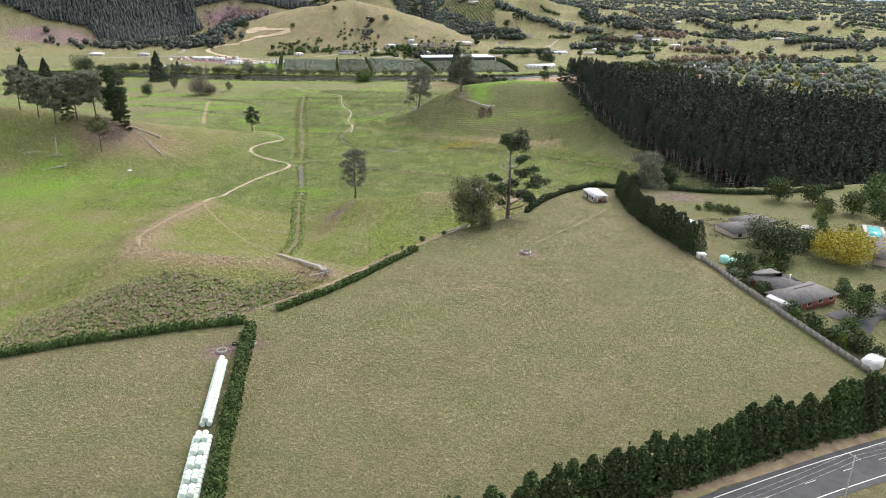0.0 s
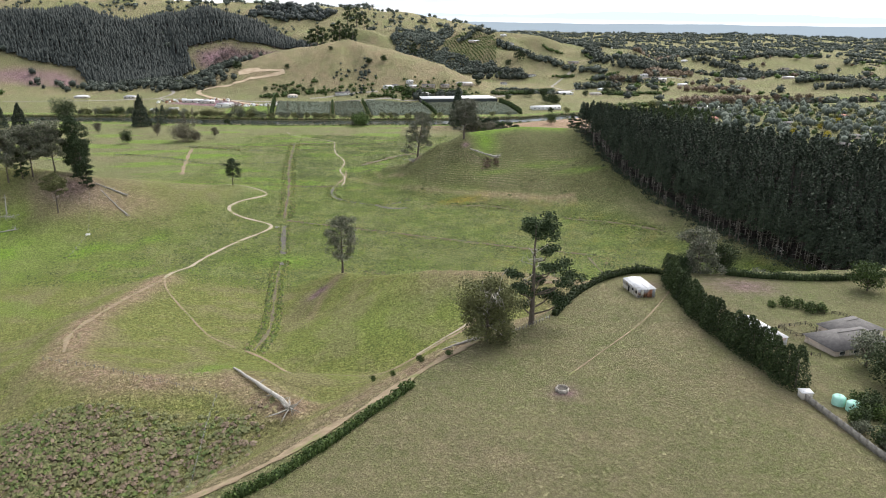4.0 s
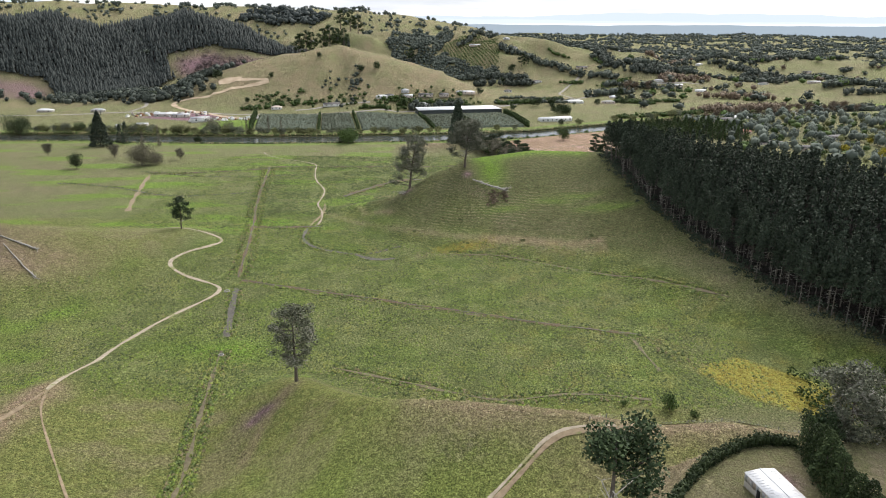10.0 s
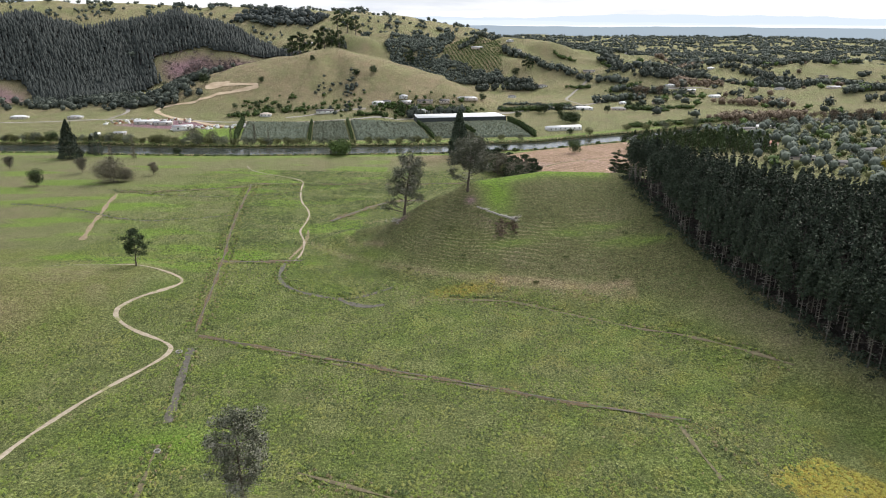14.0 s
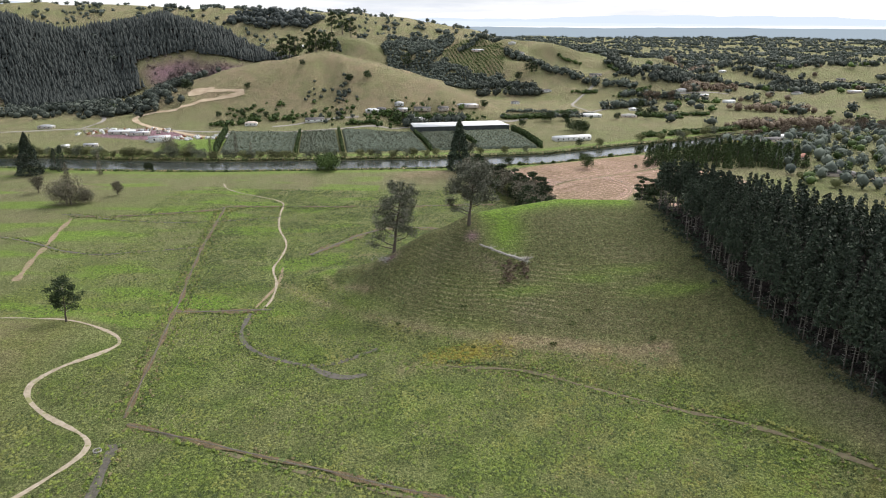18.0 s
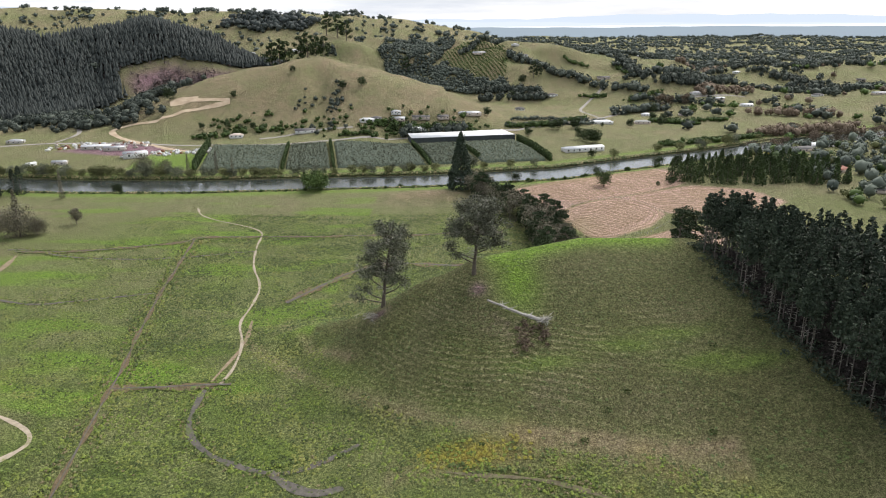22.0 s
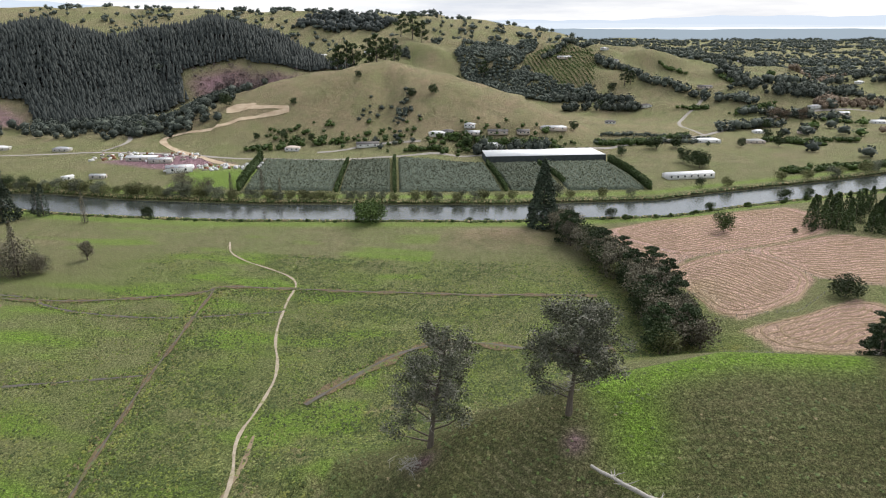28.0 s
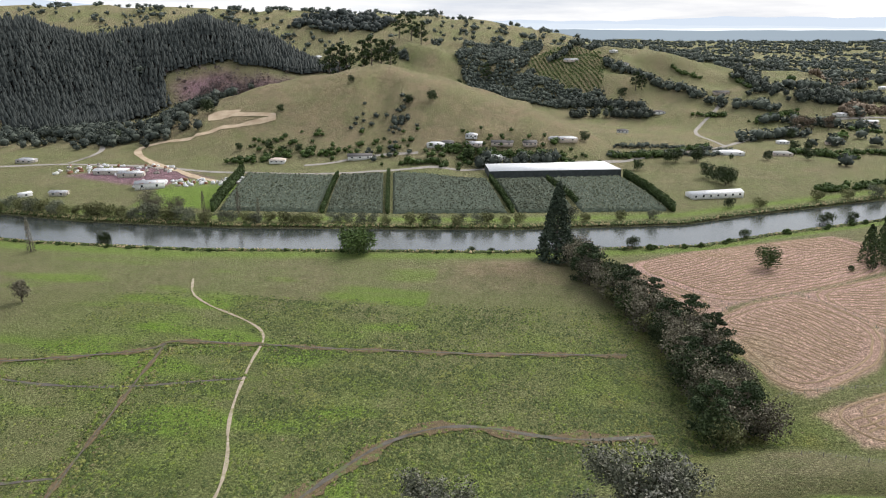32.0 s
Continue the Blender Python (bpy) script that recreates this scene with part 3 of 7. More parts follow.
def wood_pine(name, seed, h, label, group, leaf=0.78, n=34):
    """A plantation pine: tall bare stem with dead twigs, narrow dark crown above."""
    rs = np.random.RandomState(seed)
    hp, line = trunk_heap(h * 0.98, 0.26, (rs.uniform(-0.02, 0.02), rs.uniform(-0.02, 0.02)), rs, 5)
    blobs = []
    low = rs.uniform(0.32, 0.50)
    for i in range(24):
        f = low + (1 - low) * (i + 0.3) / 24
        r = (3.5 * (1 - (f - low) / (1 - low)) ** 0.75 + 0.35) * rs.uniform(0.75, 1.15)
        az = i * 2.4 + rs.uniform(-0.5, 0.5)
        blobs.append(((math.cos(az) * r * 0.62, math.sin(az) * r * 0.62, h * f + 0.25 * r), (r * 0.62, r * 0.62, r * 0.34), n))
    for i in range(14):
        f, az = rs.uniform(0.10, low + 0.08), rs.uniform(0, 6.28)
        hp.tube([(0, 0, h * f), (math.cos(az) * rs.uniform(1.2, 2.6), math.sin(az) * rs.uniform(1.2, 2.6), h * f + rs.uniform(-0.7, 0.3))], [0.07, 0.02], 3, 1)
    return tree_thing(name, hp.mesh("trunk", [M_STEM, M_PALEWOOD]), crown_mesh(blobs, leaf, seed + 1, M_WOODPINE), label, "pine tree", group)


def cone_tree(name, seed, h, r, label, mat, group="", leaf=0.5, count=620, low=0.02, power=0.8):
    rs = np.random.RandomState(seed)
    hp, line = trunk_heap(h * 0.9, 0.05 + h * 0.016, (0, 0), rs, 5)
    f = rs.uniform(0, 1, count) ** 1.25
    z = h * (low + (1 - low) * f)
    az = rs.uniform(0, 6.28, count)
    bulge = 1 + 0.22 * np.sin(az * 3 + seed) * np.sin(f * 15 + seed)
    rad = r * (np.clip(1 - f, 0, 1) ** power + 0.03) * bulge * rs.uniform(0.45, 1.05, count) ** 0.5
    pts = np.stack([np.cos(az) * rad, np.sin(az) * rad, z], -1)
    tops = []
    for _ in range(5):
        a, q = rs.uniform(0, 6.28), rs.uniform(0, r * 0.4)
        tops.append(np.stack([np.full(9, math.cos(a) * q), np.full(9, math.sin(a) * q), h * (0.80 + rs.uniform(0.05, 0.16)) + np.linspace(-h * 0.14, h * 0.07, 9)], -1))
    co, fs = leaf_quads(np.concatenate([pts] + tops), leaf, rs)
    return tree_thing(name, hp.mesh("trunk", M_BARK), mesh_of("crown", co, fs, mat), label, "tree", group)


def round_tree(name, seed, h, r, label, mat, group="", leaf=0.6, count=900, stem=0.18, lobes=9, category="tree", branches=True):
    rs = np.random.RandomState(seed)
    hp, line = trunk_heap(h * max(stem, 0.12) * 1.7, 0.05 + h * 0.028, (rs.uniform(-0.03, 0.03), rs.uniform(-0.03, 0.03)), rs, 6)
    top = line[-1]
    blobs = []
    for i in range(lobes):
        az = i * 2.4 + rs.uniform(-0.5, 0.5)
        q = r * rs.uniform(0.30, 0.68) * (0.2 if i == 0 else 1)
        zc = h * (stem + (1 - stem) * rs.uniform(0.30, 0.70)) if i else h * 0.72
        c = np.array([math.cos(az) * q, math.sin(az) * q, zc])
        rr = r * rs.uniform(0.36, 0.58)
        blobs.append((c, (rr, rr, min(rr * 0.9, (h - zc) * 0.95)), count // lobes))
        if branches:
            hp.tube([top * 0.8, (top + c) / 2 + (0, 0, -0.1 * r), c], [0.02 * h, 0.013 * h, 0.03], 4)
    blobs.append(((0, 0, h * (stem + 0.22)), (r * 0.8, r * 0.8, h * 0.2), count // 5))
    return tree_thing(name, hp.mesh("trunk", M_BARK), crown_mesh(blobs, leaf, seed + 1, mat), label, category, group)


def along(pts, step):
    """Even steps along a bent line: x, y and heading."""
    out, rest = [], 0.0
    for (ax, ay), (bx, by) in zip(pts[:-1], pts[1:]):
        d = math.hypot(bx - ax, by - ay)
        s = rest
        while s < d:
            out.append((ax + (bx - ax) * s / d, ay + (by - ay) * s / d, math.atan2(by - ay, bx - ax)))
            s += step
        rest = s - d
    return out


def smooth_line(pts, rounds=2):
    p = [tuple(map(float, q)) for q in pts]
    for _ in range(rounds):
        q = [p[0]]
        for a, b in zip(p[:-1], p[1:]):
            q += [(a[0] * .75 + b[0] * .25, a[1] * .75 + b[1] * .25), (a[0] * .25 + b[0] * .75, a[1] * .25 + b[1] * .75)]
        p = q + [p[-1]]
    return p


def strip(name, pts, width, mat, label, category, lift=0.22, wobble=0.25, seed=1, kind="structure", step=2.0, cols=3, sag=0.0):
    """A track or ditch laid on the ground."""
    rs = np.random.RandomState(seed)
    line = along(smooth_line(pts), step)
    co = []
    for i, (x, y, a) in enumerate(line):
        w = width * (1 + wobble * math.sin(i * 0.45 + seed) + wobble * 0.7 * rs.normal() * 0.5) * 0.5
        off = wobble * width * 0.4 * math.sin(i * 0.21 + 2 * seed)
        for k in range(cols):
            v = off + w * (2 * k / (cols - 1) - 1)
            px, py = x - math.sin(a) * v, y + math.cos(a) * v
            co.append((px, py, v * 0 + (0 if 0 < k < cols - 1 else -0.04)))
    co = np.array(co)
    edge = co[:, 2].copy()
    co[:, 2] = ground_height(co[:, 0], co[:, 1]) + lift + edge - sag * (edge == 0)
    n = len(line)
    fs = np.array([(i * cols + k, (i + 1) * cols + k, (i + 1) * cols + k + 1, i * cols + k + 1) for i in range(n - 1) for k in range(cols - 1)])
    return tagged(new(name, mesh_of(name, co, fs, mat, smooth=True)), label, category, kind=kind)


def hedge(name, pts, width, height, mat, label, seed, leaf=0.5, per_m=34, group="hedges", ragged=0.25):
    """A clipped or wild hedge: twiggy core and leaves all over it."""
    rs = np.random.RandomState(seed)
    line = along(smooth_line(pts, 1), 1.0)
    hp = Heap()
    pts_all = []
    for i, (x, y, a) in enumerate(line):
        z = ground_z(x, y)
        hh = height * (1 + ragged * math.sin(i * 0.37 + seed) * 0.5 + ragged * 0.5 * rs.normal())
        ww = width * (1 + ragged * 0.5 * math.sin(i * 0.23 + 2 * seed))
        hp.box(x, y, z + hh * 0.38, 1.05, ww * 0.62, hh * 0.80, a, 0, 0.8)
        k = per_m
        u, v, w = rs.uniform(-0.6, 0.6, k), rs.uniform(-1, 1, k), rs.uniform(0.05, 1, k)
        side = rs.uniform(0, 1, k) < 0.5
        v = np.where(side, np.sign(v) * rs.uniform(0.8, 1.02, k), v)
        w = np.where(side, w, rs.uniform(0.86, 1.05, k))
        v = v * ww * 0.5 * (1 - 0.18 * w)
        pts_all.append(np.stack([x + u * math.cos(a) - v * math.sin(a), y + u * math.sin(a) + v * math.cos(a), z + w * hh], -1))
    co, fs = leaf_quads(np.concatenate(pts_all), leaf, rs)
    root = tagged(new(name), label, "hedge", group)
    part("core", hp.mesh("core", mat), root)
    part("foliage", mesh_of("foliage", co, fs, mat), root)
    return root


def tiered_pine(name, seed, h, tufts, label, mat, leaf=0.55, per=210, dead=10, girth=0.55, lean=(0.0, 0.0), group="", round_=0.38):
    """An old pine told limb by limb: tufts are (out, across, height as a share, radius)."""
    rs = np.random.RandomState(seed)
    hp, line = trunk_heap(h * 0.95, girth, lean, rs, 8)
    blobs, snag = [], Heap()
    for dx, dy, f, r in tufts:
        g = max(0.06, f - 0.05 - 0.010 * math.hypot(dx, dy))
        base = np.array([np.interp(g, np.linspace(0, 0.95, len(line)), line[:, k]) for k in range(3)])
        tip = np.array([base[0] + dx, base[1] + dy, h * f])
        knee = base * 0.45 + tip * 0.55 + (0, 0, -0.06 * h * 0.3) + rs.normal(size=3) * 0.3
        hp.tube([base, knee, tip], [girth * 0.42 * (1.1 - f), girth * 0.28, 0.04], 5)
        for k in range(3):
            c = tip + rs.normal(size=3) * (0.45 * r, 0.45 * r, 0.18 * r)
            blobs.append((c, (r * 0.8, r * 0.8, r * round_), int(per * 0.5 * (r / 3.2) ** 2) + 20))
        blobs.append((knee * 0.3 + tip * 0.7, (r * 0.5, r * 0.5, r * 0.26), per // 6))
    for k in range(dead):
        f, az = rs.uniform(0.2, 0.85), rs.uniform(0, 6.28)
        base = np.array([np.interp(f, np.linspace(0, 0.95, len(line)), line[:, k]) for k in range(3)])
        q = base + np.array([math.cos(az), math.sin(az), rs.uniform(-0.2, 0.5)]) * rs.uniform(2.0, 5.0)
        w = q + rs.normal(size=3) * 1.1
        snag.tube([base, q, w], [0.13, 0.09, 0.02], 4)
        for _ in range(3):
            snag.tube([q, q + rs.normal(size=3) * 1.3], [0.06, 0.015], 3)
    return tree_thing(name, hp.mesh("trunk", M_BARK, True), crown_mesh(blobs, leaf, seed + 1, mat), label, "pine tree", group, snag.mesh("dead_wood", M_PALEWOOD) if dead else None)


def ragged_tufts(seed, count, low, width, top=1.0, side=0.0):
    """Limb ends for an irregular old crown, widest in its lower middle."""
    rs = np.random.RandomState(seed)
    out = []
    for k in range(count):
        f = low + (top - low) * ((k + 0.5) / count) ** 0.85
        w = width * (0.62 + 0.5 * math.sin(math.pi * min(1, (f - low) / (top - low) * 0.9 + 0.08))) * rs.uniform(0.35, 1.0)
        az = k * 2.4 + rs.uniform(-0.5, 0.5)
        out.append((math.cos(az) * w + side * f, math.sin(az) * w, f - 0.03, width * rs.uniform(0.28, 0.48)))
    return out + [(side, 0, top - 0.02, width * 0.3)]

# ---------------------------------------------------------------- ground sheet, river, tracks
def inside(x, y, poly):
    x, y = np.asarray(x, float), np.asarray(y, float)
    hit = np.zeros(x.shape, bool)
    for (ax, ay), (bx, by) in zip(poly, poly[1:] + poly[:1]):
        if ay != by:
            hit ^= ((ay > y) != (by > y)) & (x < (bx - ax) * (y - ay) / (by - ay) + ax)
    return hit


def soft_inside(x, y, poly, edge):
    d = line_near(x, y, list(poly) + [poly[0]])[0]
    return np.where(inside(x, y, list(poly)), ramp(0, edge, d), 0.0)


HAY = [
    [(52, 1006), (78, 1019), (130, 1042), (186, 1062), (205, 1030), (190, 990), (160, 968), (130, 950), (94, 930), (70, 968)],
    [(40, 988), (50, 1000), (68, 966), (92, 927), (78, 914), (60, 950)],
    [(76, 908), (96, 924), (128, 944), (146, 922), (152, 896), (132, 862), (100, 838), (90, 850), (84, 880)],
    [(134, 946), (165, 965), (200, 985), (240, 970), (250, 930), (225, 900), (190, 890), (158, 900)],
    [(98, 826), (128, 842), (160, 866), (178, 858), (170, 826), (140, 806), (108, 806)],
]
HAY = [[(sum(q[0] for q in f) / len(f) + (x - sum(q[0] for q in f) / len(f)) * 1.07, sum(q[1] for q in f) / len(f) + (y - sum(q[1] for q in f) / len(f)) * 1.07) for x, y in f] for f in HAY]
YELLOW = [(99, 456), (123, 470), (142, 452), (156, 428), (140, 412), (112, 434)]
CLEARCUT = [(-541, 1585), (-467, 1632), (-428, 1630), (-376, 1636), (-318, 1650), (-340, 1610), (-370, 1590), (-455, 1560), (-488, 1530), (-512, 1537), (-528, 1561)]
CLEARCUT_W = [(-840, 1400), (-771, 1424), (-710, 1434), (-687, 1424), (-656, 1394), (-690, 1362), (-740, 1350), (-830, 1350)]
YARD = [(-450, 1190), (-400, 1250), (-330, 1220), (-270, 1190), (-262, 1170), (-320, 1150), (-372, 1160)]


def zone_masks(x, y, z):
    a, b, c = np.zeros(x.shape + (4,)), np.zeros(x.shape + (4,)), np.zeros(x.shape + (4,))
    n1, n2 = wav(x, y, 31, 6.0), wav(x, y, 11, 9.0)
    gap = line_near(x, y, EDGE)[0] * np.where(y > np.interp(x, [p[0] for p in EDGE], [p[1] for p in EDGE]), 1, -1)
    band = ramp(1, 5, gap) * (1 - 0.7 * ramp(9, 20, gap)) * (1 - ramp(26, 60, gap)) * (1 - ramp(60, 90, x))
    knoll = np.exp(-((x - 6) / 24) ** 2 - ((y - 370) / 8) ** 2) * 0.7 + 0.9 * np.exp(-(line_near(x, y, NOSE[:6])[0] / 3.2) ** 2)
    knoll = knoll + 0.6 * np.exp(-(line_near(x, y, [(-64, 386), (-61, 404), (-57, 420)])[0] / 2.2) ** 2)
    mound = np.exp(-((x + 18) / 34) ** 2 - ((y - 985) / 15) ** 2) * 0.6
    paddock = 0.14 * ramp(4, -8, gap) * (x < 95)
    green_hill = ramp(10, 30, z) * ramp(1250, 1300, y) * (1 - ramp(1480, 1560, y)) * ramp(-480, -420, x) * (1 - ramp(60, 110, x)) * 0.22
    hillside = np.exp(-((x - 40) / 60) ** 2 - ((y - 640) / 30) ** 2) * 0.06
    ring = np.exp(-((y - 612 + 0.25 * np.abs(x - 30)) / 7) ** 2) * (x > -20) * (x < 95) * 0.6
    lhill = np.exp(-((x + 225) / 40) ** 2 - ((y - 552) / 22) ** 2) * 0.7
    far = ramp(1250, 1330, y) * np.clip(0.20 + 0.30 * n1, 0, 1) * (1 - 0.55 * ramp(150, 420, x))
    rim = np.exp(-(line_near(x, y, SPUR)[0] / 7.5) ** 2) * 1.3
    rim = rim + 0.8 * np.exp(-(line_near(x, y, [(-40, 668), (-60, 688), (-80, 722), (-74, 740), (-48, 752), (-10, 748)])[0] / 2.6) ** 2)
    rim = rim + np.exp(-(line_near(x, y, [(-92, 700), (-60, 668), (-20, 634), (30, 616), (90, 606)])[0] / 4) ** 2) * 0.8
    a[..., 0] = np.clip(band * (0.75 + 0.3 * n1) + knoll + hillside * (0.7 + n1) + ring + lhill + far + rim + mound + paddock + green_hill, 0, 1)
    valley = (1 - ramp(4, 11, z)) * ramp(415, 440, y) * (1 - ramp(880, 960, y)) * ramp(-330, -230, x)
    a[..., 1] = np.clip(valley * (0.85 + 0.35 * n1) * np.where(x < -155, 0.55, 1.0) * (1 - 0.55 * ramp(690, 720, y) * np.clip(0.6 - 1.2 * wav(x, y, 40, 3.0), 0, 1)), 0, 1) * (1 - a[..., 0])
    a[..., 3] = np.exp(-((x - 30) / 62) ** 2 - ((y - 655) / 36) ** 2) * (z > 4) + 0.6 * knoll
    for poly in HAY:
        a[..., 2] = np.maximum(a[..., 2], soft_inside(x, y, poly, 2.5))
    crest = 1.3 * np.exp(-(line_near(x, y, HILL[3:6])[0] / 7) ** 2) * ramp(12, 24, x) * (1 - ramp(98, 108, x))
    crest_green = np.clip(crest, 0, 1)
    tongue = 0.12 * np.exp(-((x - 20) / 60) ** 2 - ((y - 650) / 30) ** 2) * np.clip(0.5 + n1, 0, 1) + np.exp(-((x - 30) / 9) ** 2 - ((y - 690) / 16) ** 2)
    streak = sum(np.exp(-((x - px) / 13) ** 2 - ((y - py) / 3.5) ** 2) for px, py in ((88, 662), (70, 655), (95, 646), (36, 648), (110, 640)))
    wet = np.exp(-((x + 92) / 20) ** 2 - ((y - 470) / 14) ** 2) + np.exp(-((x + 78) / 7) ** 2 - ((y - 290) / 14) ** 2)
    lush = np.exp(-((x + 275) / 45) ** 2 - ((y - 470) / 40) ** 2)
    hollow = np.exp(-((x + 20) / 50) ** 2 - ((y - 352) / 26) ** 2)
    river_side = np.exp(-((np.abs(y - river_mid(x)) - 44) / 8) ** 2) * 0.7
    b[..., 0] = np.clip(crest + tongue + streak * 0.55 + wet * 0.8 + lush * 0.6 + river_side + 0.8 * ramp(1095, 1110, y) * (1 - ramp(1190, 1200, y)) * (x < -255) * (x > -330)
                        + 0.16 * valley + 0.30 * np.clip(n1, 0, 1) * valley + 0.7 * ramp(0.0, 0.6, wav(x * 0.4, y * 1.3, 26, 2.5)) * (x < -60) * ramp(600, 640, y) * (1 - ramp(960, 1000, y))
                        + 0.5 * ramp(0.1, 0.7, wav(x, y, 30, 8.0)) * ramp(560, 520, y) * (x < -170) * (x > -420) + 0.35 * hollow, 0, 1)
    b[..., 1] = np.clip(soft_inside(x, y, YELLOW, 5) + np.exp(-((x - 10) / 15) ** 2 - ((y - 611) / 5) ** 2) + 0.30 * np.clip(n2, 0, 1) * valley * (x > 20), 0, 1)
    bare = np.maximum(soft_inside(x, y, CLEARCUT, 25), soft_inside(x, y, CLEARCUT_W, 25)) * np.clip(0.75 + 0.3 * n1, 0, 1)
    yard = soft_inside(x, y, YARD, 10)
    under = np.exp(-((x + 262) / 22) ** 2 - ((y - 552) / 16) ** 2) * 0.7 + np.exp(-((x - 106) / 12) ** 2 - ((y - 322) / 8) ** 2) * 0.7
    spots = sum(np.exp(-((x - px) ** 2 + (y - py) ** 2) / 9.0) for px, py in ((-30, 691), (13, 684), (70, 318), (28, 236), (-47, 168), (-53, 165), (-63, 411), (-66, 406)))
    wood = soft_inside(x, y, WOOD, 6) * 0.6
    b[..., 2] = np.clip(np.maximum(np.maximum(bare, yard), under + spots + wood), 0, 1)
    b[..., 3] = np.clip(ramp(4, -8, gap) + 0.75 * ramp(890, 950, y) * (1 - ramp(1010, 1030, y)) * (x < 60), 0, 1)
    bank = np.exp(-((x + 100) / 34) ** 2 - ((y - 236) / 16) ** 2) * np.clip(0.7 + 0.8 * wav(x, y, 14, 2.0), 0, 1)
    under_brow = np.exp(-((x - 2) / 20) ** 2 - ((y - 362) / 8) ** 2) * np.clip(0.9 + 0.9 * wav(x, y, 7, 4.0), 0, 1)
    hill_burn = np.clip(0.25 + 0.9 * wav(x, y, 15, 7.0), 0, 1) * np.exp(-((x - 50) / 60) ** 2 - ((y - 640) / 30) ** 2) * 0.35
    hollow_log = np.exp(-((x - 27) / 12) ** 2 - ((y - 668) / 8) ** 2)
    c[..., 2] = np.clip(ramp(6, 20, gap) * (1 - ramp(425, 450, y)) * (1 - ramp(70, 110, x)) + 0.7 * ramp(-150, -170, x) * (y > 420) * (y < 680), 0, 1)
    c[..., 1] = np.clip(bank + under_brow + hill_burn + hollow_log, 0, 1)
    # darker grass mask: paints the shaded hill face, leaves out the crest
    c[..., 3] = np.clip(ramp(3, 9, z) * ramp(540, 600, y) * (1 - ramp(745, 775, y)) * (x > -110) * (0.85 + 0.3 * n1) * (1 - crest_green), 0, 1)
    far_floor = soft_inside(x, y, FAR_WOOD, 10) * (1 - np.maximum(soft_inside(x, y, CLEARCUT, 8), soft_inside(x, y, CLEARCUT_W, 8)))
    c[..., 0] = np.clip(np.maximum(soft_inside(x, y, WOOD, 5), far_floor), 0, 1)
    return a, b, c


FAR_WOOD = [(-900, 1440), (-780, 1428), (-710, 1438), (-690, 1428), (-658, 1396), (-605, 1402), (-566, 1413), (-538, 1460), (-545, 1489), (-512, 1537), (-528, 1561), (-541, 1588), (-467, 1634), (-376, 1640), (-320, 1668), (-286, 1700), (-330, 1770), (-440, 1815), (-560, 1800),
            (-700, 1720), (-950, 1700), (-1100, 1560)]
WOOD = [(113, 722), (124, 650), (138, 596), (151, 542), (163, 503), (179, 474), (192, 448), (200, 420), (218, 392), (262, 374), (330, 366), (450, 372), (450, 480), (400, 560), (300, 660), (215, 735), (150, 750)]


def grid_axis(*spans):
    out = [spans[0][0]]
    for lo, hi, step in spans:
        n = max(1, round((hi - lo) / step))
        out += [lo + (hi - lo) * (i + 1) / n for i in range(n)]
    return np.array(out)


GX = grid_axis((-3200, -1000, 60), (-1000, -420, 14), (-420, -230, 5), (-230, 190, 2.4), (190, 330, 5), (330, 900, 16), (900, 4200, 75))
GY = grid_axis((-1500, -60, 60), (-60, 60, 10), (60, 740, 2.4), (740, 1110, 3.4), (1110, 1250, 6), (1250, 2000, 9), (2000, 4700, 45))


def ground_sheet():
    xx, yy = np.meshgrid(GX, GY)
    zz = ground_height(xx, yy)
    nx, ny = len(GX), len(GY)
    i = np.arange(nx * ny).reshape(ny, nx)
    quads = np.stack([i[:-1, :-1], i[:-1, 1:], i[1:, 1:], i[1:, :-1]], -1).reshape(-1, 4)
    me = mesh_of("ground", np.stack([xx, yy, zz], -1).reshape(-1, 3), quads, M_GROUND, smooth=True)
    a, b, c = zone_masks(xx, yy, zz)
    for name, v in (("zone_a", a), ("zone_b", b), ("zone_c", c)):
        v[..., 3] = np.clip(v[..., 3], 0, 1)
        att = me.color_attributes.new(name, "FLOAT_COLOR", "POINT")
        att.data.foreach_set("color", v.reshape(-1).astype(np.float32))
    return me


tagged(new("ground", ground_sheet()), "rolling green pasture with dry grass slopes", "ground", kind="structure")


def river_sheet():
    xs = np.linspace(-1400, 1600, 160)
    co = [(x, float(river_mid(x)) + s * 46, -1.6) for x in xs for s in (-1, 1)]
    fs = np.array([(2 * k, 2 * k + 2, 2 * k + 3, 2 * k + 1) for k in range(159)])
    return mesh_of("water", co, fs, M_WATER)


tagged(new("water", river_sheet()), "calm grey river reflecting the sky", "river", kind="structure")

# farm track, cattle paths, drains
strip("path", [(-225, 642), (-190, 636), (-158, 626), (-140, 617), (-142, 604), (-158, 584), (-160, 573), (-148, 562), (-125, 550), (-119, 541), (-124, 526), (-144, 479),
               (-147, 448), (-146, 421)], 1.9, M_PATH, "pale winding farm track", "track", seed=3)
strip("path", [(-146, 421), (-147, 396), (-150, 365), (-146, 330), (-134, 304)], 1.6, M_DIRT, "worn dry track over the spur", "track", seed=4, wobble=0.5)
strip("path", [(-146, 424), (-140, 407), (-125, 386), (-107, 362), (-98, 350), (-84, 341)], 0.7, M_DIRT, "faint cattle path over grass", "track", seed=5)
FLAT_PATH = [(-92, 662), (-90, 676), (-93, 700), (-102, 722), (-101, 745), (-104, 775), (-119, 810), (-127, 853), (-129, 879), (-145, 896), (-187, 920), (-200, 950)]
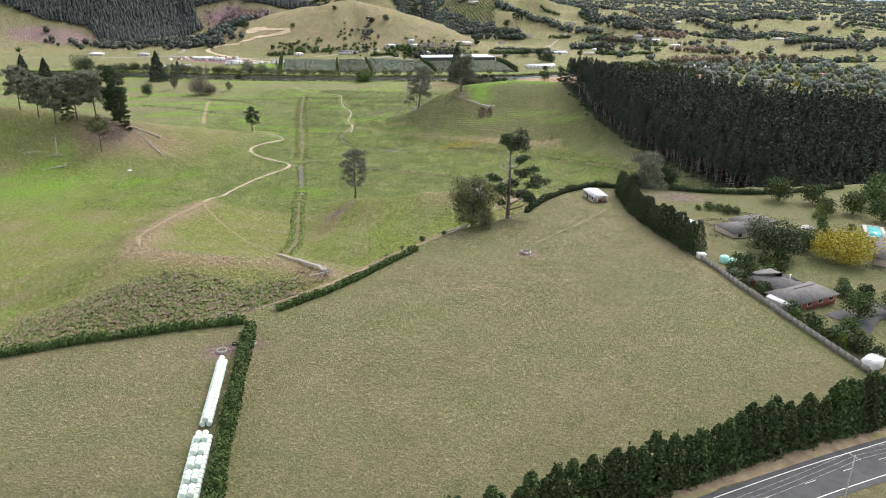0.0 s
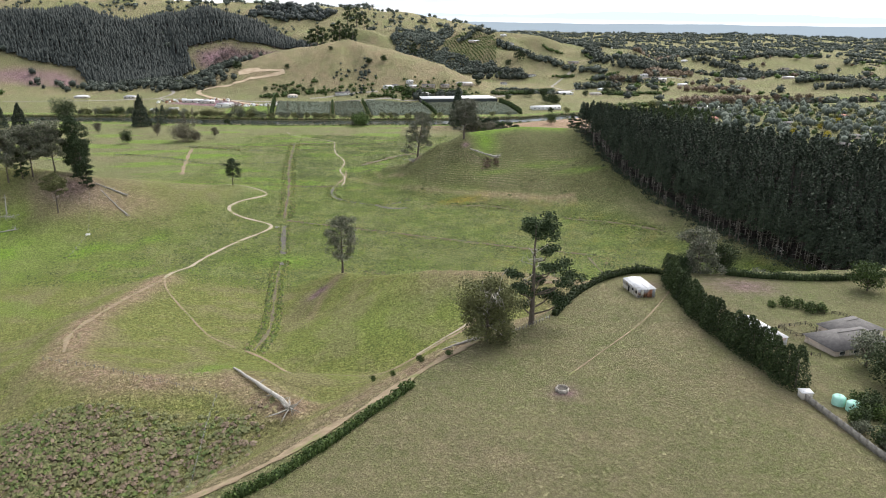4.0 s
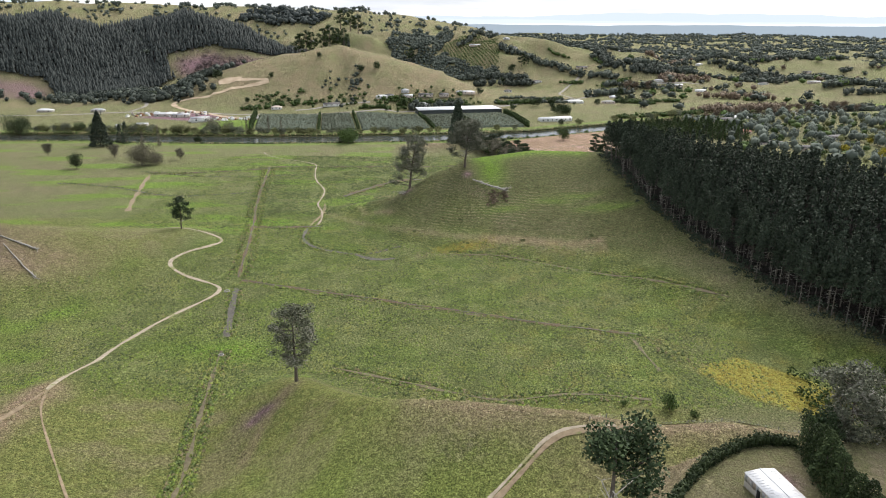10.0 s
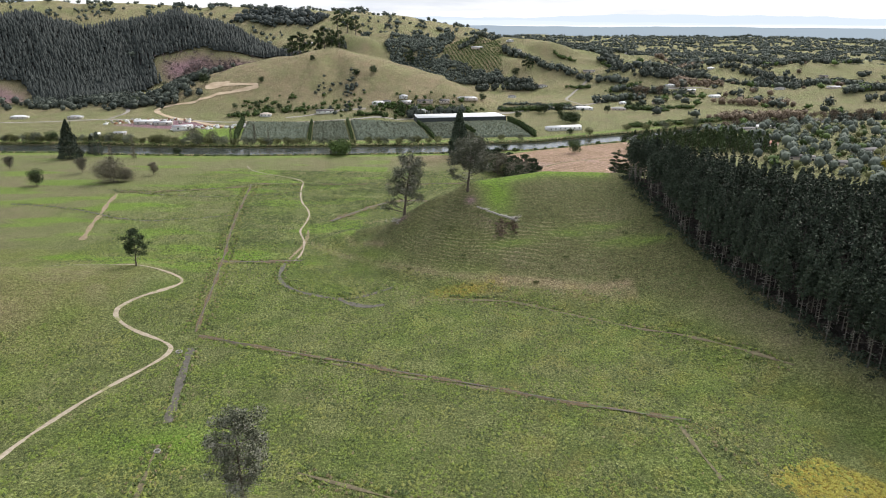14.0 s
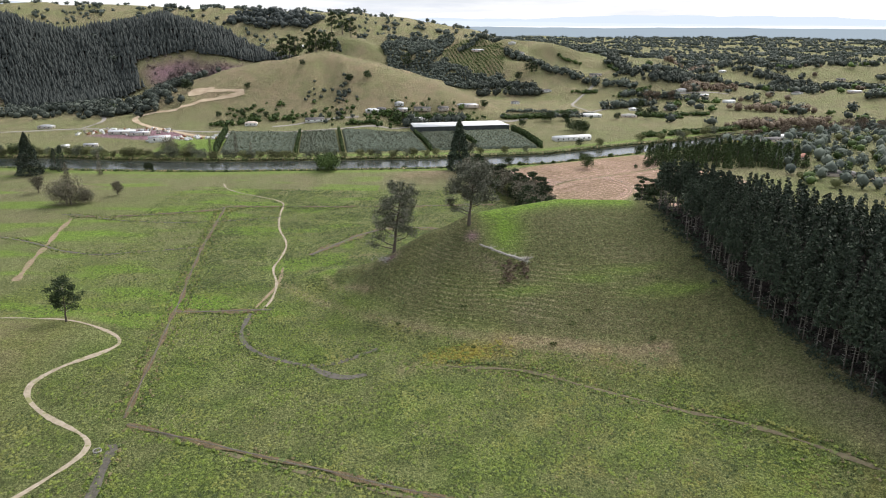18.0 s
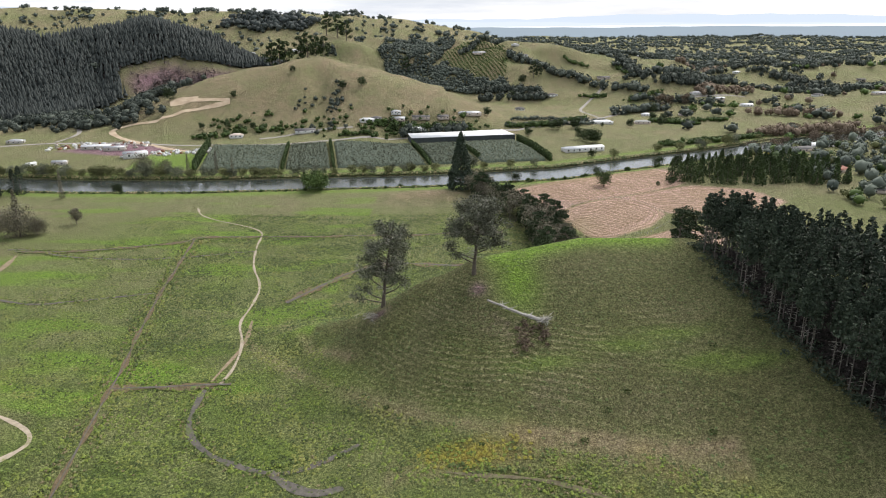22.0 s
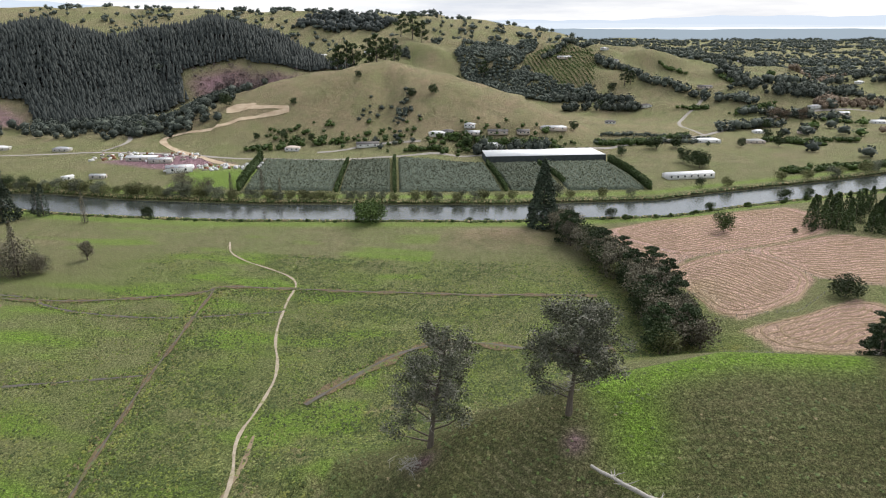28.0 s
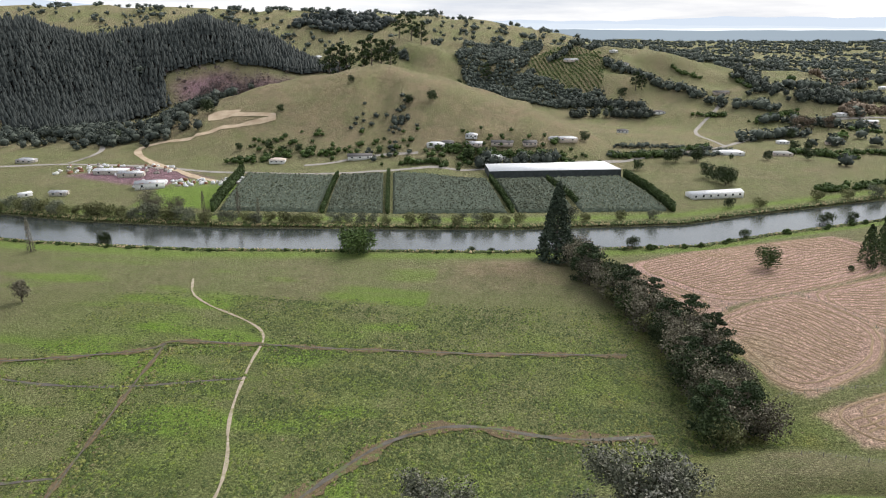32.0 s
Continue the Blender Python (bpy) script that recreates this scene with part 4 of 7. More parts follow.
strip("path", FLAT_PATH, 1.2, M_PATH, "pale cattle path across the flat", "track", 0.34, seed=6)
strip("path", [(-96, 664), (-92, 700), (-96, 726)], 1.5, M_DIRT, "bare brown earth beside the path", "track", seed=16)
strip("path", [(-82, 341), (-70, 334), (-56, 320), (-41, 309), (-27, 313), (-10, 323), (11, 341), (22, 353), (30, 362), (38, 363), (47, 362), (62, 368), (80, 370), (96, 364)], 1.5, M_DIRT, "worn vehicle track on the slope", "track", seed=7)
strip("path", [(-12, 324), (9, 341.5), (20, 353), (29, 363), (38, 364.5), (47, 363.5)], 0.9, M_PATH, "pale wheel rut on the slope", "track", seed=8)
strip("path", [(96, 364), (104, 358), (112, 352)], 1.8, M_DIRT, "dry earth track below the knoll", "track", seed=9)
strip("path", [(82, 336), (80, 326), (77, 314), (71, 303), (60, 284), (44, 262), (30, 244)], 0.35, M_DIRT, "worn tyre track beside the shed", "track", seed=10)
strip("path", [(-58, 192), (-40, 200), (-24, 222), (-4, 252), (10, 272)], 3.2, M_DIRT, "dry trampled strip beyond the hedge", "track", seed=12, wobble=0.4)
strip("path", [(-104, 170), (-78, 181), (-58, 192)], 2.6, M_DIRT, "dry trampled strip beyond the hedge", "track", seed=13, wobble=0.4)
strip("ditch", [(-112, 544), (-103, 500), (-99, 482)], 3.2, M_DITCH, "muddy drain holding water", "ditch", seed=14, wobble=0.2)
strip("ditch", [(-97, 470), (-93, 440), (-86, 405), (-80, 372), (-79, 342)], 1.3, M_PEAT, "overgrown drain", "ditch", wobble=0.5, seed=15)
strip("ditch", [(-97, 658), (-95, 630), (-80, 612), (-57, 601), (-44, 606), (-30, 620)], 2.2, M_DITCH, "muddy winding drain", "ditch", seed=19)
strip("ditch", [(-58, 604), (-50, 596), (-40, 592), (-32, 596)], 3.5, M_DITCH, "boggy black mud hollow", "ditch", seed=29)
strip("ditch", [(-113, 557), (-53, 531), (2, 514), (52, 499), (83, 490), (84, 474), (87, 452)], 1.3, M_PEAT, "old field drain with rushes", "ditch", wobble=0.5, seed=22)
strip("ditch", [(-47, 455), (-19, 445), (2, 435), (22, 429), (35, 433), (51, 436), (78, 431)], 1.3, M_PEAT, "old field drain", "ditch", wobble=0.5, seed=23)
strip("ditch", [(0, 604), (40, 596), (80, 574), (110, 556), (140, 520)], 1.3, M_PEAT, "drain at the foot of the hill", "ditch", wobble=0.5, seed=24)


# weeds, rushes: nobody could count them
def clumps(name, pts, mat, label, seed, size, tall):
    rs = np.random.RandomState(seed)
    n = len(pts)
    z = ground_height(pts[:, 0], pts[:, 1])
    co, k = [], 6
    s = size * rs.uniform(0.5, 1.5, n)
    for i in range(k):
        az = i * 2 * math.pi / k + rs.uniform(-0.4, 0.4, n)
        w = s * rs.uniform(0.5, 1.0, n)
        h = tall * s * rs.uniform(0.5, 1.2, n)
        co.append(np.stack([np.stack([pts[:, 0], pts[:, 1], z + h * 0.9], -1),
                            np.stack([pts[:, 0] + np.cos(az - 0.5) * w, pts[:, 1] + np.sin(az - 0.5) * w, z + h * 0.15], -1),
                            np.stack([pts[:, 0] + np.cos(az) * w * 0.6, pts[:, 1] + np.sin(az) * w * 1.1, z + h * 0.55], -1),
                            np.stack([pts[:, 0] + np.cos(az + 0.5) * w, pts[:, 1] + np.sin(az + 0.5) * w, z + h * 0.05], -1)], 1))
    co = np.concatenate(co).reshape(-1, 3)
    return tagged(new(name, mesh_of(name, co, np.arange(len(co)).reshape(-1, 4), mat)), label, "plants", kind="stuff")


def scatter(seed, n, box, keep):
    rs = np.random.RandomState(seed)
    p = np.stack([rs.uniform(box[0], box[1], n), rs.uniform(box[2], box[3], n)], -1)
    return p[keep(p[:, 0], p[:, 1], rs.uniform(0, 1, n))]


def flat_weeds(x, y, u):
    d = 0.5 + 0.7 * wav(x, y, 16, 2.0) + 0.45 * wav(x, y, 6.5, 8.0)
    main = (ground_height(x, y) < 5) & (x < 128 - 0.0 * y)
    track = np.minimum(line_near(x, y, [(-158, 626), (-142, 604), (-160, 575), (-120, 545), (-146, 460), (-147, 400)])[0],
                       line_near(x, y, [(-92, 662), (-103, 730), (-128, 870), (-187, 920)])[0])
    return main & (u < d * np.where(y > 690, 0.55, 0.95) * np.where(x < -160, 0.6, 1)) & (track > 3.5)


clumps("weeds", scatter(5, 125000, (-230, 128, 425, 930), flat_weeds), M_WEED, "low broad-leaved weeds over the damp flat", 6, 0.62, 0.7)
clumps("rushes", scatter(7, 5200, (-200, 130, 420, 900), lambda x, y, u: (ground_height(x, y) < 6) & (u < 0.25 + 0.6 * wav(x, y, 24, 5.0))), M_RUSH,
       "dry rush tufts on the damp flat", 8, 0.55, 0.7)
clumps("flowering_weeds", scatter(9, 3000, (90, 160, 408, 474), lambda x, y, u: soft_inside(x, y, YELLOW, 4) > u * 0.8), M_FERN, "dense patch of yellow-flowering weeds", 10, 0.8, 0.5)
clumps("flowering_weeds", scatter(19, 500, (-10, 30, 603, 619), lambda x, y, u: np.exp(-((x - 10) / 14) ** 2 - ((y - 611) / 5) ** 2) > u), M_FERN, "small patch of yellow-flowering weeds", 11, 0.8, 0.6)
clumps("tussock", scatter(12, 12000, (-165, 60, 165, 420), lambda x, y, u: zone_masks(x, y, ground_height(x, y))[0][..., 0] * 0.8 > u * 0.8 + 0.36), M_RUSH,
       "dry tussock grass on the banks", 13, 0.8, 0.5)
clumps("hill_tussock", scatter(14, 5000, (-60, 125, 590, 720), lambda x, y, u: (ground_height(x, y) > 4) & (u < 0.35 + 0.5 * wav(x, y, 14, 3.0))), M_DOCK,
       "rank grass tufts on the hillside", 15, 0.7, 0.45)
clumps("scrub", scatter(16, 3600, (-160, -48, 205, 256), lambda x, y, u: np.exp(-((x + 100) / 40) ** 2 - ((y - 240) / 16) ** 2) > u), M_BROWN,
       "brown bracken and scrub on the gully face", 17, 1.0, 0.7)
clumps("gully_grass", scatter(18, 6000, (-160, -48, 205, 257), lambda x, y, u: np.exp(-((x + 100) / 44) ** 2 - ((y - 240) / 19) ** 2) > u), M_OLIVE,
       "rank olive grass on the gully face", 19, 1.0, 0.6)
clumps("gully_scrub_dark", scatter(181, 2400, (-160, -48, 205, 256), lambda x, y, u: np.exp(-((x + 100) / 42) ** 2 - ((y - 238) / 15) ** 2) > u + 0.1), M_DOCK, "dark low scrub on the gully face", 182, 1.0, 0.7)


# rank growth along the drains
DRAINS = [([(-116, 560), (-124, 610), (-133, 655), (-152, 739), (-164, 812), (-173, 866)], 4.5, 3200), ([(-97, 470), (-93, 440), (-86, 405), (-80, 372), (-79, 342)], 2.6, 4200),
          ([(-113, 556), (-59, 537), (12, 513), (62, 495), (88, 488), (100, 462)], 2.2, 1500), ([(-47, 455), (-19, 445), (2, 435), (22, 429), (35, 433), (51, 436), (78, 431)], 2.6, 1500),
          ([(0, 604), (40, 596), (80, 574), (110, 556), (140, 520)], 2.6, 1200), ([(-280, 838), (-234, 838), (-200, 850), (-126, 869), (-40, 871), (37, 878)], 2.0, 1700),
          ([(-84, 748), (-69, 779), (-53, 802), (-28, 814), (7, 806), (40, 814)], 3.2, 1300), ([(-97, 658), (-95, 630), (-80, 612), (-57, 601), (-30, 620)], 2.4, 900),
          ([(-112, 544), (-103, 500), (-99, 482)], 2.6, 500), ([(-123, 838), (-186, 820), (-240, 826), (-272, 843), (-288, 843)], 1.6, 900), ([(-157, 765), (-191, 755), (-224, 744), (-288, 784), (-341, 794)], 1.6, 800),
          ([(-133, 657), (-112, 660), (-86, 662)], 2.4, 400)]


def beside(seed, pts, half, n):
    rs = np.random.RandomState(seed)
    line = np.array(along(smooth_line(pts), 0.8))
    q = line[rs.randint(0, len(line), n)]
    v = np.sign(rs.normal(size=n)) * (0.8 + half * rs.uniform(0.4, 1.1, n)) + rs.normal(size=n) * 0.5
    return np.stack([q[:, 0] - np.sin(q[:, 2]) * v, q[:, 1] + np.cos(q[:, 2]) * v], -1)


verge = [beside(700 + k, pts, half, n * 4 // 10) for k, (pts, half, n) in enumerate(DRAINS)]
dark, pale, green = (np.concatenate([v[k::3] for v in verge]) for k in range(3))
clumps("drain_plants", green, M_WEED, "bright green weeds along the drains", 30, 0.9, 0.9)
clumps("drain_weeds", dark, M_DOCK, "dark rank weeds along the drains", 31, 0.9, 0.9)
clumps("drain_rushes", pale, M_RUSH, "dry brown rushes along the drains", 32, 0.7, 0.9)
strip("ditch", [(-123, 838), (-186, 820), (-240, 826), (-272, 843), (-288, 843)], 1.8, M_DITCH, "narrow winding side drain", "ditch", seed=33)
strip("ditch", [(-157, 765), (-191, 755), (-224, 744), (-288, 784), (-341, 794)], 1.6, M_DITCH, "narrow winding side drain", "ditch", seed=34)
strip("path", [(-275, 830), (-257, 763), (-239, 700)], 3.0, M_DIRT, "bare worn earth on the flat", "track", seed=35, wobble=0.4)
clumps("dark_weeds", scatter(36, 90000, (-230, 128, 425, 930), lambda x, y, u: (u < 0.42 - 0.6 * wav(x, y, 13, 3.0) + 0.4 * wav(x, y, 5, 1.0)) & flat_weeds(x, y, u * 0.4)), M_DOCK,
       "dark weed tufts over the damp flat", 37, 0.6, 0.7)


def bank_line(seed, n, side, lo, hi):
    rs = np.random.RandomState(seed)
    x = rs.uniform(lo, hi, n)
    return np.stack([x, river_mid(x) - 4.5 + side * (29.0 + np.abs(rs.normal(size=n)) * 1.6)], -1)


clumps("bank_growth", np.concatenate([bank_line(41, 3600, -1, -620, 480), bank_line(42, 5200, 1, -620, 480)]), M_DOCK, "dark rank growth along the river banks", 43, 1.5, 0.9)
clumps("bank_reeds", np.concatenate([bank_line(44, 1500, -1, -620, 480), bank_line(45, 3000, 1, -620, 480)]), M_RUSH, "dry reeds along the river banks", 46, 1.3, 1.1)

# dry brown edges and dark beds of the larger drains
for k, (pts, wide) in enumerate((([(-84, 748), (-69, 779), (-53, 802), (-28, 814), (7, 806), (40, 814)], 5.5), ([(-280, 838), (-234, 838), (-200, 850), (-174, 858), (-173, 870), (-126, 869), (-40, 871), (37, 878)], 3.2),
                                 ([(-116, 560), (-124, 610), (-133, 655), (-152, 739), (-164, 812), (-173, 866)], 1.7), ([(-113, 556), (-59, 537), (12, 513), (62, 495), (88, 488)], 2.0), ([(-133, 657), (-112, 660), (-86, 662)], 4.0))):
    strip("bank", pts, wide, M_DRYBANK, "dry brown grass banks of the drain", "bank", 0.42, 0.55, 60 + k)
    strip("ditch", pts, wide * 0.28, M_DITCH, "dark wet bed of the drain", "ditch", 0.52, 0.3, 70 + k)
clumps("dark_weeds", scatter(38, 60000, (-160, 70, 690, 925), lambda x, y, u: (ground_height(x, y) < 6) & (line_near(x, y, FLAT_PATH)[0] > 2.2) & (u < 0.16 + 0.7 * wav(x * 0.35, y, 17, 3.0) + 0.5 * wav(x, y, 5, 1.0))), M_DOCK, "dark weed tufts in bands over the river flat", 39, 0.72, 0.7)
clumps("hill_brush", scatter(40, 1000, (-50, 115, 600, 715), lambda x, y, u: (ground_height(x, y) > 5) & (u < 0.55 * wav(x, y, 9, 6.0))), M_RUSH, "dry tufts on the hillside", 41, 0.6, 0.5)

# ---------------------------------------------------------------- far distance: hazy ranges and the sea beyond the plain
# Unlit material: the haze tint is put in as a glowing colour.
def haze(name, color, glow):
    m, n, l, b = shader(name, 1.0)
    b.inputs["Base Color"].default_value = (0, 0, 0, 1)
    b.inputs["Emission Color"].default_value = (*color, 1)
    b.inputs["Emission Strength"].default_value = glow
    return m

# ---------------------------------------------------------------- trees
def plant(proto, spots, label="", sink=0.15):
    """Stands the made tree on the first spot and copies on the others: x, y, size, turn."""
    out = []
    for i, (x, y, s, a) in enumerate(spots):
        m = pose(x, y, ground_z(x, y) - sink, 0, 0, a)
        if i == 0:
            proto.matrix_basis = m
            ob = proto
        else:
            ob = copy_thing(proto, m)
        ob.scale = (s, s, s)
        out.append(ob)
    return out


def ground_spots(seed, poly, step, jitter=0.45):
    rs = np.random.RandomState(seed)
    xs, ys = [p[0] for p in poly], [p[1] for p in poly]
    out = []
    for i, y in enumerate(np.arange(min(ys), max(ys), step)):
        for x in np.arange(min(xs), max(xs), step):
            px, py = x + (i % 2) * step / 2 + rs.uniform(-jitter, jitter) * step, y + rs.uniform(-jitter, jitter) * step
            if inside(np.array([px]), np.array([py]), list(poly))[0]:
                out.append((px, py))
    return out


# the dark wood on the right
wood = ground_spots(21, WOOD, 5.6)
edge_near = [(x, y) for x, y in wood if line_near(np.array([x]), np.array([y]), WOOD[:10])[0][0] < 22]
edge_near.sort(key=lambda p: float(line_near(np.array([p[0]]), np.array([p[1]]), WOOD[:10])[0][0]))
front, behind = edge_near[:300], set(wood) - set(edge_near[:300])
rs = np.random.RandomState(4)
kinds = [wood_pine("plantation_pine", 30 + k, 26.0, "tall dark plantation pine with a bare stem", "plantation wood") for k in range(5)]
for k, proto in enumerate(kinds):
    plant(proto, [(x, y, rs.uniform(0.86, 1.12), rs.uniform(0, 360)) for x, y in front[k::5]])


def wood_rest(name, spots, seed, h, leaves, leaf, label, spread=2.6, mat=None, stems=True, low=0.45, cat="wood"):
    rs = np.random.RandomState(seed)
    pts, hp = [], Heap()
    for x, y in spots:
        z = ground_z(x, y)
        hh = h * rs.uniform(0.85, 1.12)
        f = rs.uniform(0, 1, leaves) ** 1.1
        r = spread * ((1 - f) ** 0.8 + 0.1) * rs.uniform(0.4, 1.1, leaves)
        az = rs.uniform(0, 6.28, leaves)
        pts.append(np.stack([x + np.cos(az) * r, y + np.sin(az) * r, z + hh * (low + (1 - low) * f)], -1))
        if stems:
            hp.tube([(x, y, z - 0.3), (x, y, z + hh * 0.8)], [0.25, 0.08], 4)
    co, fs = leaf_quads(np.concatenate(pts), leaf, rs)
    root = tagged(new(name), label, cat)
    root["kind"] = "stuff"
    part("foliage", mesh_of("foliage", co, fs, mat or M_WOODPINE), root)
    if stems:
        part("stem_layer", hp.mesh("stem_layer", M_STEM), root)
    return root


wood_rest("plantation_wood", sorted(behind), 22, 26, 120, 1.3, "dense dark pine plantation seen from above", 3.0)

# dark undergrowth at the foot of the wood
rs = np.random.RandomState(24)
foot = [(x + rs.normal() * 2.4 + 2.0, y + rs.normal() * 2.4) for x, y, _ in along(WOOD[:10], 0.9)]
edge_pts = np.concatenate([in_ball(rs, 26, (x, y, ground_z(x, y) + h * 0.45), (2.6, 2.6, h * 0.55)) for x, y, h in ((x, y, rs.uniform(1.0, 3.6)) for x, y in foot)])
edge_co, edge_fs = leaf_quads(edge_pts, 0.8, rs)
tagged(new("wood_undergrowth", mesh_of("wood_undergrowth", edge_co, edge_fs, M_WOODPINE)), "dark undergrowth along the edge of the pine wood", "scrub", kind="stuff")

# single pines
plant(tiered_pine("pine_tree", 41, 34.0, [(1.5, 1, 0.96, 3.8), (6, 1, 0.88, 4.4), (-2.6, 1, 0.91, 3.4), (2, 3, 0.86, 3.4), (4.5, 1, 0.68, 3.2), (7.5, -1, 0.57, 3.4), (12, 1, 0.45, 3.6), (9, -2, 0.42, 3.0),
                                          (-4.5, 1, 0.47, 3.2), (-6, -1, 0.36, 3.6), (-3, 3, 0.30, 3.4), (6, 2, 0.27, 4.0), (9, -1, 0.24, 3.4), (-4, 1, 0.18, 2.6), (3, 4, 0.40, 3.2), (6, 3, 0.50, 3.0)],
                  "old pine with a tall bare trunk and layered dark needles", M_PINE, 0.5, 330, 16, 0.8), [(25, 281, 1, 0)])
plant(tiered_pine("gum_tree", 43, 18, ragged_tufts(431, 34, 0.10, 7.6), "ragged olive-green tree with dead grey branches", M_OLIVE, 0.46, 230, 26, 0.45, (0.06, 0.0), round_=0.75), [(10.5, 266, 1, 0)])
snags = Heap()
rs = np.random.RandomState(44)
for k in range(9):
    a = rs.uniform(0, 6.28)
    p = np.array([0, 0, 9.0])
    q = p + np.array([math.cos(a) * 3.5, math.sin(a) * 5.0, 7.5])
    w = q + rs.normal(size=3) * 2.0
    snags.tube([p, q, w, w + rs.normal(size=3) * 1.2], [0.16, 0.11, 0.07, 0.02], 4)
dead_top = part("dead_wood", snags.mesh("dead_wood", M_PALEWOOD), bpy.data.objects["gum_tree"], "bleached dead limbs")
plant(tiered_pine("pine_tree", 47, 29.5, ragged_tufts(48, 28, 0.30, 7.6), "lone grey-green pine on a grassy knoll", M_OLDPINE, 0.5, 180, 40, 0.6, round_=0.6), [(-54.5, 424, 1, 10)])
plant(tiered_pine("pine_tree", 51, 38.0, ragged_tufts(52, 28, 0.36, 9.0, 1.0, 0.0) + [(-9, 0, 0.24, 3.6), (-7, 3, 0.36, 3.6), (9, 1, 0.30, 3.4), (-10, -2, 0.14, 3.0)],
                  "weathered pine with lichened dead branches on the hill", M_OLDPINE, 0.52, 200, 70, 0.85, (0.15, 0), round_=0.65), [(-28.5, 697.5, 1, 0)])
plant(tiered_pine("pine_tree", 55, 33.0, ragged_tufts(56, 30, 0.46, 10.5) + [(-11, 0, 0.36, 3.6), (-8, -2, 0.28, 3.0), (9, 1, 0.42, 3.4)],
                  "broad lichened pine with bleached branches on the hill", M_OLDPINE, 0.52, 200, 70, 0.85, (0.09, 0), round_=0.7), [(11.5, 692.5, 1, 0)])
plant(tiered_pine("pine_tree", 57, 20, ragged_tufts(58, 16, 0.36, 7.0), "small spreading pine beside the farm track", M_PINE, 0.5, 170, 4, 0.45, (0.06, 0), round_=0.7), [(-171, 628, 1, 0)])
hill_pine = tiered_pine("pine_tree", 61, 38, ragged_tufts(62, 26, 0.40, 10.5, 1.0, 1.0), "leaning pine in a group on the grassy hill", M_OLDPINE, 0.7, 230, 10, 0.6, (0.05, 0.0), "pines on the hill", 0.55)
plant(hill_pine, [(-297, 547, 0.92, 0), (-285, 556, 0.9, 120), (-275, 566, 0.95, 200), (-312, 552, 0.8, 20), (-330, 560, 0.85, 70)])
plant(tiered_pine("pine_tree", 63, 40, ragged_tufts(64, 28, 0.16, 9.5), "big dark pine in a group on the hill", M_PINE, 0.7, 170, 8, 0.7, (0.03, 0.0), "pines on the hill", 0.6), [(-264, 573, 1, 0), (-254, 562, 0.72, 130)])
plant(tiered_pine("pine_tree", 66, 18, ragged_tufts(67, 16, 0.08, 6.5), "dark bushy pine at the edge of the hill group", M_PINE, 0.6, 150, 0, 0.4, (0.0, 0.0), "pines on the hill"), [(-249, 556, 1, 0), (-290, 552, 0.9, 80)])
plant(tiered_pine("pine_tree", 65, 26, ragged_tufts(69, 16, 0.55, 8.5), "thin spreading olive pine on the slope", M_OLIVE, 0.6, 150, 6, 0.45, (0.0, 0.0), "pines on the hill"), [(-258, 532, 1, 0)])
snag_heap = Heap()
rs = np.random.RandomState(165)
snag_heap.tube([(0, 0, -0.4), (0.3, 0, 6), (0.9, 0.2, 13)], [0.5, 0.36, 0.14], 6)
for k in range(12):
    f = rs.uniform(0.3, 0.95)
    p = np.array([0.8 * f, 0, 13 * f])
    snag_heap.tube([p, p + rs.normal(size=3) * (1.6, 1.6, 0.9)], [0.12, 0.02], 4)
standing = thing("dead_tree", -288, 525, "bleached standing dead trunk on the slope", "dead tree")
part("trunk", snag_heap.mesh("trunk", M_PALEWOOD), standing)


def brush_heap(x, y, seed, label, size=3.5):
    rs = np.random.RandomState(seed)
    hp = Heap()
    for k in range(90):
        p = rs.normal(size=3) * (size, size * 0.7, 0.4) + (0, 0, 0.6)
        d = rs.normal(size=3) * (2.0, 2.0, 0.9)
        hp.tube([p - d * 0.5, p, p + d * 0.5 + rs.normal(size=3) * 0.3], [0.09, 0.07, 0.02], 3)
    root = thing("brush_heap", x, y, label, "dead branches", "brush heaps")
    part("branches", hp.mesh("branches", M_PALEWOOD), root)


brush_heap(-286, 523, 166, "grey heap of dead branches under the snag")
brush_heap(-306, 523, 167, "grey heap of fallen branches on the slope", 4.5)
brush_heap(-32, 690, 168, "purple-grey dead branches under the pine", 2.6)

# cypress row by the shed, shelter belt along the road
cyp = [cone_tree("cypress_tree", 70 + k, 10.5, 3.0, "dark green cypress in a tight row", M_CYPRESS, "cypress row", 0.38, 1900, 0.0, 0.5) for k in range(3)]
row = along(smooth_line([(80, 330), (77.5, 302), (79, 276), (86, 240)], 2), 2.9)
rs = np.random.RandomState(75)
for k, proto in enumerate(cyp):
    plant(proto, [(x + rs.uniform(-0.5, 0.5), y, rs.uniform(0.82, 1.12), rs.uniform(0, 360)) for x, y, _ in row[k::3]])
belt = [cone_tree("shelter_tree", 80 + k, 9.5, 2.7, "green shelter-belt conifer with feathery tops", M_CONIFER, "shelter belt by the road", 0.38, 1800, 0.0, 0.62) for k in range(4)]
row = along([(-30, 87), (10, 105), (106, 150), (190, 190)], 2.5)
rs = np.random.RandomState(85)
for k, proto in enumerate(belt):
    plant(proto, [(x + rs.uniform(-0.5, 0.5), y + rs.uniform(-0.5, 0.5), rs.uniform(0.95, 1.3), rs.uniform(0, 360)) for x, y, _ in row[k::4]])

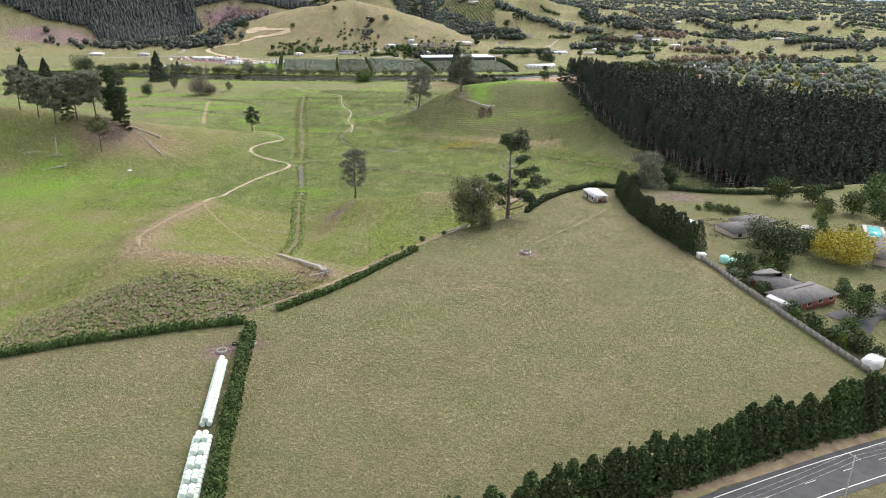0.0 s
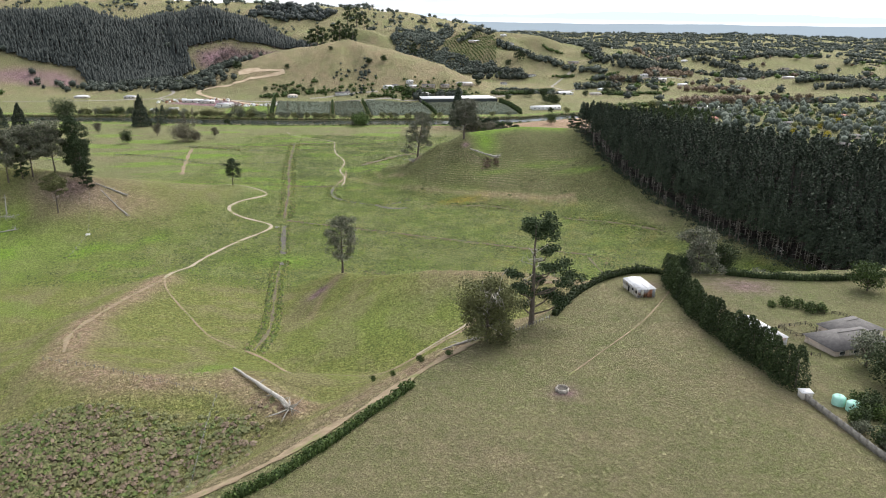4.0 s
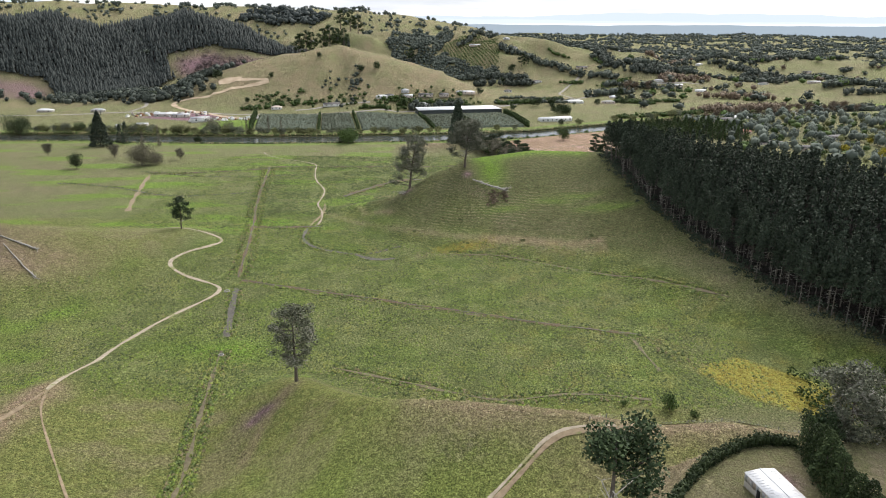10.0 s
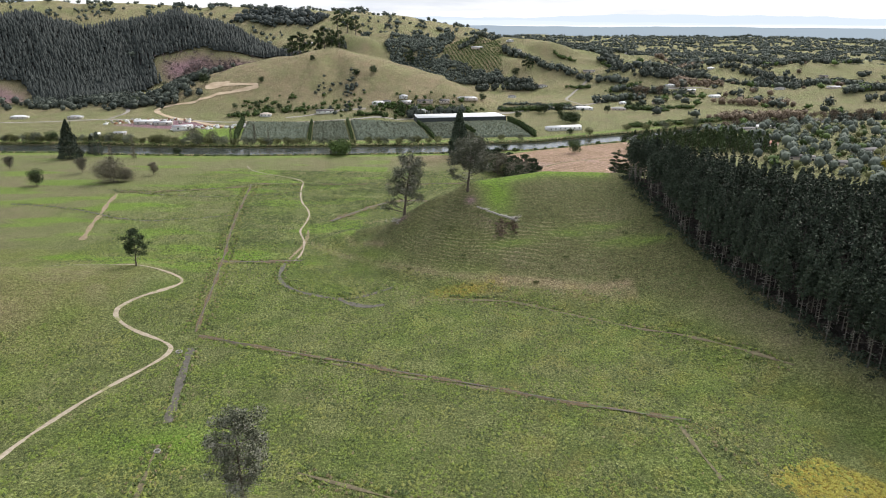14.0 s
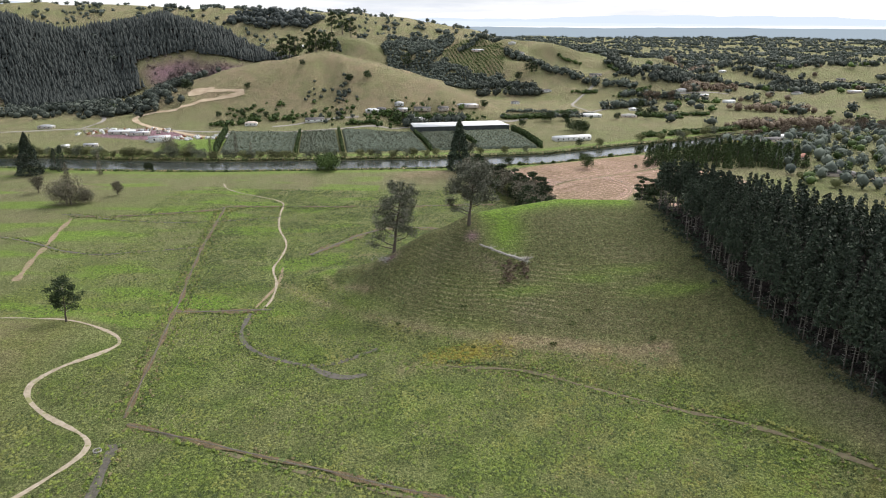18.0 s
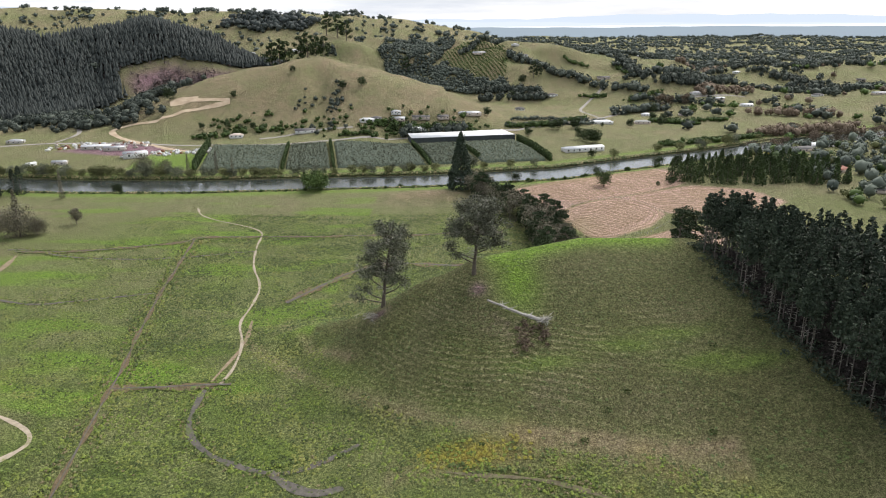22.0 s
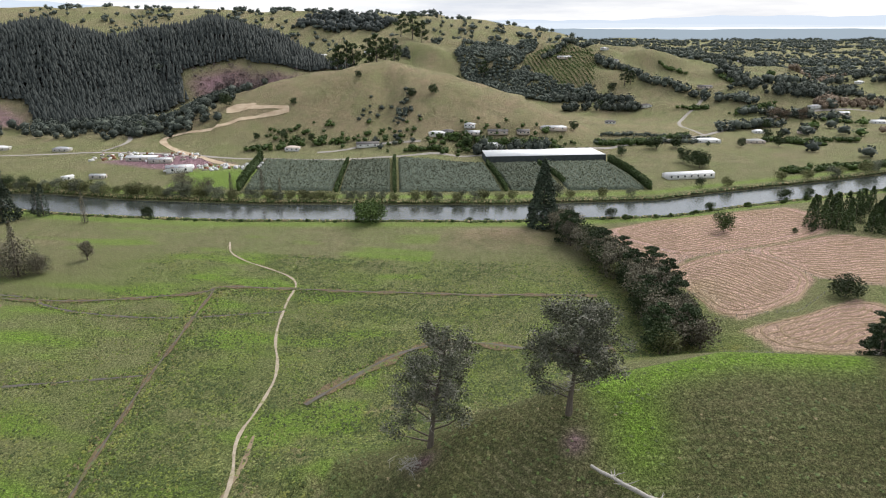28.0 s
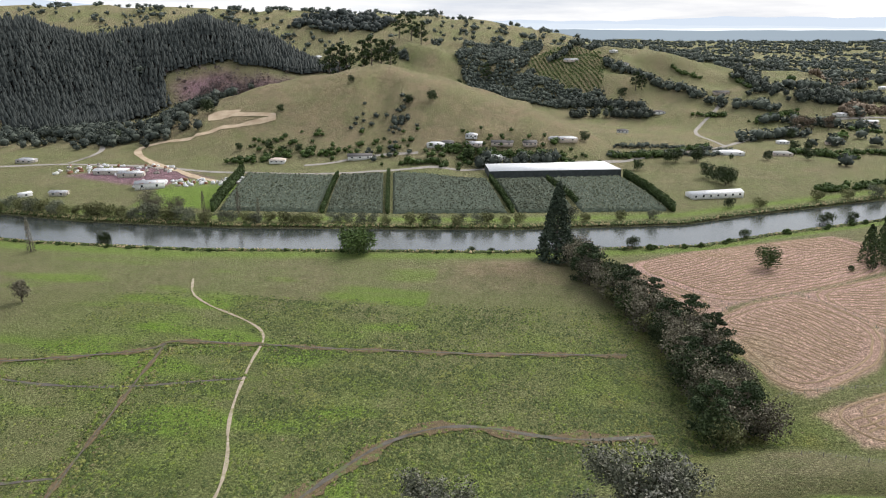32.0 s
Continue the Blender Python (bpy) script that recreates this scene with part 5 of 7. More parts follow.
# hedges of the near fields
hedge("hedge", [(-210, 122), (-150, 143), (-104, 161), (-92, 167), (-75, 173), (-51, 180)], 2.2, 1.9, M_LEAF, "long low green field hedge", 91)
hedge("hedge", [(-44, 188), (-30, 203), (-9, 238)], 1.9, 1.7, M_LEAF, "low clipped field hedge", 92)
hedge("hedge", [(33, 288), (44, 310), (57, 325), (69, 332), (79, 332)], 2.4, 2.3, M_CYPRESS, "dark curving hedge round the shed paddock", 93)
hedge("hedge", [(-48.5, 176), (-44, 146), (-38, 112), (-32, 80)], 3.4, 2.4, M_LEAF, "leafy hedge beside the wrapped bales", 94, per_m=60)
hedge("hedge", [(104, 334), (120, 331), (150, 332), (190, 345)], 2.2, 2.2, M_CYPRESS, "dark clipped hedge behind the gardens", 95)

# behind the shed: pines and broadleaf at the hedge corner
plant(tiered_pine("pine_tree", 97, 21, ragged_tufts(971, 26, 0.14, 6.8), "grey-green spreading pine behind the cypress row", M_OLDPINE, 0.5, 260, 10, 0.5, round_=0.7), [(95, 340, 1, 0)])
plant(round_tree("evergreen_tree", 98, 19, 6.0, "dense dark evergreen tree beside the pine", M_CYPRESS, leaf=0.45, count=3600, stem=0.03, lobes=16), [(105, 341, 1, 0)])
plant(round_tree("evergreen_tree", 981, 12, 5.0, "dark bushy evergreen at the end of the cypress row", M_PINE, leaf=0.45, count=2200, stem=0.03, lobes=12), [(87, 337, 1, 0)])
plant(round_tree("scrub_tree", 99, 9, 4.2, "grey-green scrubby tree by the hedge", M_GREY, leaf=0.5, count=900), [(124, 350, 1.1, 50)])
bush = round_tree("bush", 101, 7.5, 4.0, "dark rounded bush in the pasture", M_LEAF, "pasture bushes", 0.5, 800, 0.05, 7, "bush")
plant(bush, [(82, 424, 0.95, 0), (89, 418, 0.5, 40), (66, 427, 0.35, 70), (106, 405, 0.45, 10), (-22, 268, 0.3, 0), (-8, 262, 0.35, 50), (0, 258, 0.3, 90), (-15, 255, 0.25, 20)])

# ---------------------------------------------------------------- river flat beyond the hill
tree_line = along(smooth_line([(20, 1006), (24, 985), (40, 940), (54, 900), (60, 865), (62, 830), (58, 800)], 2), 5.0)
rs = np.random.RandomState(120)
mixed = [open_pine("pine_tree", 121, 21, 8.0, "dark ragged pine in the boundary tree line", bare=0.05, limbs=16, dead=6, per=130, leaf=0.8, group="boundary tree line"),
         round_tree("willow", 122, 18, 9.0, "grey-brown half-bare willow in the tree line", M_GREYTWIG, "boundary tree line", 0.75, 1500, 0.05, 11),
         round_tree("evergreen_tree", 123, 17, 8.0, "dark evergreen tree in the boundary tree line", M_CYPRESS, "boundary tree line", 0.75, 1700, 0.06, 11),
         round_tree("broadleaf_tree", 124, 12, 7.0, "olive-green broadleaf tree in the tree line", M_OLIVE, "boundary tree line", 0.6, 1000, 0.1, 9)]
spots = [[], [], [], []]
for i, (x, y, a) in enumerate(tree_line):
    k = (1, 2, 3, 1, 2, 1, 3, 0)[i % 8]
    spots[k].append((x + rs.uniform(-4, 4), y, rs.uniform(0.95, 1.25), rs.uniform(0, 360)))
    if i % 2 and i > 6:
        spots[(0, 2, 1)[i % 3]].append((x + 13 + rs.uniform(-4, 4), y + rs.uniform(-5, 5), rs.uniform(0.75, 1.0), rs.uniform(0, 360)))
for proto, sp in zip(mixed, spots):
    plant(proto, sp)
plant(cone_tree("dark_conifer", 126, 50, 11.5, "very tall dark spreading conifer by the river", M_WOODPINE, "", 1.5, 5200, 0.05, 0.8), [(9, 1006, 1, 0)])
plant(round_tree("river_tree", 127, 11, 8.5, "broad dark tree leaning over the river bank", M_LEAF, "", 0.7, 2200, 0.06, 12), [(-117, 1009, 1.7, 0)])
plant(round_tree("field_tree", 128, 15, 8.5, "rounded green tree standing in the hay field", M_LEAF, "", 0.7, 1500, 0.06, 11), [(127, 984, 1, 0)])
plant(round_tree("field_tree", 129, 13, 11, "broad dark evergreen tree by the hay field fence", M_CYPRESS, "", 0.75, 1700, 0.04, 12), [(158, 870, 1, 0)])
plant(open_pine("pine_tree", 130, 17, 6.5, "dark pine at the corner of the wood", bare=0.05, limbs=15, dead=2, per=95, leaf=0.7, group="pines past the hill"),
      [(112, 737, 0.9, 0), (121, 742, 1.05, 60), (131, 747, 1.0, 100), (142, 752, 1.1, 200), (118, 752, 0.9, 30), (160, 757, 1.05, 10)])
grove = cone_tree("grove_conifer", 131, 17, 4.2, "dark green conifer in a dense grove", M_CONIFER, "grove by the river", 0.95, 520, 0.02, 0.7)
rs = np.random.RandomState(132)
plant(grove, [(x, y, rs.uniform(0.75, 1.15), rs.uniform(0, 360)) for x, y in ground_spots(133, [(186, 1000), (205, 1045), (290, 1075), (345, 1040), (335, 990), (270, 985)], 10.0)])
plant(round_tree("small_tree", 134, 8, 3.4, "small dark tree by the fence corner", M_CYPRESS, "", 0.6, 500, 0.05, 6), [(184, 990, 1, 0), (172, 986, 0.6, 0)])

# left part of the flat
plant(round_tree("bare_willow", 136, 24, 15, "tangled grey-brown willow clump on the flat", M_GREYTWIG, "willows on the flat", 0.75, 3800, 0.03, 18), [(-300, 874, 1, 0), (-288, 878, 0.6, 90)])
plant(round_tree("bare_willow", 135, 17, 6, "slender grey-brown willow on the flat", M_GREYTWIG, "willows on the flat", 0.7, 1300, 0.12, 9), [(-344, 912, 1, 0), (-274, 905, 0.85, 60), (-420, 925, 0.9, 0)])
plant(round_tree("broadleaf_tree", 137, 18, 8.5, "dark rounded tree on the flat", M_CYPRESS, "trees on the flat", 0.7, 1700, 0.05, 11), [(-356, 857, 1, 0)])
plant(round_tree("broadleaf_tree", 1371, 33, 19, "very broad dark tree by the river", M_CYPRESS, "trees on the flat", 1.0, 3600, 0.05, 16), [(-530, 1062, 1, 0), (-465, 1085, 0.45, 0), (-450, 1088, 0.4, 50)])
plant(cone_tree("dark_conifer", 138, 39, 12.0, "tall dark conifer near the river", M_WOODPINE, "river conifers", 1.3, 3800, 0.03, 0.8), [(-393, 985, 1, 0), (-500, 905, 0.95, 70), (-560, 960, 0.9, 30)])
plant(cone_tree("dark_conifer", 1381, 25, 5.0, "narrow dark conifer near the river", M_WOODPINE, "river conifers", 0.9, 900, 0.02, 0.6), [(-380, 1006, 0.85, 0), (-371, 1001, 1, 60), (-470, 900, 0.9, 0)])
plant(cone_tree("poplar", 139, 26, 2.6, "thin half-bare poplar on the flat", M_GREYTWIG, "poplars", 0.7, 620, 0.02, 0.45), [(-296, 872, 1.3, 0), (-327, 985, 0.9, 0), (-255, 1083, 0.75, 0), (-228, 1085, 0.85, 0), (-212, 1084, 0.6, 0), (-128, 1014, 0.7, 0), (-405, 1000, 1.1, 0)])
plant(round_tree("clipped_shrub", 140, 13, 6.0, "dense upright dark shrub on the river bank", M_CYPRESS, "", 0.6, 1600, 0.02, 9), [(-291, 1010, 1, 0)])

# shrubs and willows along both banks
bank_a = round_tree("bank_willow", 141, 13.0, 8.0, "grey-green willow on the far river bank", M_GREY, "bank willows", 0.85, 900, 0.02, 8, branches=False)
bank_b = round_tree("bank_willow", 142, 11.0, 7.6, "olive-green willow on the far river bank", M_OLIVE, "bank willows", 0.85, 850, 0.02, 8, branches=False)
bank_c = round_tree("bank_shrub", 143, 3.2, 2.4, "low dark shrub on the river bank", M_LEAF, "bank shrubs", 0.6, 260, 0.02, 5, "shrub", branches=False)
rs = np.random.RandomState(144)
sa, sb, sc = [], [], []
for x in np.arange(-520, -10, 7.5):
    if x < -140 or rs.uniform() < 0.85:
        (sa if rs.uniform() < 0.3 else sb).append((x + rs.uniform(-3, 3), float(river_mid(x)) + rs.uniform(28, 36), rs.uniform(0.6, 1.15 if x < -250 else 0.85), rs.uniform(0, 360)))
for x in np.arange(20, 420, 13):
    if rs.uniform() < 0.62 and not 95 < x < 175:
        (sa if rs.uniform() < 0.4 else sb).append((x + rs.uniform(-4, 4), float(river_mid(x)) + rs.uniform(30, 38), rs.uniform(0.6, 1.2), rs.uniform(0, 360)))
for x in np.arange(-480, 420, 13):
    if rs.uniform() < 0.7:
        sc.append((x + rs.uniform(-6, 6), float(river_mid(x)) - rs.uniform(36, 40), rs.uniform(0.5, 1.7 if x > 60 else 0.9), rs.uniform(0, 360)))
plant(bank_a, sa), plant(bank_b, sb), plant(bank_c, sc)
plant(round_tree("bare_willow", 145, 22, 13, "big purple-grey bare willow by the yard", M_GREYTWIG, "willows on the flat", 0.7, 2600, 0.03, 14), [(-300, 1086, 1, 0), (-280, 1088, 0.7, 90)])
plant(round_tree("bank_tree", 146, 12, 6.5, "dark evergreen on the river bank", M_CYPRESS, "bank trees", 0.75, 900, 0.04, 9, branches=False),
      [(139, 1072, 0.7, 0), (213, 1128, 1, 40), (236, 1140, 0.8, 100), (60, 1040, 0.8, 10), (150, 1158, 0.8, 0), (168, 1234, 1.3, 0), (160, 1243, 1.2, 50), (-45, 1024, 0.5, 70), (-32, 1026, 0.45, 20)])

# mown hay: two headland rows round each field, wavy rows across the middle
def windrow(line, k, root):
    co = []
    for i, (x, y, a) in enumerate(line):
        for v, h in ((-0.55, 0.03), (0, 0.36 + 0.12 * math.sin(i * 1.7 + k)), (0.55, 0.03)):
            co.append((x - math.sin(a) * v, y + math.cos(a) * v, h))
    co = np.array(co)
    co[:, 2] += ground_height(co[:, 0], co[:, 1]) + 0.05
    fs = np.array([(i * 3 + j, (i + 1) * 3 + j, (i + 1) * 3 + j + 1, i * 3 + j + 1) for i in range(len(line) - 1) for j in (0, 1)])
    part("windrow", mesh_of("windrow", co, fs, M_HAYROW), root)


for k, (poly, heading) in enumerate(zip(HAY, (28, -58, -52, 12, 30))):
    root = tagged(new("mown_hay"), "rings of brown hay lying in rows on the mown field", "hay", "hay fields")
    cx, cy = sum(p[0] for p in poly) / len(poly), sum(p[1] for p in poly) / len(poly)
    mean = float(line_near(np.array([cx]), np.array([cy]), poly + [poly[0]])[0][0])
    for d in (2.0, 5.4):
        sc = 1 - d / mean
        if sc < 0.3:
            continue
        ring = [(cx + (px - cx) * sc, cy + (py - cy) * sc) for px, py in poly]
        ring = smooth_line(ring + [ring[0], ring[1]], 2)[4:]
        ring = [(x + 0.9 * float(wav(x, y, 9, 1.0)), y + 0.9 * float(wav(x, y, 11, 3.0))) for x, y in ring]
        windrow(along(ring, 2.6), k, root)
    ca, sn = math.cos(radians(heading)), math.sin(radians(heading))
    for off in np.arange(-90, 90, 3.4):
        run = []
        for u in np.arange(-95, 95, 2.4):
            w = off + 4.5 * float(wav(cx + u, cy + off * 0.5, 34, 2.0 + k)) + 0.5 * math.sin(u * 0.31 + off)
            x, y = cx + u * ca - w * sn, cy + u * sn + w * ca
            q = np.array([x]), np.array([y])
            if inside(*q, poly)[0] and line_near(*q, poly + [poly[0]])[0][0] > (8.0 if mean > 14 else 6.0):
                run.append((x, y))
            else:
                if len(run) > 4:
                    windrow(along(run, 2.3), k, root)
                run = []
        if len(run) > 4:
            windrow(along(run, 2.3), k, root)


# ---------------------------------------------------------------- fences
post_heap = Heap()
post_heap.tube([(0, 0, -0.3), (0, 0, 0.8), (0, 0, 1.25)], [0.10, 0.095, 0.085], 6)
POST = post_heap.mesh("post", M_FENCE)


def wire_fence(pts, label, step=5.0, big=1.0):
    line = along(pts, step)
    root = thing("wire_fence", line[0][0], line[0][1], label, "fence", "farm fences")
    x0, y0, z0 = root.location
    hp = Heap()
    for i, (x, y, a) in enumerate(line):
        z = ground_z(x, y)
        p = part("post", POST, root)
        p.location = (x - x0, y - y0, z - z0)
        p.scale = (big, big, big)
    for h in (0.5, 0.8, 1.1):
        pp = [(x - x0, y - y0, ground_z(x, y) - z0 + h * big) for x, y, a in line]
        hp.tube(pp, [0.012] * len(pp), 3)
    part("wire", hp.mesh("wire", M_TIN), root)


wire_fence([(52, 1004), (70, 967), (93, 928), (130, 947), (146, 924), (154, 897)], "post and wire fence between the hay fields", 5, 1.2)
wire_fence([(93, 928), (78, 912)], "post and wire fence at the hay field corner", 4, 1.2)
wire_fence([(155, 897), (190, 888), (232, 900)], "post and wire fence beside the dark tree", 5, 1.2)
wire_fence([(88, 838), (128, 846), (155, 880)], "post and wire fence below the hay field", 5, 1.2)
wire_fence([(80, 792), (96, 784), (120, 780), (150, 790)], "old fence posts on the bank", 6, 1.3)
wire_fence([(-60, 196), (-62, 225), (-68, 268), (-90, 270), (-140, 300)], "post and wire fence over the spur", 5, 1.1)
wire_fence([(-222, 470), (-231, 515), (-246, 552)], "post and wire fence up the hill", 6, 1.1)
wire_fence([(40, 366), (60, 371), (82, 373), (104, 360)], "post and wire fence below the shed paddock", 5, 1.2)
wire_fence([(14, 268), (20, 274), (32, 286)], "leaning wooden fence under the pine", 1.6, 1.0)
wire_fence([(-60, 186), (-52, 190), (-44, 188)], "wooden gateway fence between hedges", 2.0, 1.1)

# ---------------------------------------------------------------- orchard across the river
def block_canopy(poly, seed, label):
    rs = np.random.RandomState(seed)
    n = 46
    (a, b, c, d) = [np.array(p, float) for p in poly]
    u, v = np.meshgrid(np.linspace(0, 1, n), np.linspace(0, 1, n))
    p = (1 - v)[..., None] * ((1 - u)[..., None] * a + u[..., None] * b) + v[..., None] * ((1 - u)[..., None] * d + u[..., None] * c)
    z = ground_height(p[..., 0], p[..., 1]) + 2.5 + 0.30 * rs.normal(size=(n, n)) + 0.3 * np.sin(u * 60)
    edge = (u == 0) | (u == 1) | (v == 0) | (v == 1)
    z = np.where(edge, z - 2.4, z)
    i = np.arange(n * n).reshape(n, n)
    fs = np.stack([i[:-1, :-1], i[:-1, 1:], i[1:, 1:], i[1:, :-1]], -1).reshape(-1, 4)
    root = tagged(new("orchard_block"), label, "orchard", "orchard blocks")
    part("canopy", mesh_of("canopy", np.dstack([p, z]).reshape(-1, 3), fs, M_ORCHARD), root)
    m = 2600
    uu, vv = rs.uniform(0.01, 0.99, m), rs.uniform(0.01, 0.99, m)
    q = (1 - vv)[:, None] * ((1 - uu)[:, None] * a + uu[:, None] * b) + vv[:, None] * ((1 - uu)[:, None] * d + uu[:, None] * c)
    pts = np.stack([q[:, 0], q[:, 1], ground_height(q[:, 0], q[:, 1]) + 2.8 + rs.uniform(-0.2, 0.5, m)], -1)
    co, fs = leaf_quads(pts, 1.1, rs)
    part("leaf_layer", mesh_of("leaf_layer", co, fs, M_GREY), root)


block_canopy([(-250, 1099), (-172, 1103), (-189, 1216), (-273, 1215)], 151, "grey-green orchard block on overhead wires")
block_canopy([(-165, 1104), (-121, 1107), (-145, 1228), (-184, 1218)], 152, "grey-green orchard block between tall hedges")
block_canopy([(-113, 1107), (-25, 1119), (-48, 1222), (-137, 1232)], 153, "wide grey-green orchard block by the river")
block_canopy([(-17, 1121), (27, 1128), (4, 1232), (-40, 1222)], 154, "grey-green orchard block below the white canopy")
block_canopy([(33, 1129), (100, 1141), (73, 1249), (9, 1234)], 155, "grey-green orchard block below the white canopy")
for k, (pts, w, h) in enumerate((([(-254, 1096), (-278, 1217)], 4.5, 9), ([(-168, 1102), (-187, 1219)], 3, 4.5), ([(-117, 1106), (-141, 1232)], 3, 4.5), ([(-21, 1120), (-45, 1226)], 3.5, 5),
                                 ([(30, 1150), (7, 1232)], 3.0, 4.5), ([(104, 1142), (79, 1255)], 4.5, 7))):
    hedge("shelter_hedge", pts, w, h, M_CONIFER, "tall clipped green shelter hedge beside the orchard", 160 + k, 1.0, 26, "orchard hedges", 0.1)
canopy = tagged(new("crop_canopy"), "long white cloth canopy over part of the orchard", "canopy")
hp, wall = Heap(), Heap()
fl, fr, br, bl = (-46, 1230), (76, 1255), (63, 1288), (-52, 1260)
hp.add([(*fl, 11.2), (*fr, 11.2), (*br, 12.2), (*bl, 12.2), (*fl, 10.9), (*fr, 10.9), (*br, 11.9), (*bl, 11.9)], ((0, 1, 2, 3), (7, 6, 5, 4), (0, 4, 5, 1), (1, 5, 6, 2), (2, 6, 7, 3), (3, 7, 4, 0)))
for a, b in ((fl, fr), (fr, br), (br, bl), (bl, fl)):
    wall.add([(*a, 3), (*b, 3), (*b, 10.88), (*a, 10.88)], ((0, 1, 2, 3),))
part("roof_cloth", hp.mesh("roof_cloth", M_CLOTH), canopy, "white woven cloth")
part("side_net", wall.mesh("side_net", M_SHADE), canopy, "dark hanging shade net")


# ---------------------------------------------------------------- buildings
def building(name, x, y, length, width, wall_h, roof_h, turn, roof_mat, wall_mat, label, hip=True, eave=0.5, windows=4, group="", lift=0.0, category="house", door=True, porch=False):
    """Walls, pitched roof, windows with frames and a door, long side along the local x axis."""
    root = thing(name, x, y, label, category, group, turn, z=ground_z(x, y) + lift)
    w = Heap()
    w.box(0, 0, wall_h / 2 - 0.6, length, width, wall_h + 1.2)
    L, W = length / 2 + eave, width / 2 + eave
    inset = W if hip else 0.0
    if not hip:
        w.add([(-length / 2, -width / 2, wall_h), (-length / 2, width / 2, wall_h), (-length / 2, 0, wall_h + roof_h * 0.9), (length / 2, -width / 2, wall_h), (length / 2, width / 2, wall_h),
               (length / 2, 0, wall_h + roof_h * 0.9)], ((0, 2, 1), (3, 4, 5)))
    part("wall", w.mesh("wall", wall_mat), root)
    r = Heap()
    t = 0.16
    co = [(-L, -W, wall_h), (L, -W, wall_h), (L, W, wall_h), (-L, W, wall_h), (-L + inset, 0, wall_h + roof_h), (L - inset, 0, wall_h + roof_h)]
    co += [(a, b, c - t) for a, b, c in co]
    r.add(co, ((0, 1, 5, 4), (1, 2, 5), (2, 3, 4, 5), (3, 0, 4), (6, 10, 11, 7), (8, 9, 6, 7), (0, 6, 7, 1), (1, 7, 8, 2), (2, 8, 9, 3), (3, 9, 6, 0)))
    roof = part("roof", r.mesh("roof", roof_mat), root)
    cap = Heap()
    cap.tube([(-L + inset, 0, wall_h + roof_h + 0.03), (L - inset, 0, wall_h + roof_h + 0.03)], [0.14, 0.14], 5)
    part("ridge_cap", cap.mesh("ridge_cap", roof_mat), roof)
    n = windows
    for side in (-1, 1):
        for k in range(n):
            px = -length / 2 + length * (k + 0.5) / n
            g = Heap()
            g.box(px, side * (width / 2 + 0.02), wall_h * 0.58, min(1.8, length / n * 0.6), 0.08, wall_h * 0.42)
            win = part("window", g.mesh("window", M_GLASS), root, "dark glazed window")
            f = Heap()
            hw, hh, zc = min(1.8, length / n * 0.6) / 2, wall_h * 0.21, wall_h * 0.58
            f.add([(px + a * (hw + e), side * (width / 2 + dep), zc + b * (hh + e)) for dep in (0.02, 0.09) for e in (0.08, -0.02) for a, b in ((-1, -1), (1, -1), (1, 1), (-1, 1))],
                  [q for i in range(4) for j in ((i + 1) % 4,) for q in ((8 + i, 8 + j, 12 + j, 12 + i), (i, j, 8 + j, 8 + i), (4 + i, 12 + i, 12 + j, 4 + j))])
            part("window_frame", f.mesh("window_frame", M_WALLW), win)
    if door:
        d = Heap()
        d.box(length / 2 + 0.03, 0, 1.05, 0.08, 1.0, 2.1)
        part("door", d.mesh("door", M_DARK), root)
    return root


building("packing_shed", 146, 1191, 48, 11, 4.0, 1.8, 20, M_WHITEROOF, M_WALLW, "long white packing shed by the river", False, windows=7, category="shed")
building("farm_shed", -338, 1156, 24, 14, 5.0, 1.6, 25, M_TIN, M_WALLW, "grey iron-roofed shed in the scrap yard", False, windows=2, category="shed", group="yard sheds")
building("farm_shed", -404, 1206, 30, 11, 4.0, 1.3, 10, M_WHITEROOF, M_BOARD, "pale iron-roofed yard shed", False, windows=3, category="shed", group="yard sheds")
building("farm_shed", -378, 1196, 22, 10, 4.0, 1.2, 8, M_TIN, M_BOARD, "low grey yard shed", False, windows=2, category="shed", group="yard sheds")
building("farm_shed", -405, 1128, 14, 7, 3.0, 1.2, 5, M_TIN, M_BOARD, "small grey shed on the grass", False, windows=2, category="shed", group="yard sheds")
building("farm_shed", -432, 1122, 10, 5, 3.0, 1.0, 60, M_WHITEROOF, M_WALLW, "small white shed on the grass", False, windows=1, category="shed", group="yard sheds")
rs = np.random.RandomState(170)
for k in range(170):
    s = rs.uniform()
    x, y = (-352 + 95 * s + rs.uniform(-8, 8), 1163 + 28 * s + rs.uniform(-10, 14)) if k % 5 < 3 else (rs.uniform(-462, -345), rs.uniform(1196, 1240))
    root = thing("scrap_item", x, y, ("white panel van body", "stack of grey timber and iron", "rusty old machine part")[k % 3] + " in the scrap yard", "scrap", "yard scrap", rs.uniform(0, 180))
    hp = Heap()
    l, w, h = rs.uniform(2.2, 6.0), rs.uniform(1.6, 3), rs.uniform(0.9, 2.2)
    hp.box(0, 0, h / 2 - 0.1, l, w, h, 0, 0, rs.uniform(0.75, 0.98))
    hp.box(l * 0.2, 0, h + 0.15, l * 0.4, w * 0.8, 0.5, 0, 0, 0.9)
    part("body", hp.mesh("body", (M_WHITEROOF, M_GREYWOOD, M_RUST, M_WALLW)[0 if k % 5 < 2 else (k % 3) if k % 4 else 3]), root)

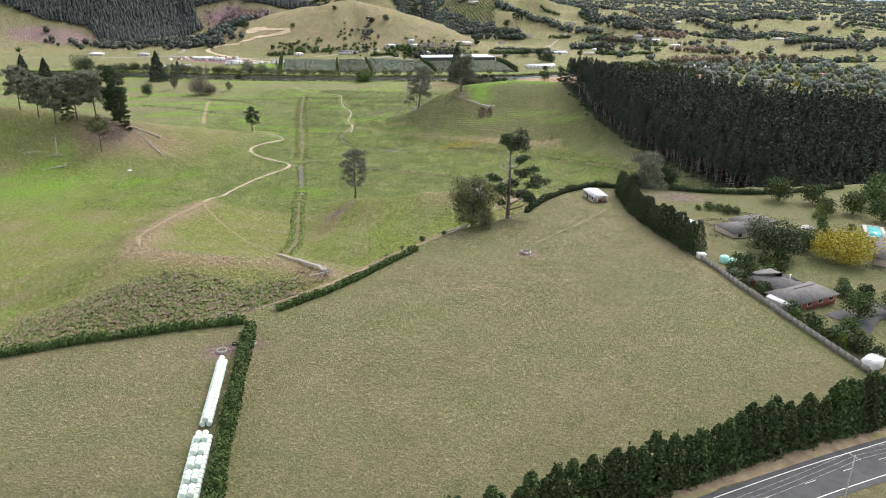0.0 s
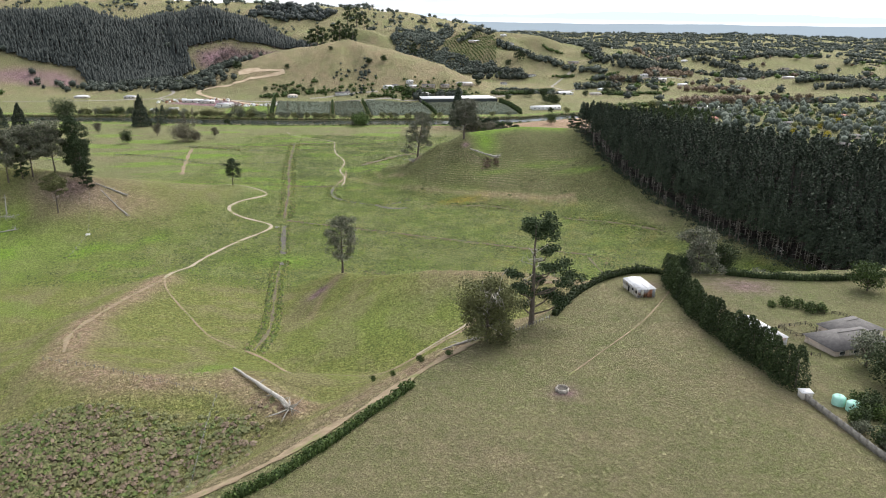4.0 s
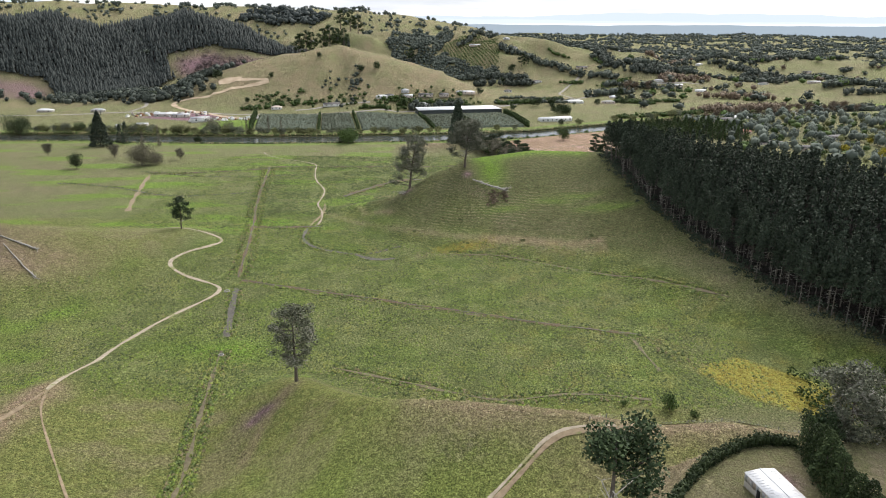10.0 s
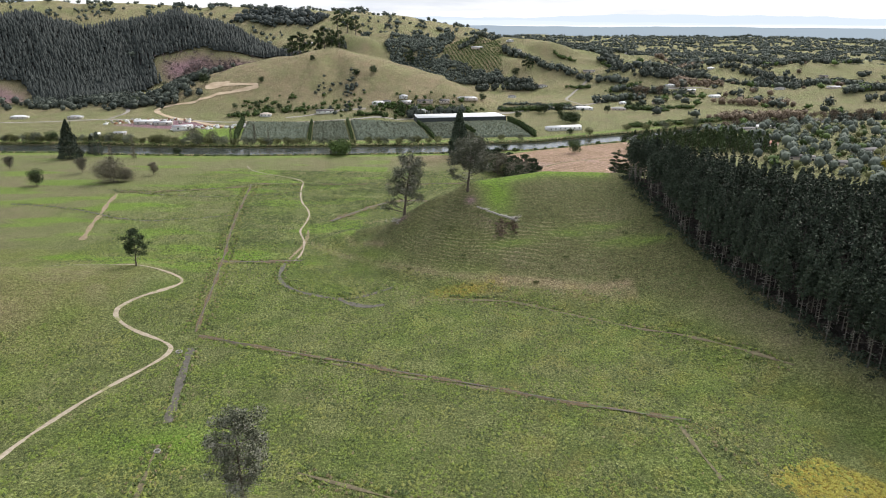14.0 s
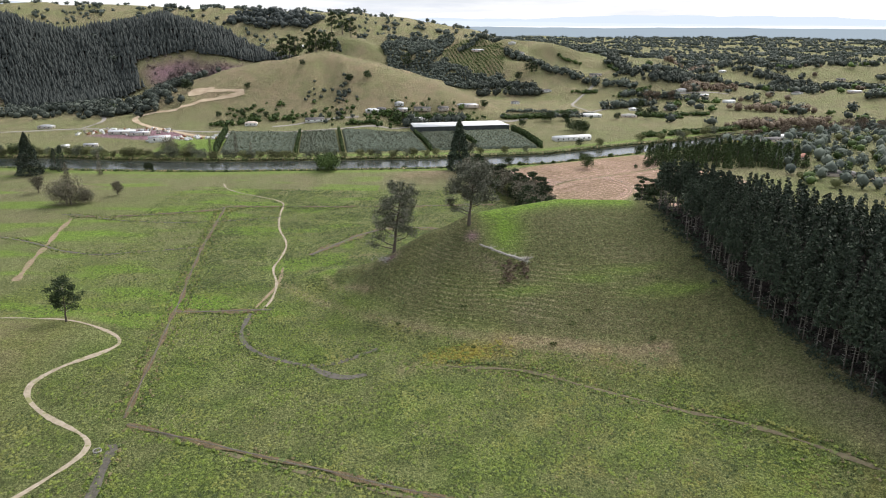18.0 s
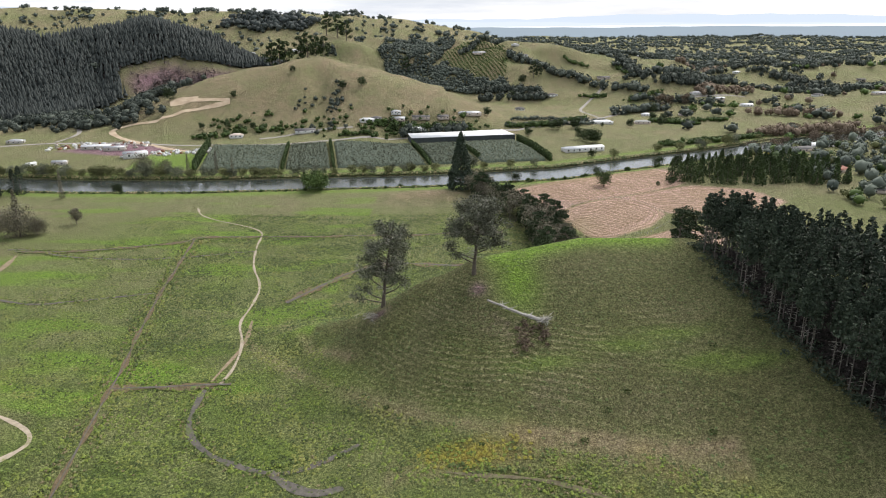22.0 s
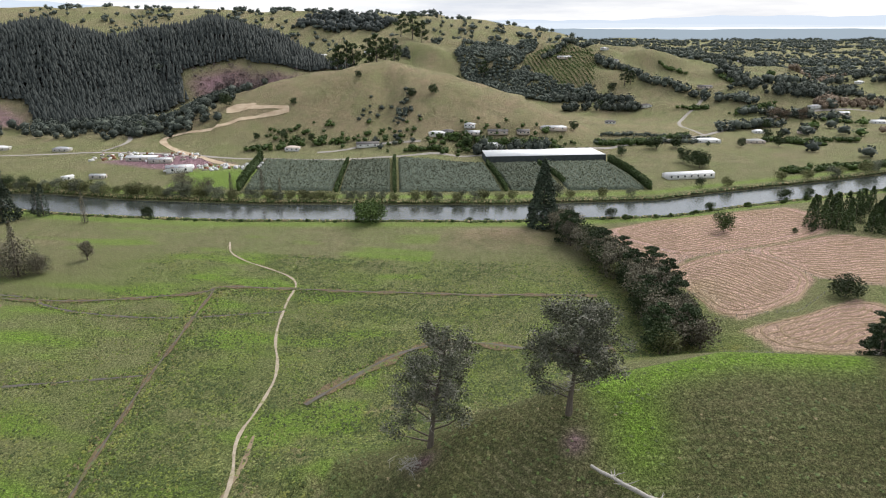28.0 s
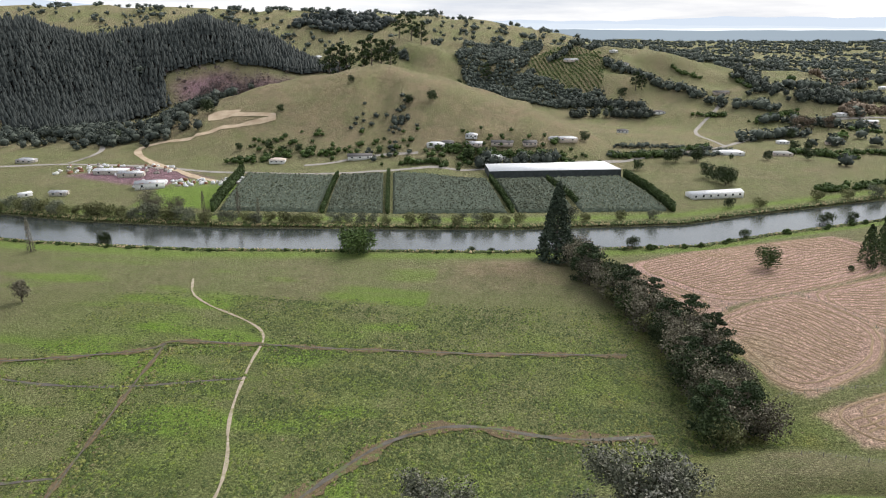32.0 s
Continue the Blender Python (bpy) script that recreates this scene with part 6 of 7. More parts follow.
# lanes and the bulldozed farm track on the hill
strip("track", [(-290, 1186), (-320, 1200), (-350, 1226), (-393, 1254), (-427, 1288), (-423, 1303), (-402, 1313), (-365, 1316), (-338, 1333), (-294, 1339), (-285, 1344), (-309, 1347), (-327, 1352), (-358, 1359)],
      7, M_CUT, "freshly cut clay track up the hill", "track", 0.4, 0.2, 30, step=5, cols=5)
strip("track", [(-372, 1354), (-357, 1360), (-336, 1356)], 15, M_CUT, "bulldozed clay building platform", "track", 0.5, 0.15, 31, step=4, cols=5)
strip("lane", [(-700, 1200), (-560, 1215), (-470, 1236), (-400, 1240), (-345, 1226), (-290, 1218), (-200, 1226), (-140, 1240), (-52, 1271), (69, 1297), (118, 1332), (183, 1385), (212, 1427), (285, 1534), (356, 1586), (500, 1640)],
      6, M_GRAVEL, "grey country lane behind the orchard", "road", 0.3, 0.08, 32, step=6)
strip("lane", [(212, 1427), (197, 1506), (212, 1590), (251, 1654), (275, 1710)], 5, M_GRAVEL, "winding gravel drive on the hill", "road", 0.3, 0.1, 33, step=6)
strip("lane", [(-229, 1251), (-203, 1262), (-178, 1281), (-119, 1286)], 5, M_GRAVEL, "pale drive to the hill house", "road", 0.3, 0.1, 34, step=5)
strip("lane", [(-470, 1240), (-457, 1285), (-497, 1335), (-521, 1384)], 5, M_GRAVEL, "gravel lane into the wood", "road", 0.3, 0.1, 35, step=6)

for k, (x, y, l, w, a, roof, wall, label) in enumerate((
        (-179, 1276, 24, 11, 15, M_TILE, M_WALLW, "grey-roofed white house at the foot of the hill"), (-258, 1257, 15, 9, 5, M_CREAM, M_WALLW, "cream-roofed house among bushes"),
        (-105, 1300, 18, 8, 0, M_WHITEROOF, M_WALLW, "white-roofed house on the lane"), (-42, 1289, 14, 9, 30, M_WHITEROOF, M_WALLW, "small white house among trees"),
        (23, 1325, 30, 9, 8, M_TIN, M_CREAM, "long low house with a blue-grey roof"), (-70, 1315, 12, 8, 0, M_TIN, M_WALLW, "small grey-roofed house on the lane"),
        (-10, 1308, 13, 8, 20, M_TILE, M_CREAM, "dark-roofed house behind the orchard"), (174, 1663, 18, 9, 10, M_TILE, M_WALLW, "dark-roofed farmhouse on the slope"), (101, 1469, 13, 8, 0, M_TILE, M_WALLW, "white house among dark trees"),
        (273, 1720, 22, 10, 5, M_TILE, M_CREAM, "hillside house with a grey roof"), (202, 1373, 30, 12, 12, M_WHITEROOF, M_WALLW, "white-roofed farm buildings by the lane"),
        (261, 1388, 20, 12, 5, M_CONCRETE, M_CREAM, "pale farmhouse by the lane"), (55, 1864, 26, 11, 10, M_TIN, M_CREAM, "large house on the ridge"), (136, 1833, 24, 10, -10, M_TILE, M_WALLW, "ridge-top house with a dark roof"),
        (-430, 1985, 16, 9, 0, M_WHITEROOF, M_WALLW, "white house behind the wood"), (-325, 1937, 15, 9, 20, M_WHITEROOF, M_WALLW, "white house beyond the crest"), (-517, 1241, 18, 10, 0, M_TIN, M_BOARD, "grey farm building by the lane"),
        (-600, 1250, 22, 10, 0, M_WHITEROOF, M_BOARD, "pale farm building by the lane"), (470, 1560, 18, 10, 10, M_WHITEROOF, M_WALLW, "white farmhouse in the valley"), (560, 1500, 16, 10, 0, M_TILE, M_WALLW, "dark-roofed house in the valley"),
        (367, 1150, 30, 14, 15, M_TILE, M_CREAM, "large dark-roofed house by the river"), (345, 1040, 20, 14, 25, M_TILERED, M_CREAM, "terracotta-roofed house in a green garden"), (345, 960, 28, 15, -15, M_TILE, M_CREAM, "large brown-roofed villa among trees"),
        (372, 930, 22, 13, -10, M_TILE, M_CREAM, "grey-roofed villa behind the wood"), (430, 1000, 26, 12, 20, M_TILE, M_WALLW, "modern flat grey house among trees"), (460, 900, 24, 13, 0, M_TILE, M_CREAM, "brown-roofed suburban house among trees"),
        (510, 960, 22, 12, 40, M_TIN, M_WALLW, "grey-roofed suburban house beside dark trees"), (420, 840, 22, 13, 15, M_TILE, M_CREAM, "grey-roofed house past the wood"), (540, 1080, 22, 12, 10, M_TILERED, M_CREAM, "red-roofed suburban house among trees"),
        (480, 760, 24, 12, 30, M_TILE, M_WALLW, "grey-roofed house past the wood"), (600, 1000, 24, 12, 0, M_TILE, M_WALLW, "grey-roofed suburban house among trees"), (395, 1180, 34, 20, 10, M_WHITEROOF, M_WALLW, "white-roofed barn by the river"))):
    building("house", x, y, l, w, 3.0, 1.9, a, roof, wall, label, k % 3 != 0, windows=3, group="distant houses")


# ---------------------------------------------------------------- woods and trees of the far hills
# fourteen corners of a lumpy crown: six axis points and eight between them
HEART = np.array([(1, 0, 0), (0, 1, 0), (-1, 0, 0), (0, -1, 0), (0, 0, 1), (0, 0, -1)] + [(a * 0.6, b * 0.6, c * 0.6) for a in (1, -1) for b in (1, -1) for c in (1, -1)], float)
HEART_FACES = np.array([[ax, 6 + p, up, 6 + q] for ax, up, p, q in
                        ((0, 4, 2, 0), (0, 5, 1, 3), (2, 4, 4, 6), (2, 5, 7, 5), (1, 4, 0, 4), (1, 5, 5, 1), (3, 4, 6, 2), (3, 5, 3, 7), (0, 1, 0, 1), (1, 2, 4, 5), (2, 3, 6, 7), (3, 0, 2, 3))])


def far_trees(name, spots, seed, label, mat, h=9, r=4.5, leaves=26, leaf=2.2, core=True):
    rs = np.random.RandomState(seed)
    sp = np.asarray(spots, float)
    n = len(sp)
    z = ground_height(sp[:, 0], sp[:, 1])
    s = rs.uniform(0.55, 1.35, n)
    d = rs.normal(size=(n, leaves, 3))
    d /= np.linalg.norm(d, axis=2)[..., None]
    d *= rs.uniform(0.45, 1, (n, leaves, 1)) ** 0.5
    pts = np.stack([sp[:, 0, None] + d[..., 0] * r * s[:, None], sp[:, 1, None] + d[..., 1] * r * s[:, None], z[:, None] + (0.5 + 0.5 * d[..., 2]) * h * s[:, None]], -1)
    co, fs = leaf_quads(pts.reshape(-1, 3), leaf, rs)
    if core:
        lump = HEART[None] * rs.uniform(0.55, 0.95, (n, 14, 1))
        body = np.stack([sp[:, 0, None] + lump[..., 0] * r * s[:, None], sp[:, 1, None] + lump[..., 1] * r * s[:, None], z[:, None] + (0.46 + 0.5 * lump[..., 2]) * h * s[:, None]], -1)
        quads = (np.arange(n)[:, None, None] * 14 + HEART_FACES[None]).reshape(-1, 4) + len(co)
        co, fs = np.concatenate([co, body.reshape(-1, 3)]), np.concatenate([fs, quads])
    return tagged(new(name, mesh_of(name, co, fs, mat)), label, "trees", kind="stuff")


def cone_wood(name, spots, seed, h, r, label, mat):
    rs = np.random.RandomState(seed)
    sp = np.asarray(spots, float)
    n = len(sp)
    z = ground_height(sp[:, 0], sp[:, 1])
    s = rs.uniform(0.6, 1.2, n)
    co = np.zeros((n, 12, 3))
    turn = rs.uniform(0, 6.28, n)
    for tier, (z0, z1, rr) in enumerate(((0.18, 0.72, 1.0), (0.50, 1.0, 0.62))):
        for k in range(5):
            az = turn + k * 1.2566 + tier * 0.6
            q = r * rr * s * rs.uniform(0.7, 1.2, n)
            co[:, tier * 6 + k] = np.stack([sp[:, 0] + np.cos(az) * q, sp[:, 1] + np.sin(az) * q, z + h * s * (z0 + rs.uniform(-0.06, 0.06, n))], -1)
        co[:, tier * 6 + 5] = np.stack([sp[:, 0] + rs.uniform(-0.4, 0.4, n), sp[:, 1], z + h * s * z1], -1)
    tri = np.array([(t * 6 + k, t * 6 + (k + 1) % 5, t * 6 + 5) for t in (0, 1) for k in range(5)])
    fs = (np.arange(n)[:, None, None] * 12 + tri).reshape(-1, 3)
    return tagged(new(name, mesh_of(name, co.reshape(-1, 3), fs, mat)), label, "trees", kind="stuff")


fw = [p for p in ground_spots(180, FAR_WOOD, 4.9) if not inside(np.array([p[0]]), np.array([p[1]]), CLEARCUT)[0] and not inside(np.array([p[0]]), np.array([p[1]]), CLEARCUT_W)[0]]
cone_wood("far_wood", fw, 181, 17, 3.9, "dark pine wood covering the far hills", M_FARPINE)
rs = np.random.RandomState(182)
scrub_low = [(-480 + rs.normal() * 45, 1330 + rs.normal() * 16) for _ in range(110)] + [(-425 + rs.normal() * 26, 1430 + rs.normal() * 30) for _ in range(140)] + [(-600 + rs.normal() * 60, 1372 + rs.normal() * 18) for _ in range(130)]
far_trees("far_scrub", scrub_low, 183, "dark native scrub at the foot of the wood", M_FARDARK, 11, 6, 44, 2.0)
far_trees("bare_thicket", [(-425 + rs.normal() * 50, 1582 + rs.normal() * 20) for _ in range(330)] + [(-370 + rs.normal() * 30, 1545 + rs.normal() * 25) for _ in range(120)], 184, "purple-brown bare thicket below the wood", M_PURPLE, 9, 4, 24, 1.6, core=False)
far_trees("lane_bushes", [(rs.uniform(-300, 60), 1262 + rs.uniform(-8, 40) + 0.10 * rs.uniform(0, 300)) for _ in range(150)], 185, "garden bushes along the lane", M_LEAF, 5, 3.2, 30, 1.3)
far_trees("gully_scrub", [(-148 + rs.normal() * 9, 1345 + rs.normal() * 16) for _ in range(30)] + [(-195 + rs.normal() * 8, 1338 + rs.normal() * 22) for _ in range(9)] + [(-160 + rs.normal() * 12, 1288 + rs.normal() * 8) for _ in range(12)],
          186, "dark scrub in the hillside gully", M_FARDARK, 4.5, 3.2, 30, 1.3)
far_trees("lane_hedge", [(x, 1262 + 0.34 * (x + 52) + rs.uniform(10, 20)) for x in np.arange(70, 190, 2.2)] + [(x, 1345 + rs.uniform(-4, 4) + 0.2 * x) for x in np.arange(80, 210, 3)], 187, "dark hedge plants along the lane", M_FARDARK, 5, 3, 26, 1.4)

hill_tree = round_tree("hill_tree", 190, 13, 6.5, "dark rounded tree on the grassy hill", M_CYPRESS, "hill trees", 1.0, 520, 0.06, 8, branches=False)
plant(hill_tree, [(-216, 1400, 0.8, 0), (-144, 1366, 1.0, 60), (-119, 1373, 1.1, 100), (-286, 1351, 0.8, 200), (-308, 1284, 0.75, 20), (47, 1345, 1.0, 50), (-161, 1313, 0.4, 0), (-278, 1288, 0.8, 80), (-261, 1285, 0.6, 80),
                  (-245, 1285, 0.7, 30), (-70, 1290, 1.0, 0), (107, 1681, 1.0, 0), (95, 1283, 1.0, 20), (128, 1314, 1.0, 70), (158, 1322, 1.1, 90), (284, 1418, 1.1, 0), (300, 1423, 0.9, 40), (-467, 1324, 1.2, 0), (-376, 1366, 1.5, 0)])
gum = open_pine("tall_gum", 191, 30, 9, "tall dark gum tree on the hill crest", bare=0.2, limbs=12, dead=0, per=38, leaf=1.5, flat=0.8, group="crest gums", mat=M_CYPRESS)
plant(gum, [(-270, 1500, 1.35, 0), (-258, 1504, 1.5, 50), (-247, 1500, 1.3, 100), (-226, 1503, 1.45, 150), (-214, 1500, 1.5, 210), (-203, 1506, 1.35, 20), (-190, 1502, 1.2, 90),
            (-262, 1955, 1.5, 0), (-240, 1960, 1.6, 70), (-222, 1965, 1.5, 30), (-130, 1760, 1.1, 30), (-118, 1750, 1.0, 70), (-90, 1850, 1.1, 0), (150, 1745, 1.0, 0), (160, 1748, 0.8, 60)])

# hillside orchard in rows, rough plantation beside it
ROWS = [(-24, 1870), (22, 1925), (104, 1900), (112, 1850), (100, 1758), (46, 1770)]
ROUGH = [(-150, 1900), (-135, 1985), (-60, 2000), (10, 1935), (-24, 1870), (44, 1776), (102, 1756), (100, 1712), (45, 1722), (-40, 1760), (-110, 1800)]
rows_pts = []
rs = np.random.RandomState(193)
for k in range(44):
    for j in range(90):
        u, v = -120 + 6.4 * k, -110 + 2.6 * j
        x, y = 40 + 0.94 * u - 0.34 * v + rs.uniform(-0.5, 0.5), 1840 + 0.34 * u + 0.94 * v + rs.uniform(-0.6, 0.6)
        if inside(np.array([x]), np.array([y]), ROWS)[0]:
            rows_pts.append((x, y))
far_trees("hill_orchard", rows_pts, 194, "young orchard planted in rows on the far slope", M_LEAF, 3.2, 1.7, 9, 1.5, core=False)
far_trees("hill_plantation", [p for p in ground_spots(1941, ROUGH, 4.6) if wav(np.array([p[0]]), np.array([p[1]]), 22, 3.0)[0] > -0.45], 1942, "rough dark plantation on the far slope", M_FARDARK, 7, 4.0, 15, 2.0)

# scattered trees and belts over the far country
spots_d, spots_o = [], []
rs = np.random.RandomState(195)
cand = np.stack([rs.uniform(-1500, 2400, 34000), rs.uniform(1280, 4400, 34000)], -1)
dens = -0.30 + 1.1 * wav(cand[:, 0], cand[:, 1], 95, 2.0) + 1.1 * wav(cand[:, 0] * 0.6, cand[:, 1], 27, 5.0)
dens += 0.20 * ramp(150, 500, cand[:, 0]) + 0.45 * ramp(2000, 2900, cand[:, 1])
hilly = ramp(8, 40, ridge(cand[:, 0], cand[:, 1], ((-470, 1400), (-300, 1440), (-150, 1436), (60, 1420)), (60, 90, 90, 50), 130, 2.6)) + (cand[:, 0] > -480) * (cand[:, 0] < 300) * (cand[:, 1] < 2050)
dens = dens - 0.9 * np.clip(hilly, 0, 1)
keep = (rs.uniform(0, 1, len(cand)) < dens * (0.34 + 0.5 * ramp(150, 500, cand[:, 0]) + 0.5 * ramp(2100, 2700, cand[:, 1]))) & (np.abs(cand[:, 0]) < 0.62 * cand[:, 1] + 200)
cand = cand[keep]
k = rs.uniform(0, 1, len(cand))
blue = cand[:, 1] > 2250
far_trees("distant_trees", cand[blue], 1961, "haze-tinted trees of the distant plain", M_FARLEAF, 11, 8, 14, 4.4)
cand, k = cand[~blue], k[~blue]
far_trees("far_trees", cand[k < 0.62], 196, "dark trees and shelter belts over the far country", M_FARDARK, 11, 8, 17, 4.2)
far_trees("far_trees", cand[(k >= 0.62) & (k < 0.85)], 197, "green trees scattered over the far country", M_LEAF, 10, 7.5, 17, 4.0)
far_trees("far_trees", cand[k >= 0.85], 198, "brown autumn trees over the far country", M_BROWN, 10, 5.5, 15, 3.2)
belt = []
for (ax, ay), (bx, by) in (((109, 1848), (323, 1615)), ((305, 1687), (520, 1740)), ((420, 2060), (700, 2010)), ((560, 1720), (900, 1700)), ((238, 1473), (330, 1520)), ((60, 2160), (300, 2200)), ((600, 2200), (1100, 2150)),
                           ((300, 2500), (900, 2420)), ((700, 1560), (1000, 1640)), ((18, 1863), (180, 2070)), ((-100, 2250), (150, 2270)), ((296, 1585), (420, 1560))):
    m = int(math.hypot(bx - ax, by - ay) / 3.5)
    belt += [(ax + (bx - ax) * i / m + rs.normal() * 4, ay + (by - ay) * i / m + rs.normal() * 4) for i in range(m)]
far_trees("shelter_belts", belt, 199, "dark tree belts between far paddocks", M_FARDARK, 12, 6.5, 20, 3.4)
# hedgerows and groves of the near side of the far country
BACK_WOOD = [(-719, 2620), (-651, 2690), (-520, 2680), (-378, 2600), (-422, 2530), (-565, 2560)]
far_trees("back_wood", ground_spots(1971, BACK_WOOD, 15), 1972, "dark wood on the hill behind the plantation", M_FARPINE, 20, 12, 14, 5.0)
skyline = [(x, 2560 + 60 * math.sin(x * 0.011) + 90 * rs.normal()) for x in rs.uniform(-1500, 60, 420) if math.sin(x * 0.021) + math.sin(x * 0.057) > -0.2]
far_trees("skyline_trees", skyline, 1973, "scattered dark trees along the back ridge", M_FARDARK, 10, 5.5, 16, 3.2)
groves, scrubby, brown_row = [], [], []
for (ax, ay), (bx, by), n, bag, spread in (((45, 1672), (168, 1656), 60, groves, 7), ((222, 1642), (261, 1633), 26, scrubby, 9), ((318, 1750), (344, 1653), 40, groves, 10), ((353, 1644), (520, 1760), 75, groves, 12),
                                           ((423, 1795), (560, 1925), 44, brown_row, 5), ((526, 2443), (620, 2470), 40, groves, 22), ((307, 1800), (318, 1715), 40, scrubby, 6), ((215, 1825), (255, 1788), 30, scrubby, 3.5),
                                           ((73, 1316), (130, 1336), 70, scrubby, 5), ((130, 1336), (190, 1408), 26, scrubby, 5), ((290, 1590), (350, 1610), 44, scrubby, 9), ((271, 1408), (330, 1376), 44, scrubby, 6),
                                           ((400, 1545), (440, 1560), 20, scrubby, 8), ((-101, 1297), (22, 1290), 90, scrubby, 8), ((-60, 1275), (20, 1284), 36, groves, 6), ((-306, 1253), (-190, 1290), 40, scrubby, 6),
                                           ((-131, 1260), (-90, 1264), 24, scrubby, 3), ((460, 1850), (900, 1990), 130, groves, 16), ((600, 1760), (820, 1720), 80, groves, 12), ((380, 2090), (700, 2160), 110, groves, 18),
                                           ((180, 2020), (420, 1960), 70, groves, 10), ((700, 1500), (960, 1540), 80, groves, 12), ((560, 1330), (760, 1380), 60, groves, 9), ((430, 1460), (560, 1440), 36, brown_row, 9), ((324, 1832), (331, 1726), 40, groves, 16), ((537, 2800), (330, 1840), 120, groves, 14), ((601, 1846), (693, 1761), 70, groves, 24), ((410, 1624), (516, 1681), 60, brown_row, 16),
                                           ((292, 1399), (380, 1409), 44, scrubby, 7), ((243, 1227), (380, 1290), 110, scrubby, 7), ((390, 1300), (540, 1345), 90, brown_row, 12), ((30, 1742), (156, 1681), 70, groves, 9), ((-272, 1896), (-223, 1869), 16, groves, 8),
                                           ((368, 1644), (430, 1650), 40, groves, 10), ((771, 2900), (1300, 2700), 160, groves, 30), ((700, 2400), (1300, 2200), 160, groves, 26), ((500, 2300), (900, 2350), 120, groves, 20)):
    for i in range(n):
        f = rs.uniform()
        bag.append((ax + (bx - ax) * f + rs.normal() * spread * 0.5, ay + (by - ay) * f + rs.normal() * spread * 0.5))
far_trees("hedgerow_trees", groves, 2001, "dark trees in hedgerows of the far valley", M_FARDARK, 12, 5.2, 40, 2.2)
far_trees("hedgerow_scrub", scrubby, 2002, "olive and dark scrub along lanes and gullies", M_LEAF, 5.5, 3.6, 34, 1.5)
far_trees("autumn_row", brown_row, 2003, "brown autumn trees in a hillside row", M_BROWN, 11, 5, 36, 2.0)
lone = round_tree("paddock_tree", 2004, 15, 7.5, "dark rounded tree standing in a far paddock", M_CYPRESS, "paddock trees", 0.9, 900, 0.08, 9, branches=False)
plant(lone, [(136, 1314, 1, 0), (159, 1325, 0.95, 40), (236, 1352, 0.8, 80), (305, 1498, 0.95, 120), (280, 1363, 0.95, 160), (154, 1258, 1.1, 200), (164, 1229, 1.35, 240), (198, 1346, 0.4, 0), (361, 1478, 0.5, 20), (128, 1726, 1.2, 60)])
for k, (x, y, a) in enumerate(((287, 1467, 10), (342, 1463, -5), (406, 1613, 20), (526, 2458, 0), (-94, 1305, 5), (-66, 1306, -8), (-47, 1287, 12), (-38, 1308, 0), (127, 1885, 15), (440, 1600, 0), (620, 1640, 20), (700, 1600, 0), (560, 1850, 10), (800, 1840, 0))):
    building("house", x, y, 13 + 3 * (k % 4), 8 + k % 3, 2.8, 1.7, a, (M_WHITEROOF, M_TILE, M_TIN)[k % 3], (M_WALLW, M_CREAM)[k % 2], ("white-roofed", "dark-roofed", "grey-roofed")[k % 3] + " house among far trees", k % 2 == 0, windows=3, group="distant houses")
# gardens and trees between the wood and the river on the right
rs = np.random.RandomState(200)
town = [(rs.uniform(300, 660), rs.uniform(700, 1200)) for _ in range(820)]
town = [p for p in town if abs(p[1] - float(river_mid(p[0]))) > 55 and p[0] > 290 + (p[1] < 900) * 50]
far_trees("garden_trees", town[:480], 201, "dark garden trees round the suburban houses", M_FARDARK, 12, 5.5, 40, 1.6)
far_trees("garden_trees", town[480:620], 202, "green garden trees round the suburban houses", M_LEAF, 9, 5.0, 40, 1.5)
far_trees("garden_trees", town[620:], 203, "olive garden trees round the suburban houses", M_OLIVE, 8, 4.8, 40, 1.5)
autumn = round_tree("autumn_poplar", 204, 19, 7.5, "bare brown autumn tree by the river", M_BROWN, "autumn trees", 0.9, 800, 0.05, 10, branches=False)
plant(autumn, [(330 + 22 * k + rs.uniform(-6, 6), 1185 + 8 * k + rs.uniform(-14, 8), rs.uniform(0.7, 1.15), rs.uniform(0, 360)) for k in range(14)] + [(329, 1543, 1.4, 0), (344, 1546, 1.2, 60), (371, 1557, 1.1, 0)])
gold = round_tree("golden_tree", 205, 10, 5.5, "golden-yellow autumn tree in a garden", M_YELLOW, "golden trees", 0.7, 700, 0.05, 8, branches=False)
plant(gold, [(305, 1095, 1.0, 0), (395, 905, 1.1, 50), (420, 880, 1.2, 90), (500, 1010, 1.0, 0), (455, 965, 0.8, 0)])


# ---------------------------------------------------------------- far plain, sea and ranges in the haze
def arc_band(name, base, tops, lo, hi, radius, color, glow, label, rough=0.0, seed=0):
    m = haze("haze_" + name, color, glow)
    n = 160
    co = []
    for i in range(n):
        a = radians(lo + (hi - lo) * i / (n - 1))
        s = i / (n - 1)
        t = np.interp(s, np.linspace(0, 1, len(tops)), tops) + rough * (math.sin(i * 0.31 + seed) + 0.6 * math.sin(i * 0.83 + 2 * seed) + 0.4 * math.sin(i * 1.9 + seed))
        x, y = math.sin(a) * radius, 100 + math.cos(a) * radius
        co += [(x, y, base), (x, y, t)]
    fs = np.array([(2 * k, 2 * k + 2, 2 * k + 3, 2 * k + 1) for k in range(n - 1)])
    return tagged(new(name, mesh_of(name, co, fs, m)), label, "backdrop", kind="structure")


